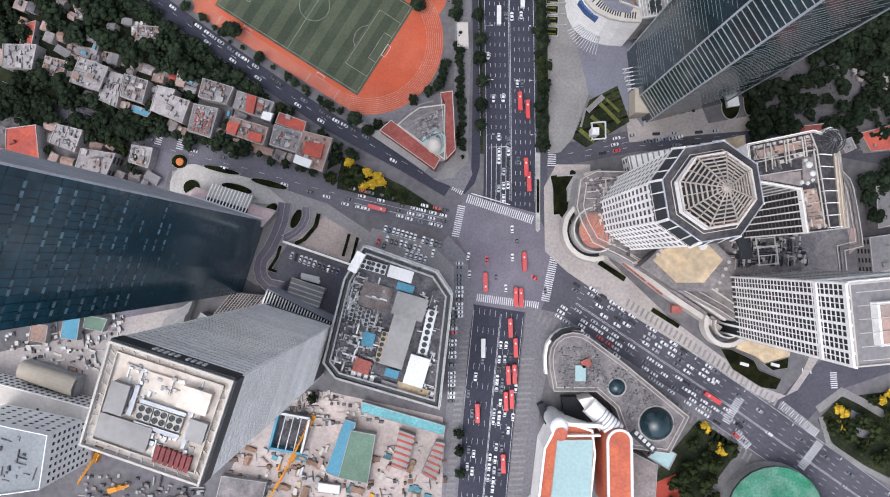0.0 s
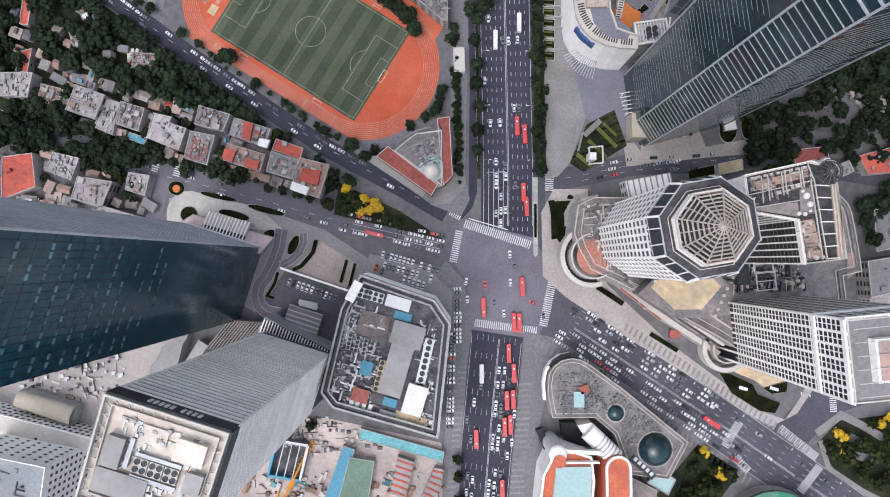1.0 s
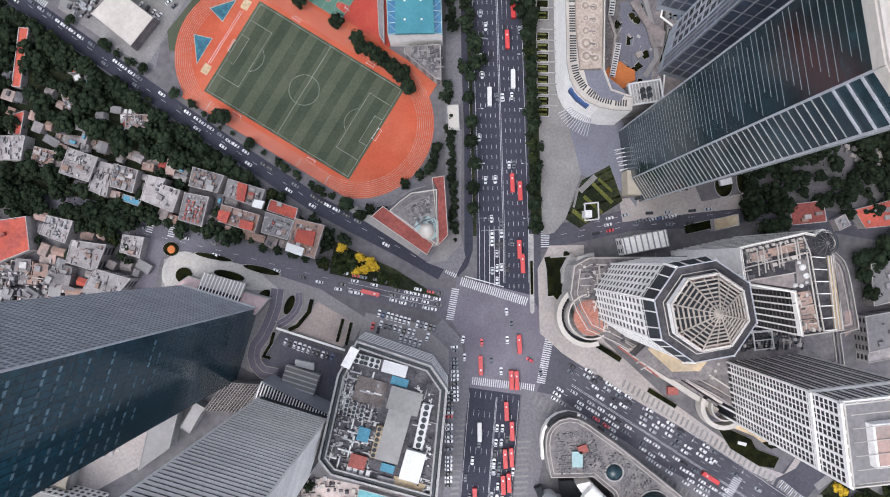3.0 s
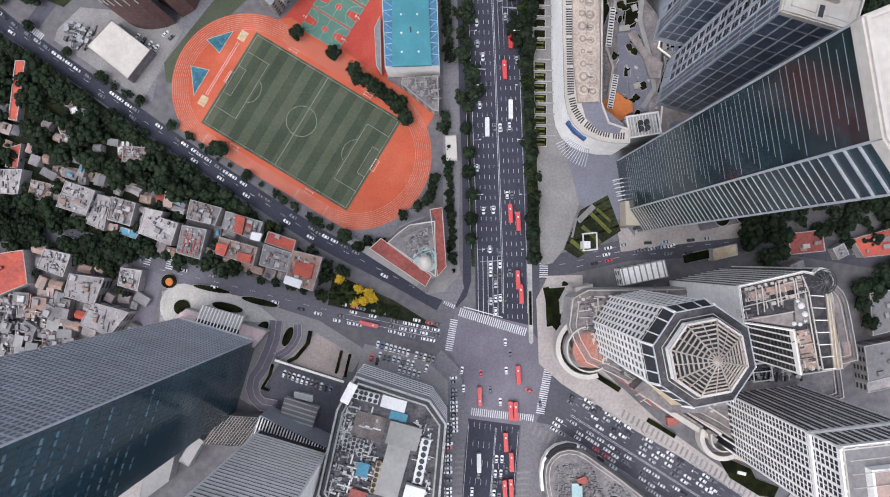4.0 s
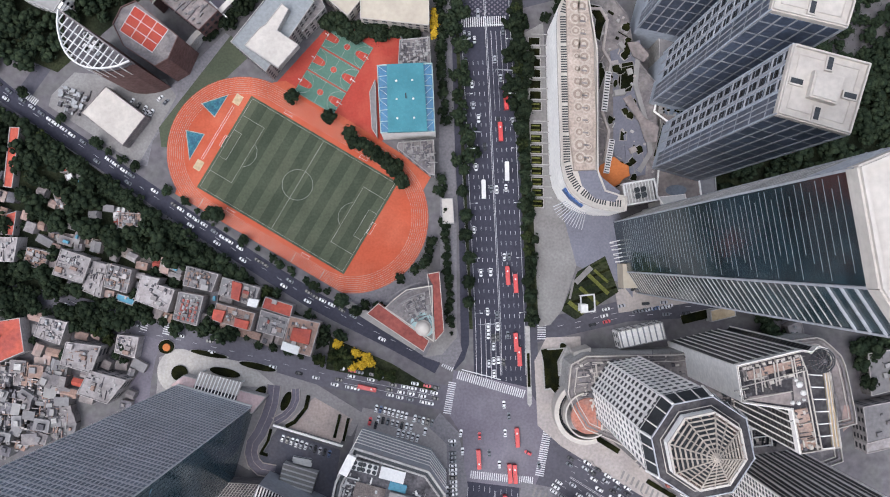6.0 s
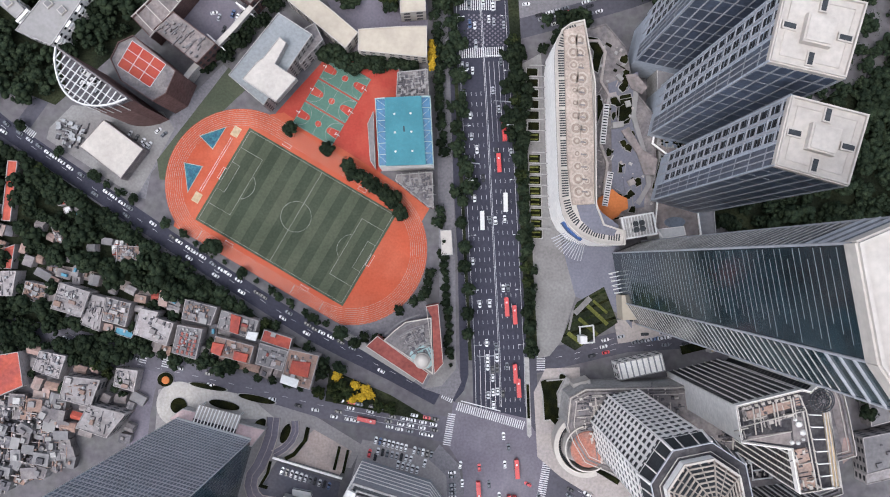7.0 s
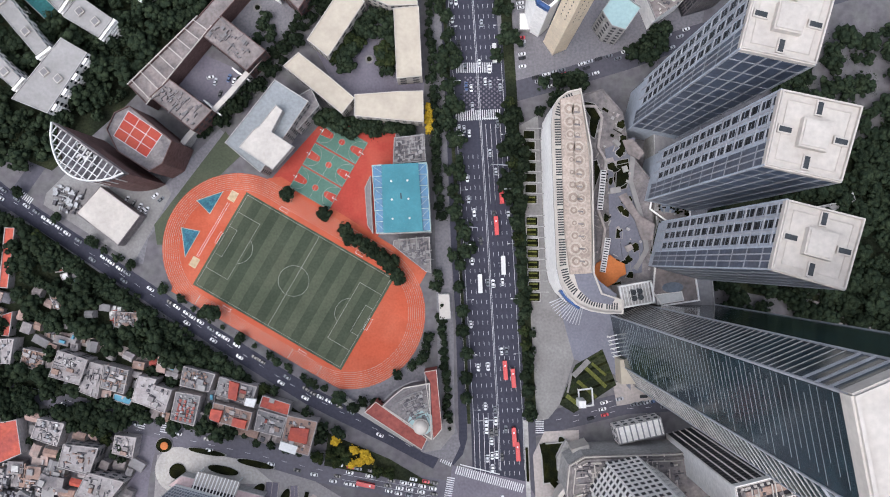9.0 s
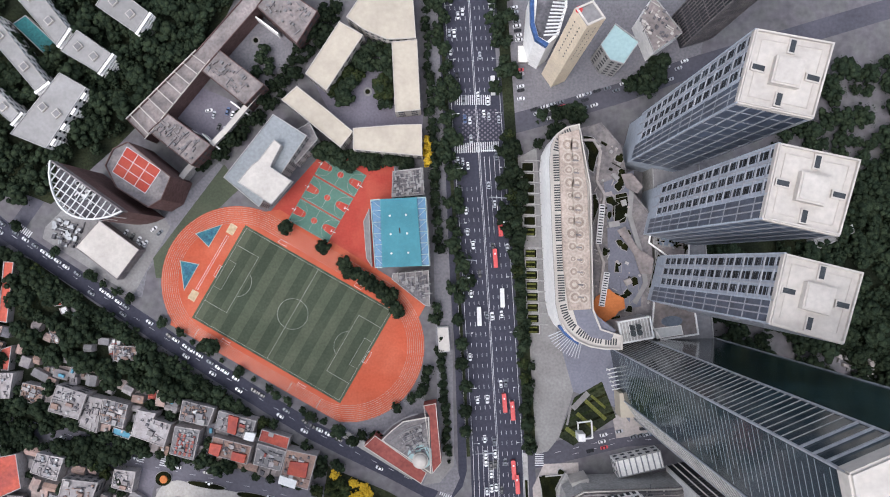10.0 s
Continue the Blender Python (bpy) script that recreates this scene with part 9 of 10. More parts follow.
wood("wood_north_east", "dark green trees round the northern apartment towers", [(205, 165), (330, 175), (330, 300), (215, 290)], 7.5, 948, None, (), (0.8, 1.2))
wood("wood_tower_back", "dark green trees east of the glass tower", [(172, 78), (330, 84), (330, 160), (172, 148)], 6.5, 946, None, (), (0.8, 1.2))
wood("wood_house_row", "dark green trees between the small houses", [(-249.4, 62.2), (-171.8, 47.3), (-93.9, 59.3), (-86.6, 89.6), (-143.9, 114.4), (-242.4, 92.5)], 6.4, 950, None, CLEAR + STREETS, (0.6, 1.0))
SLABS = [[(-241.9, 269.8), (-211.2, 306.2), (-191.2, 293.5), (-219.4, 257.0)], [(-210.9, 319.2), (-199.3, 332.1), (-178.6, 315.9), (-187.5, 303.6)], [(-189.7, 345.8), (-179.0, 359.8), (-154.0, 340.0), (-164.6, 327.7)], [(-243.9, 358.8), (-230.1, 366.9), (-203.7, 331.6), (-217.8, 315.0), (-239.4, 336.3)], [(-259.8, 338.8), (-251.1, 345.3), (-216.5, 299.5), (-226.2, 294.8)], [(-267.6, 301.5), (-257.2, 307.9), (-234.7, 283.1), (-241.0, 276.5)]]
wood("wood_north_west", "dark green trees between pale apartment slabs", [(-275.9, 240.4), (-221.8, 231.6), (-180.1, 264.0), (-134.5, 310.1), (-102.4, 353.4), (-142.7, 375.6), (-224.0, 399.3), (-320, 340)], 5.9, 1000, None, SLABS)
wood("wood_campus", "strip of dark green trees along the campus wall", [(-133.1, 245.3), (-83.9, 294.6), (-55.3, 334.5), (-44.8, 344.4), (-41.8, 330.6), (-77.3, 287.5), (-112.6, 247.9)], 4.6, 1100, None, (), (0.6, 0.95))
wood("wood_towers", "dark green garden trees below the apartment towers", [(171.4, 145.9), (228.1, 130.3), (276.6, 101.7), (300, 110), (300, 280), (259.1, 217.1), (230.8, 191.0), (173.3, 189.8)], 7.5, 1200, None, (), (0.8, 1.3))
for p in [(205.0, 75.4), (199.7, 65.3), (208.6, 85.5), (203.6, 58.5), (253.1, 44.3), (260.0, 50.9), (256.3, 34.1), (263.7, 62.6), (250.0, 54.4)]:
    tree(p, "b", 1.25)
wood("wood_east", "dark green trees beside the side street", [(193.8, 76.4), (217.4, 72.6), (213.3, 49.1), (196.8, 62.9)], 6.5, 1250, None, (), (0.8, 1.2))
wood("wood_east_far", "dark green trees east of the slab tower", [(250.8, 61.8), (273.9, 68.0), (330, 60), (330, 20), (263.2, 27.9)], 7.0, 1280, None, (), (0.8, 1.3))
wood("park_trees", "dark green park trees round winding paths", [(229.0, -89.3), (242.5, -77.4), (268.7, -67.0), (320, -70), (320, -140), (245.8, -107.6)], 7.5, 1300, LEAF_FRESH, (), (0.6, 1.0))
wood("grove_trees", "dark green trees behind the domed store", [(143.3, -108.7), (155.0, -91.7), (176.9, -106.6), (171.9, -125.1), (158.5, -142.0), (110, -160)], 6.5, 1350, LEAF_FRESH, (), (0.6, 1.0))
wood("court_trees", "dense dark green trees round the school court", [(-48.4, 288.1), (-23.6, 316.2), (-11.7, 315.8), (-12.4, 278.2), (-22.5, 281.3), (-19.7, 302.4), (-29.2, 302.7), (-41.8, 282.7)], 4.2, 1410, None, (), (0.7, 1.05))
wood("court_edge_trees", "dark green trees between school wing and sports courts", [(-64.6, 261.4), (-52.9, 257.6), (-44.6, 251.5), (-10.7, 249.2), (1.1, 246.0), (-2.5, 240.4), (-41.5, 241.8), (-58.2, 251.0)], 4.4, 1420, None, (), (0.6, 0.95))
wood("garden_trees", "dark green trees in the campus garden", [(-97.0, 312.1), (-86.6, 315.2), (-80.1, 306.4), (-87.2, 298.1), (-95.5, 303.5)], 4.6, 1430, None, (), (0.6, 0.9))
wood("north_street_trees", "dark green trees along the northern side street", [(123.0, 283.4), (130.3, 294.0), (149.1, 298.8), (153.8, 289.0), (133.0, 277.9)], 4.8, 1440, None, (), (0.7, 1.1))
wood("mall_north_trees", "dark green trees between street and mall", [(73.0, 263.1), (78.5, 274.1), (104.1, 277.9), (102.7, 268.8), (83.3, 266.1)], 4.6, 1445, None, (), (0.7, 1.0))
for p in ((-27.0, 288.3), (-92.9, 321.6)):
    ob = thing("round_planter", "small round planter with a pale stone ring", "planter", "round planters", (*p, 0.12))
    part("ring", Shape().lathe(*p, [(2.6, 0.1), (2.6, 0.7), (2.0, 0.7), (2.0, 0.5)], 20), PAVING_PALE, ob)
    part("bush", Shape().lathe(*p, [(1.5, 0.4), (1.4, 1.0), (0.5, 1.5)], 12), HEDGE, ob)
wood("mall_grove", "dark green trees at the mall's northern end", [(67.3, 248.0), (80.0, 269.6), (102.3, 273.9), (98.5, 265.5), (77.7, 254.4)], 5.5, 1400, None, (), (0.7, 1.0))
wood("far_west_trees", "distant dark green trees west of the tower", [(-330, 120), (-330, 60), (-269.1, 72.6), (-235.2, 82.0), (-272.5, 108.3)], 7.0, 1450, None, CLEAR + STREETS)


def strip(line, d0, d1, start, stop):
    a = [p for p, _ in spots(offset(line, d0), start, stop, 20)]
    b = [p for p, _ in spots(offset(line, d1), start, stop, 20)]
    return a + b[::-1]


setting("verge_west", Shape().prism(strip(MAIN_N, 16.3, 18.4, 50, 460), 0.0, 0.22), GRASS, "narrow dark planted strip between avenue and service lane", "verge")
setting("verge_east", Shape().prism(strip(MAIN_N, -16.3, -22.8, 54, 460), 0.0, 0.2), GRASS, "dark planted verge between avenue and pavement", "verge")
wood("verge_west_trees", "dense dark street trees arching over the service lane", strip(MAIN_N, 12.8, 21.5, 150, 460), 5.4, 1515, None, (), (0.7, 1.0))
wood("verge_east_trees", "dense dark street trees on the avenue's verge", strip(MAIN_N, -16.2, -22.5, 54, 200), 4.6, 1516, None, (), (0.5, 0.75))
wood("verge_east_grove", "dense tall dark street trees arching over the outer lanes", strip(MAIN_N, -12.0, -24.5, 180, 246), 5.2, 1517, None, (), (0.75, 1.05))
wood("verge_north_grove", "dense dark street trees past the northern junction", strip(MAIN_N, -13.0, -22.5, 268, 440), 5.2, 1518, None, (), (0.7, 1.0))
wood("hedge_west", "dark clipped shrubs and small trees behind the pavement", strip(MAIN_N, 28.5, 32.0, 46, 150), 3.6, 1519, None, (), (0.3, 0.5))
for (x, y), a in spots(offset(MAIN_N, 18.2), 62, 150, 3.2):
    LINES_RAIL.box(x, y, 0.2, 2.8, 0.12, 0.9, a)
setting("lane_railing", LINES_RAIL, WHITE, "low white railing panels between avenue and service lane", "railing", kind="stuff")
median = thing("traffic_island", "long kerbed traffic island with dark planting at the junction", "traffic island", "", (58.7, 46, 0.1))
part("kerb", Shape().prism([(57.3, 70.0), (60.0, 70.0), (60.2, 24.0), (58.8, 22.2), (57.5, 24.0)], 0.05, 0.35), CONCRETE, median)
part("planting", Shape().prism([(57.9, 54.0), (59.4, 54.0), (59.5, 34.0), (58.0, 34.0)], 0.35, 1.1), HEDGE, median)


wood("track_side_shrubs", "dark shrubs and low trees between track and street", strip(NW, -6.0, -9.5, 70, 250), 4.2, 1650, None, (), (0.3, 0.5))
wood("narrow_street_trees", "dark green trees along the narrow street", strip(NW, 7.0, 13.5, 55, 330), 4.4, 1640, None, CLEAR, (0.55, 0.95))
wood("west_street_trees", "dark green street trees along the western street", strip(WEST, -7.5, -12, 78, 330), 4.6, 1600, None, CLEAR, (0.55, 0.9))
wood("west_lane_trees", "dark green street trees on the far side of the western street", strip(WEST, 7.5, 12, 150, 330), 4.6, 1620, None, CLEAR, (0.55, 0.9))


def hedge(pts, w, h, label="clipped dark hedge in a curved bed"):
    ob = thing("hedge", label, "hedge", "hedges", (*mid(pts), 0.1))
    part("bed_kerb", Shape().path(pts, 0.1, 0.4, w + 0.6), CONCRETE, ob)
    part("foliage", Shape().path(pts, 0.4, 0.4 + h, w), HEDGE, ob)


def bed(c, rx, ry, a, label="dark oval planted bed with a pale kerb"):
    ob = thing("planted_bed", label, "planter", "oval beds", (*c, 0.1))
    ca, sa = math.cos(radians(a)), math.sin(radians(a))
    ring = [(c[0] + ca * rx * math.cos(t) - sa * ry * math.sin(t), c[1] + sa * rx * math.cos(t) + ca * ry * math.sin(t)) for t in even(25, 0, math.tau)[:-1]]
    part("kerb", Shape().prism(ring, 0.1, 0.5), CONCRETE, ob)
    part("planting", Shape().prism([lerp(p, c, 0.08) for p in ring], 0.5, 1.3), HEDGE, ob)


bed((-148.4, 47.1), 5.2, 5.0, 0, "round dark planted bed in the turning circle")
bed((-121.4, 46.9), 10, 2.6, -14)
bed((-101.0, 34.4), 5.2, 3.0, 42)
bed((-85.6, 29.0), 2.7, 6.6, -24)
bed((-130.7, 57.9), 12, 1.6, -12)
bed((-102.1, 49.9), 12, 2.0, -14)
bed((-156.0, 62.8), 5, 4.5, 0, "round bed with an orange centre beside the drive")
disc = thing("flower_disc", "round orange flower disc in the dark bed", "flower bed", "", (*(-155.6, 62.5), 1.3))
part("flowers", Shape().lathe(*(-155.6, 62.5), [(2.4, 1.2), (2.2, 1.9)], 18), ORANGE, disc)
hedge([(-72.1, 32.1), (-73.9, 24.7), (-80.8, 16.5), (-85.9, 14.2)], 2.2, 1.2)
hedge([(-94.8, 12.7), (-96.6, 6.0), (-99.8, 1.0), (-101.0, -1.3), (-97.0, -2.6)], 1.6, 1.2)
yard_wall = thing("yard_wall", "long pale capped wall above the loading yard", "wall", "", (*(-93.1, 15.4), 0))
part("wall", Shape().bar((-93.1, 15.4), (-52.4, 2.0), 0, 2.6, 0.8), CONCRETE, yard_wall)
part("coping", Shape().bar((-93.1, 15.4), (-52.4, 2.0), 2.6, 2.8, 1.3), WHITE_WALL, yard_wall)
hedge([(-53.7, 20.3), (-57.3, 6.9)], 1.6, 1.2)
hedge([(-48.7, 18.2), (-52.0, 4.8)], 1.6, 1.2)
bed((81.6, 52.9), 3, 8, 25)
hedge([(68.0, 56.2), (71.5, 35.8), (78.4, 27.4)], 3.5, 1.2)
hedge([(95.4, 4.8), (110.7, -5.2)], 3.0, 1.2)
hedge([(127.0, -23.0), (143.0, -32.9)], 2.6, 1.2)
for pts in ([(168.0, -46.1), (174.0, -46.4), (187.6, -52.7), (190.3, -58.4), (203.8, -63.7), (200.7, -69.7), (192.0, -68.5), (175.1, -57.9)], [(193.9, -54.8), (208.1, -51.1), (207.5, -56.9), (198.7, -58.3)]):
    ob = thing("planted_bed", "dark curved planted bed with a pale kerb beside the tower", "planter", "tower beds", (*mid(pts), 0.1))
    part("kerb", Shape().path(pts, 0.1, 0.6, 0.5, True), PAVING_PALE, ob)
    part("planting", Shape().prism(pts, 0.1, 1.0), HEDGE, ob)
    part("white_box", Shape().box(*lerp(mid(pts), pts[0], 0.25), 1.0, 5, 1.8, 0.8, -15), WHITE, ob)
bed((173.5, 98.6), 5.5, 8, 0)
bed((184.4, 102.0), 3.2, 9, 0)
lone("garden_kiosk", "small white flat-roofed kiosk in a planted oval", "kiosk", "", (*(173.5, 101.0), 1.3), Shape().box(*(173.5, 101.0), 1.2, 7, 6, 3, 10), WHITE)
hedge([(150.2, 71.7), (168.5, 75.6)], 5, 1.6)
for p, q, w, m, word in (((87.9, 95.1), (97.4, 104.2), 3.2, PAVING_PALE, "pale stone path strip"), ((86.9, 97.1), (84.1, 85.6), 1.2, PAVING_PALE, "pale stone path strip"), ((95.4, 99.8), (107.1, 88.2), 2.2, LIME, "yellow-green strip"), ((99.1, 102.5), (107.2, 95.0), 1.6, LIME, "yellow-green strip"),
                         ((90.2, 92.3), (101.0, 82.1), 2.2, LIME, "yellow-green strip"), ((83.4, 83.9), (92.1, 76.7), 2.4, LIME, "yellow-green strip")):
    ob = thing("garden_strip", word + " laid across the dark plaza garden", "planting", "garden strips", (*p, 0.2))
    part("surface", Shape().bar(p, q, 0.15, 0.75, w), m, ob)
RAMP = [(-92.5, 38.5), (-94.0, 28.0), (-97.0, 19.5), (-101.5, 10.2), (-105.8, 4.6), (-107.0, -1.0), (-105.6, -6.5), (-101.6, -10.7), (-93.0, -12.6)]
LOOP = [(-79.8, 36.0), (-79.8, 30.0), (-82.0, 25.0), (-86.8, 20.2), (-93.0, 16.8)]
setting("ramp_road", Shape().path(RAMP, 0.15, 0.34, 7.6), ASPHALT_OLD, "curving asphalt ramp beside the glass tower", "road")
setting("ramp_lane", Shape().path(LOOP, 0.15, 0.3, 4.6), ASPHALT_OLD, "narrow curving lane between hedges", "road")
LN = Shape()
for line, d in ((RAMP, -3.9), (RAMP, 3.9), (LOOP, -2.4), (LOOP, 2.4)):
    LN.path(offset(line, d), 0.2, 0.9, 0.5)
LN.path(RAMP, 0.34, 0.38, 0.3).path(LOOP, 0.3, 0.34, 0.2)
setting("ramp_kerbs", LN, PAVING_WARM, "pale kerbs and centre line of the ramp", "kerb", kind="stuff")

# ---- vehicles ----
def car_shape(length, width, hood, tail, belt, top):
    """Body below the windows, with rounded nose and tail in plan."""
    s = Shape()
    l, w = length / 2, width / 2
    plan = [(-l, -w * 0.75), (-l + 0.35, -w), (l - 0.6, -w), (l - 0.12, -w * 0.7), (l, 0), (l - 0.12, w * 0.7), (l - 0.6, w), (-l + 0.35, w), (-l, w * 0.75)]
    s.prism(plan, 0.02, belt)
    return s


def cabin_shape(x0, x1, width, belt, top, rake0, rake1):
    s = Shape()
    w = width / 2
    s.v = [(x0, -w, belt), (x1, -w, belt), (x1, w, belt), (x0, w, belt), (x0 + rake0, -w * 0.8, top), (x1 - rake1, -w * 0.8, top), (x1 - rake1, w * 0.8, top), (x0 + rake0, w * 0.8, top)]
    s.f = [(4, 5, 6, 7), (0, 1, 5, 4), (1, 2, 6, 5), (2, 3, 7, 6), (3, 0, 4, 7)]
    return s


CAR_MESH = {}
for i, paint in enumerate(CAR_PAINTS):
    CAR_MESH[i] = (car_shape(4.5, 1.82, 1.2, 0.8, 0.88, 1.45).mesh("body", paint),
                   cabin_shape(-1.7, 1.05, 1.66, 0.88, 1.4, 0.55, 0.75).mesh("glazing", GLASS_DARK),
                   Shape().prism([(-1.12, -0.66), (0.28, -0.66), (0.28, 0.66), (-1.12, 0.66)], 1.4, 1.46, bottom=True).mesh("roof", paint))
WORDS = ("white", "silver", "black", "dark grey", "red", "dark blue")
rng_c = random.Random(8)
CAR_COUNT = [0]
CAR_SPOTS = []
TRAFFIC = []


def car(x, y, a, z=0.12, paint=None):
    for px, py in CAR_SPOTS:
        if abs(px - x) < 5.2 and abs(py - y) < 5.2 and math.hypot(px - x, py - y) < 2.35:
            return
    if CAR_COUNT[0] >= 330:
        CAR_SPOTS.append((x, y))
        i = rng_c.choices(range(6), (44, 22, 15, 16, 2, 1))[0]
        TRAFFIC.append((i, x, y, a, z))
        return
    CAR_COUNT[0] += 1
    CAR_SPOTS.append((x, y))
    i = paint if paint is not None else rng_c.choices(range(6), (46, 22, 14, 15, 2, 1))[0]
    ob = new("car", CAR_MESH[i][0])
    ob.location = (x, y, z)
    tagged(ob, "%s saloon car with dark windows standing on the asphalt" % WORDS[i], "car", "cars")
    ob.rotation_euler.z = radians(a)
    if rng_c.random() < 0.15:
        ob.scale = (1.12, 1.08, 1.25)
    for name, me in zip(("glazing", "roof"), CAR_MESH[i][1:]):
        c = new(name, me)
        c.parent = ob


BUS_PARTS = {}
for key, paint in (("red", BUS_RED), ("white", WHITE)):
    BUS_PARTS[key] = (("body", Shape().prism([(-5.6, -1.25), (5.3, -1.25), (5.6, -0.9), (5.6, 0.9), (5.3, 1.25), (-5.6, 1.25)], 0.02, 3.0).mesh("body", paint)),
                      ("glazing", Shape().prism([(-5.3, -1.3), (5.64, -1.3), (5.64, 1.3), (-5.3, 1.3)], 1.5, 2.5, bottom=True).mesh("glazing", GLASS_DARK)),
                      ("roof_unit", Shape().box(-1.5, 0, 3.0, 3.2, 1.7, 0.35).mesh("roof_unit", paint)),
                      ("roof_hatch", Shape().box(2.6, 0, 3.0, 1.0, 0.9, 0.15).mesh("roof_hatch", WHITE)))


def bus(p, a, key="red", z=0.12):
    CAR_SPOTS.extend([(p[0] + k * math.cos(radians(a)), p[1] + k * math.sin(radians(a))) for k in (-4.5, -1.5, 1.5, 4.5)])
    label = "red city bus with a roof unit standing in the road" if key == "red" else "white coach with dark windows standing on the asphalt"
    ob = thing("bus", label, "bus", "buses", (p[0], p[1], z))
    ob.rotation_euler.z = radians(a)
    for name, me in BUS_PARTS[key]:
        c = new(name, me)
        c.parent = ob


NS = 92
for p in ((51.4, 60.9), (53.2, 52.4), (47.5, 100.4), (52.1, 95.6), (50.8, 4.7), (45.9, -16.3), (49.0, -16.7), (42.8, -34.7), (23.7, -85.4), (27.8, -7.7), (40.5, -78.1), (43.9, -76.8), (41.8, -62.6), (45.5, -61.9), (46.0, -46.4), (39.2, -114.8), (45.3, 186.0), (49.0, 204.5)):
    bus(p, NS if p[0] > 35 else NS + 180)
bus((-37.2, 35.8), -14)
bus((162.7, -74.9), 146)
bus((47.8, 288.9), 90, "white")
bus((34.5, 152.0), 90, "white")
bus((48.6, 162.4), 90, "white")
bus((26.8, -46.9), 270, "white")
bus((-76.1, -7.1), -15, "white")
bus((-76.4, -5.6), -12, "white")


def lane(pts, d, start, stop, gap, odds, flip=0, z=0.12):
    for (x, y), a in spots(offset(pts, d), start, stop, gap):
        if rng_c.random() < odds:
            k = rng_c.uniform(-0.25, 0.25) * gap
            car(x + k * math.cos(radians(a)), y + k * math.sin(radians(a)) + rng_c.uniform(-0.2, 0.2), a + flip, z)


def parked(p, q, n, a, odds=0.9, z=0.12):
    for k in range(n):
        if rng_c.random() < odds:
            c = lerp(p, q, (k + 0.5) / n)
            car(c[0], c[1], a + rng_c.uniform(-3, 3), z)


parked((-33.4, 23.9), (1.8, 13.8), 14, 75)
parked((-174.9, 209.9), (-161.5, 201.9), 7, 59, 0.95, 0.15)
parked((-23.6, 10.3), (-6.8, 4.9), 6, 75)
parked((-36.9, 16.6), (-31.9, 13.1), 3, 75)
parked((-35.2, 18.2), (3.3, 7.4), 14, 75, 0.6)
parked((-28.7, 4.3), (-5.3, -3.2), 9, 75, 0.7)
parked((-89.4, 7.6), (-59.2, -3.1), 11, 70)
parked((12.4, 4.5), (12.6, -34.1), 16, 2)
parked((9.3, -22.4), (8.1, -79.8), 24, 2)
parked((62.3, 336.9), (64.8, 314.6), 8, 10)
parked((64.5, 299.2), (64.4, 277.0), 9, 5)
parked((-176.2, 211.2), (-162.3, 199.8), 7, 40)
parked((-157.9, 211.5), (-152.9, 208.0), 3, 40)
parked((-122.4, 281.7), (-121.2, 277.2), 2, 10)
parked((-123.1, 280.3), (-118.5, 277.4), 3, 70)
parked((-117.3, 271.2), (-111.3, 266.9), 4, 70)
parked((-111.6, 280.2), (-107.6, 277.0), 3, 70)
parked((-118.7, 270.3), (-112.7, 266.6), 3, 30)
parked((121.3, 77.1), (145.0, 80.3), 6, 20)
parked((120.0, 91.5), (153.2, 97.7), 10, 80, 0.9, 0.12)


for d in (-13.0, -10.1, -7.2, -4.3, -1.6, 1.6, 4.3, 7.2, 10.1, 13.0):
    lane(MAIN_N, d, 30, 340, 13, 0.24 if d > 0 else 0.2, 0 if d < 0 else 180)
for d in (1.6, 4.3, 7.2):
    lane(MAIN_N, d, 24, 62, 7, 0.6, 180)
for d in (-13.0, -9.8, -6.6, -3.4):
    lane(MAIN_S, d, 62, 190, 11, 0.22, 0)
for d in (3.2, 6.4, 9.6):
    lane(MAIN_S, d, 58, 190, 6.6, 0.78, 180)
for d in (12.6, 14.6):
    lane(MAIN_S, d, 60, 190, 9, 0.2, 180)
for d in (-12.4, -9.3, -6.2, -3.0):
    lane(SE, d, 30, 165, 6.6, 0.68, 0, 0.13)
for d in (3.0, 6.2, 9.3, 12.4):
    lane(SE, d, 30, 130, 7.4, 0.6, 180, 0.13)
lane(SE, 0, 175, 300, 16, 0.5, 0, 0.13)
lane(SE, 8, 130, 300, 16, 0.5, 180, 0.13)
for d in (-5.0, -1.8, 1.6, 4.8):
    lane(WEST, d, 12, 72, 6.4, 0.75, 180)
for d in (-3, 3):
    lane(WEST, d, 80, 240, 14, 0.4)
lane(NW, -2.6, 60, 340, 6.0, 0.8)
lane(NW, 2.2, 40, 380, 22, 0.5)
for d in (-3.5, 0, 3.5):
    lane(EAST, d, 24, 110, 12, 0.45)
lane(NEAST, 5.0, 20, 120, 5.5, 0.8)
lane(NEAST, 2.0, 20, 120, 8, 0.6)
lane(NEAST, -2.5, 20, 120, 9, 0.5)
for p, a in (((34.1, -4.4), 92), ((28.6, 5.8), 92), ((26.7, -2.5), 92), ((57.0, -4.8), 150), ((63.5, -12.3), 100), ((40.0, -11.2), 92), ((43.8, 7.2), 92), ((46.3, 17.2), 92), ((43.5, 24.0), 92), ((28.4, -4.2), 88), ((18.3, -3.0), 90), ((17.5, 7.7), 80)):
    car(*p, a)




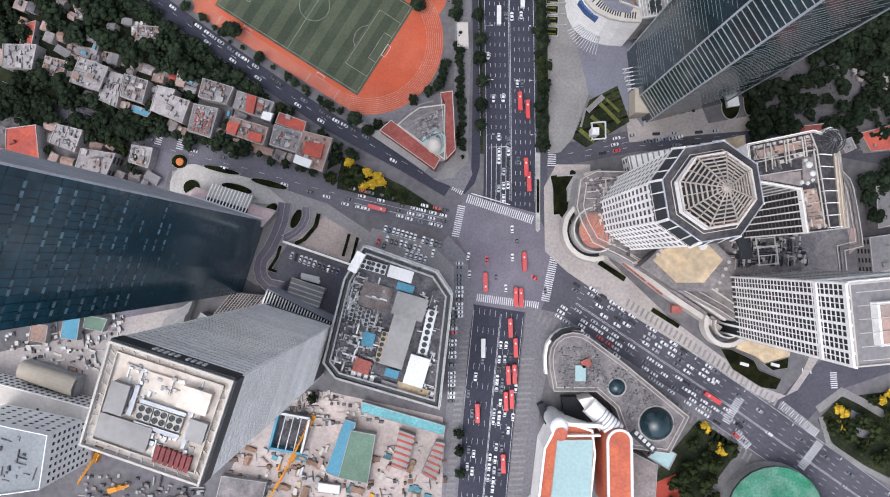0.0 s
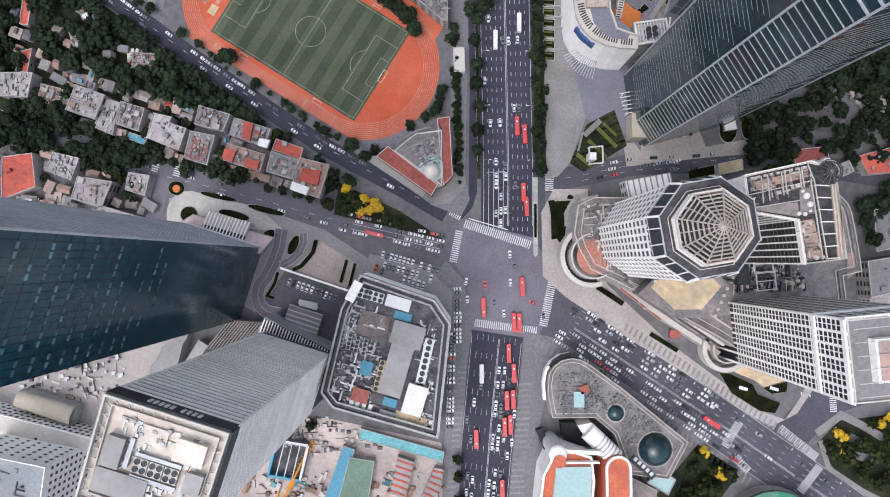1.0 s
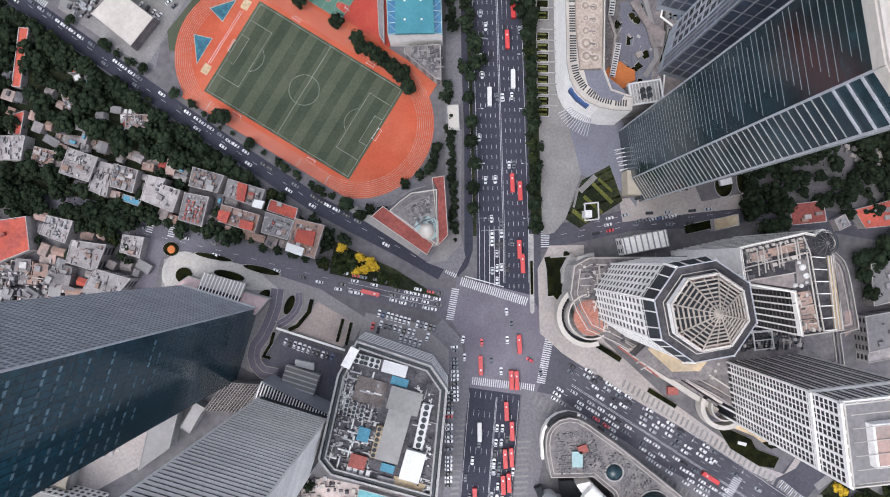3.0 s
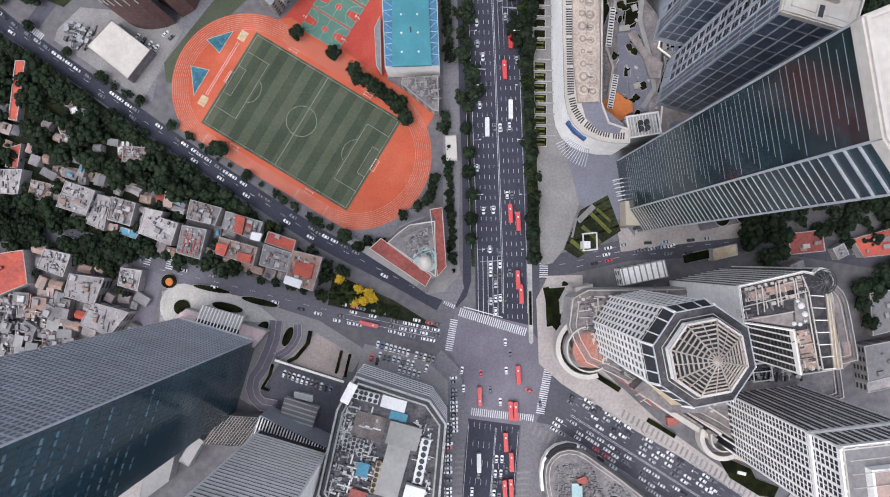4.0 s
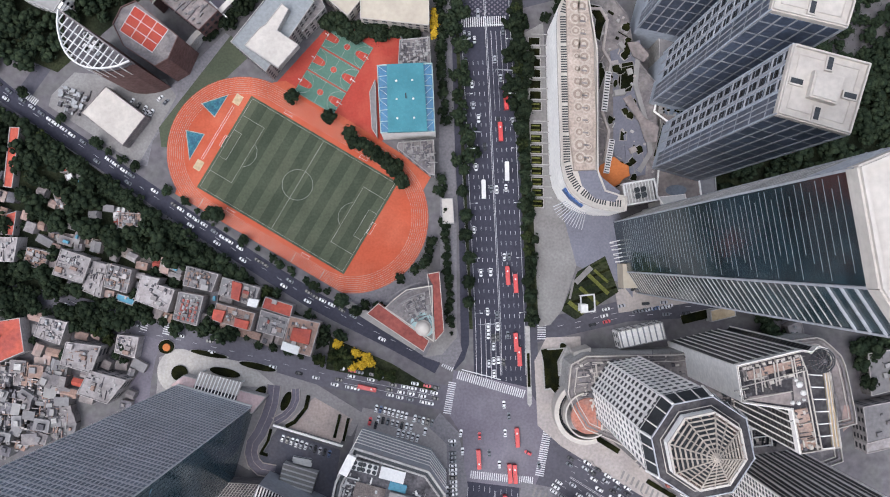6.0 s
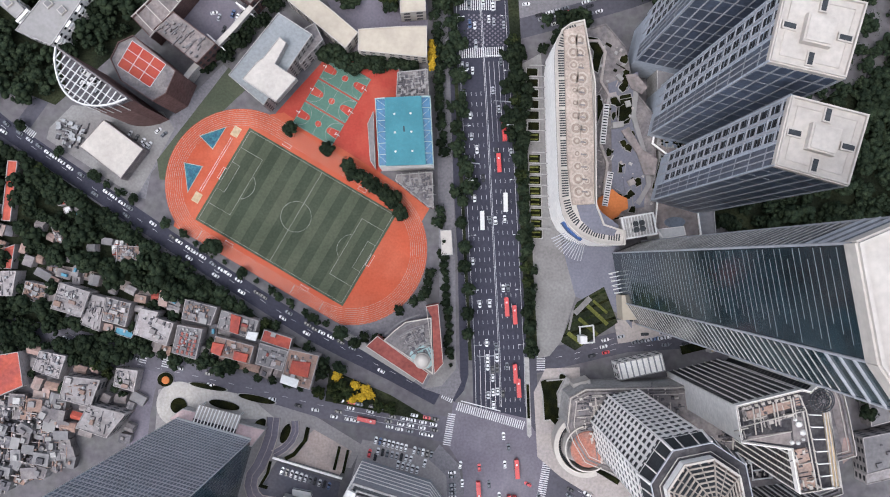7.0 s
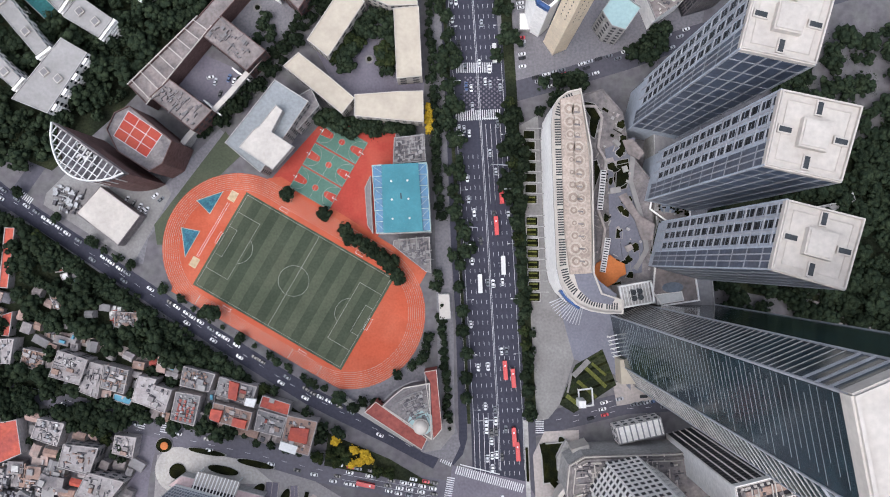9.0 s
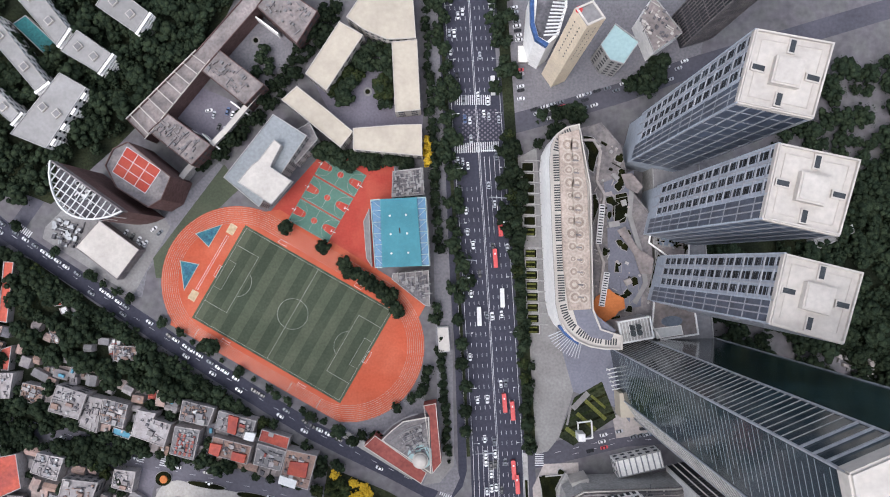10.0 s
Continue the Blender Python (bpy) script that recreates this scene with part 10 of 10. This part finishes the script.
# the traffic past the cars that can be told apart, joined by paint
for i, word in enumerate(WORDS):
    s, g = Shape(), Shape()
    for _, x, y, a, z in [c for c in TRAFFIC if c[0] == i]:
        ca, sa = math.cos(radians(a)), math.sin(radians(a))
        for target, me in ((s, CAR_MESH[i][0]), (g, CAR_MESH[i][1]), (s, CAR_MESH[i][2])):
            k = len(target.v)
            target.v += [(x + ca * v.co.x - sa * v.co.y, y + sa * v.co.x + ca * v.co.y, z + v.co.z) for v in me.vertices]
            target.f += [tuple(k + n for n in f.vertices) for f in me.polygons]
    if s.v:
        setting("traffic", s, CAR_PAINTS[i], word + " saloon cars queueing in the distance", "cars", "stuff")
        setting("traffic_glazing", g, GLASS_DARK, "dark windows of the queueing cars", "cars", "stuff")


def lamp(p, a, h=10):
    ob = thing("street_lamp", "tall grey steel street lamp with a single arm", "street lamp", "street lamps", (*p, 0.15))
    c, s = math.cos(radians(a)), math.sin(radians(a))
    part("pole", Shape().lathe(*p, [(0.16, 0.1), (0.09, h)], 8), STEEL, ob)
    arm = part("arm", Shape().beam((*p, h), (p[0] + 3 * c, p[1] + 3 * s, h + 0.5), 0.14), STEEL, ob)
    part("head", Shape().box(p[0] + 3.4 * c, p[1] + 3.4 * s, h + 0.4, 1.3, 0.45, 0.2, a), WHITE, arm)


for (x, y), a in spots(offset(MAIN_N, 14.6), 60, 400, 32):
    lamp((x, y), a - 90)
for (x, y), a in spots(offset(MAIN_N, -14.6), 60, 400, 32):
    lamp((x, y), a + 90)
for (x, y), a in spots(offset(SE, 14.8), 40, 260, 34):
    lamp((x, y), a - 90)
for p, q in (((24.3, 186.1), (33.7, 185.1)), ((43.2, 222.0), (52.7, 221.0)), ((29.4, 72.1), (40.2, 72.4))):
    ob = thing("sign_gantry", "grey steel sign gantry arm over the lanes", "gantry", "gantries", (*p, 0.1))
    part("post", Shape().lathe(*p, [(0.22, 0.05), (0.16, 7)], 8), STEEL, ob)
    arm = part("arm", Shape().beam((*p, 6.8), (*q, 6.8), 0.35), STEEL, ob)
    part("panel", Shape().bar(lerp(p, q, 0.5), q, 5.8, 7.6, 0.3), PANEL_GREY, arm)


# striped paving of the wide pavements
STRIPES = Shape()
for line, d, start, stop, w in ((MAIN_S, 20, 70, 200, 8), (SE, 17.5, 60, 190, 5), (SE, -18.5, 20, 170, 6), (MAIN_S, -18.5, 62, 200, 5)):
    for (x, y), a in spots(offset(line, d), start, stop, 3.4):
        STRIPES.box(x, y, 0.185, 1.3, w, 0.015, a + 8)
setting("paving_stripes", STRIPES, PAVING_PALE, "pale granite stripes laid across the pavements", "paving", kind="stuff")
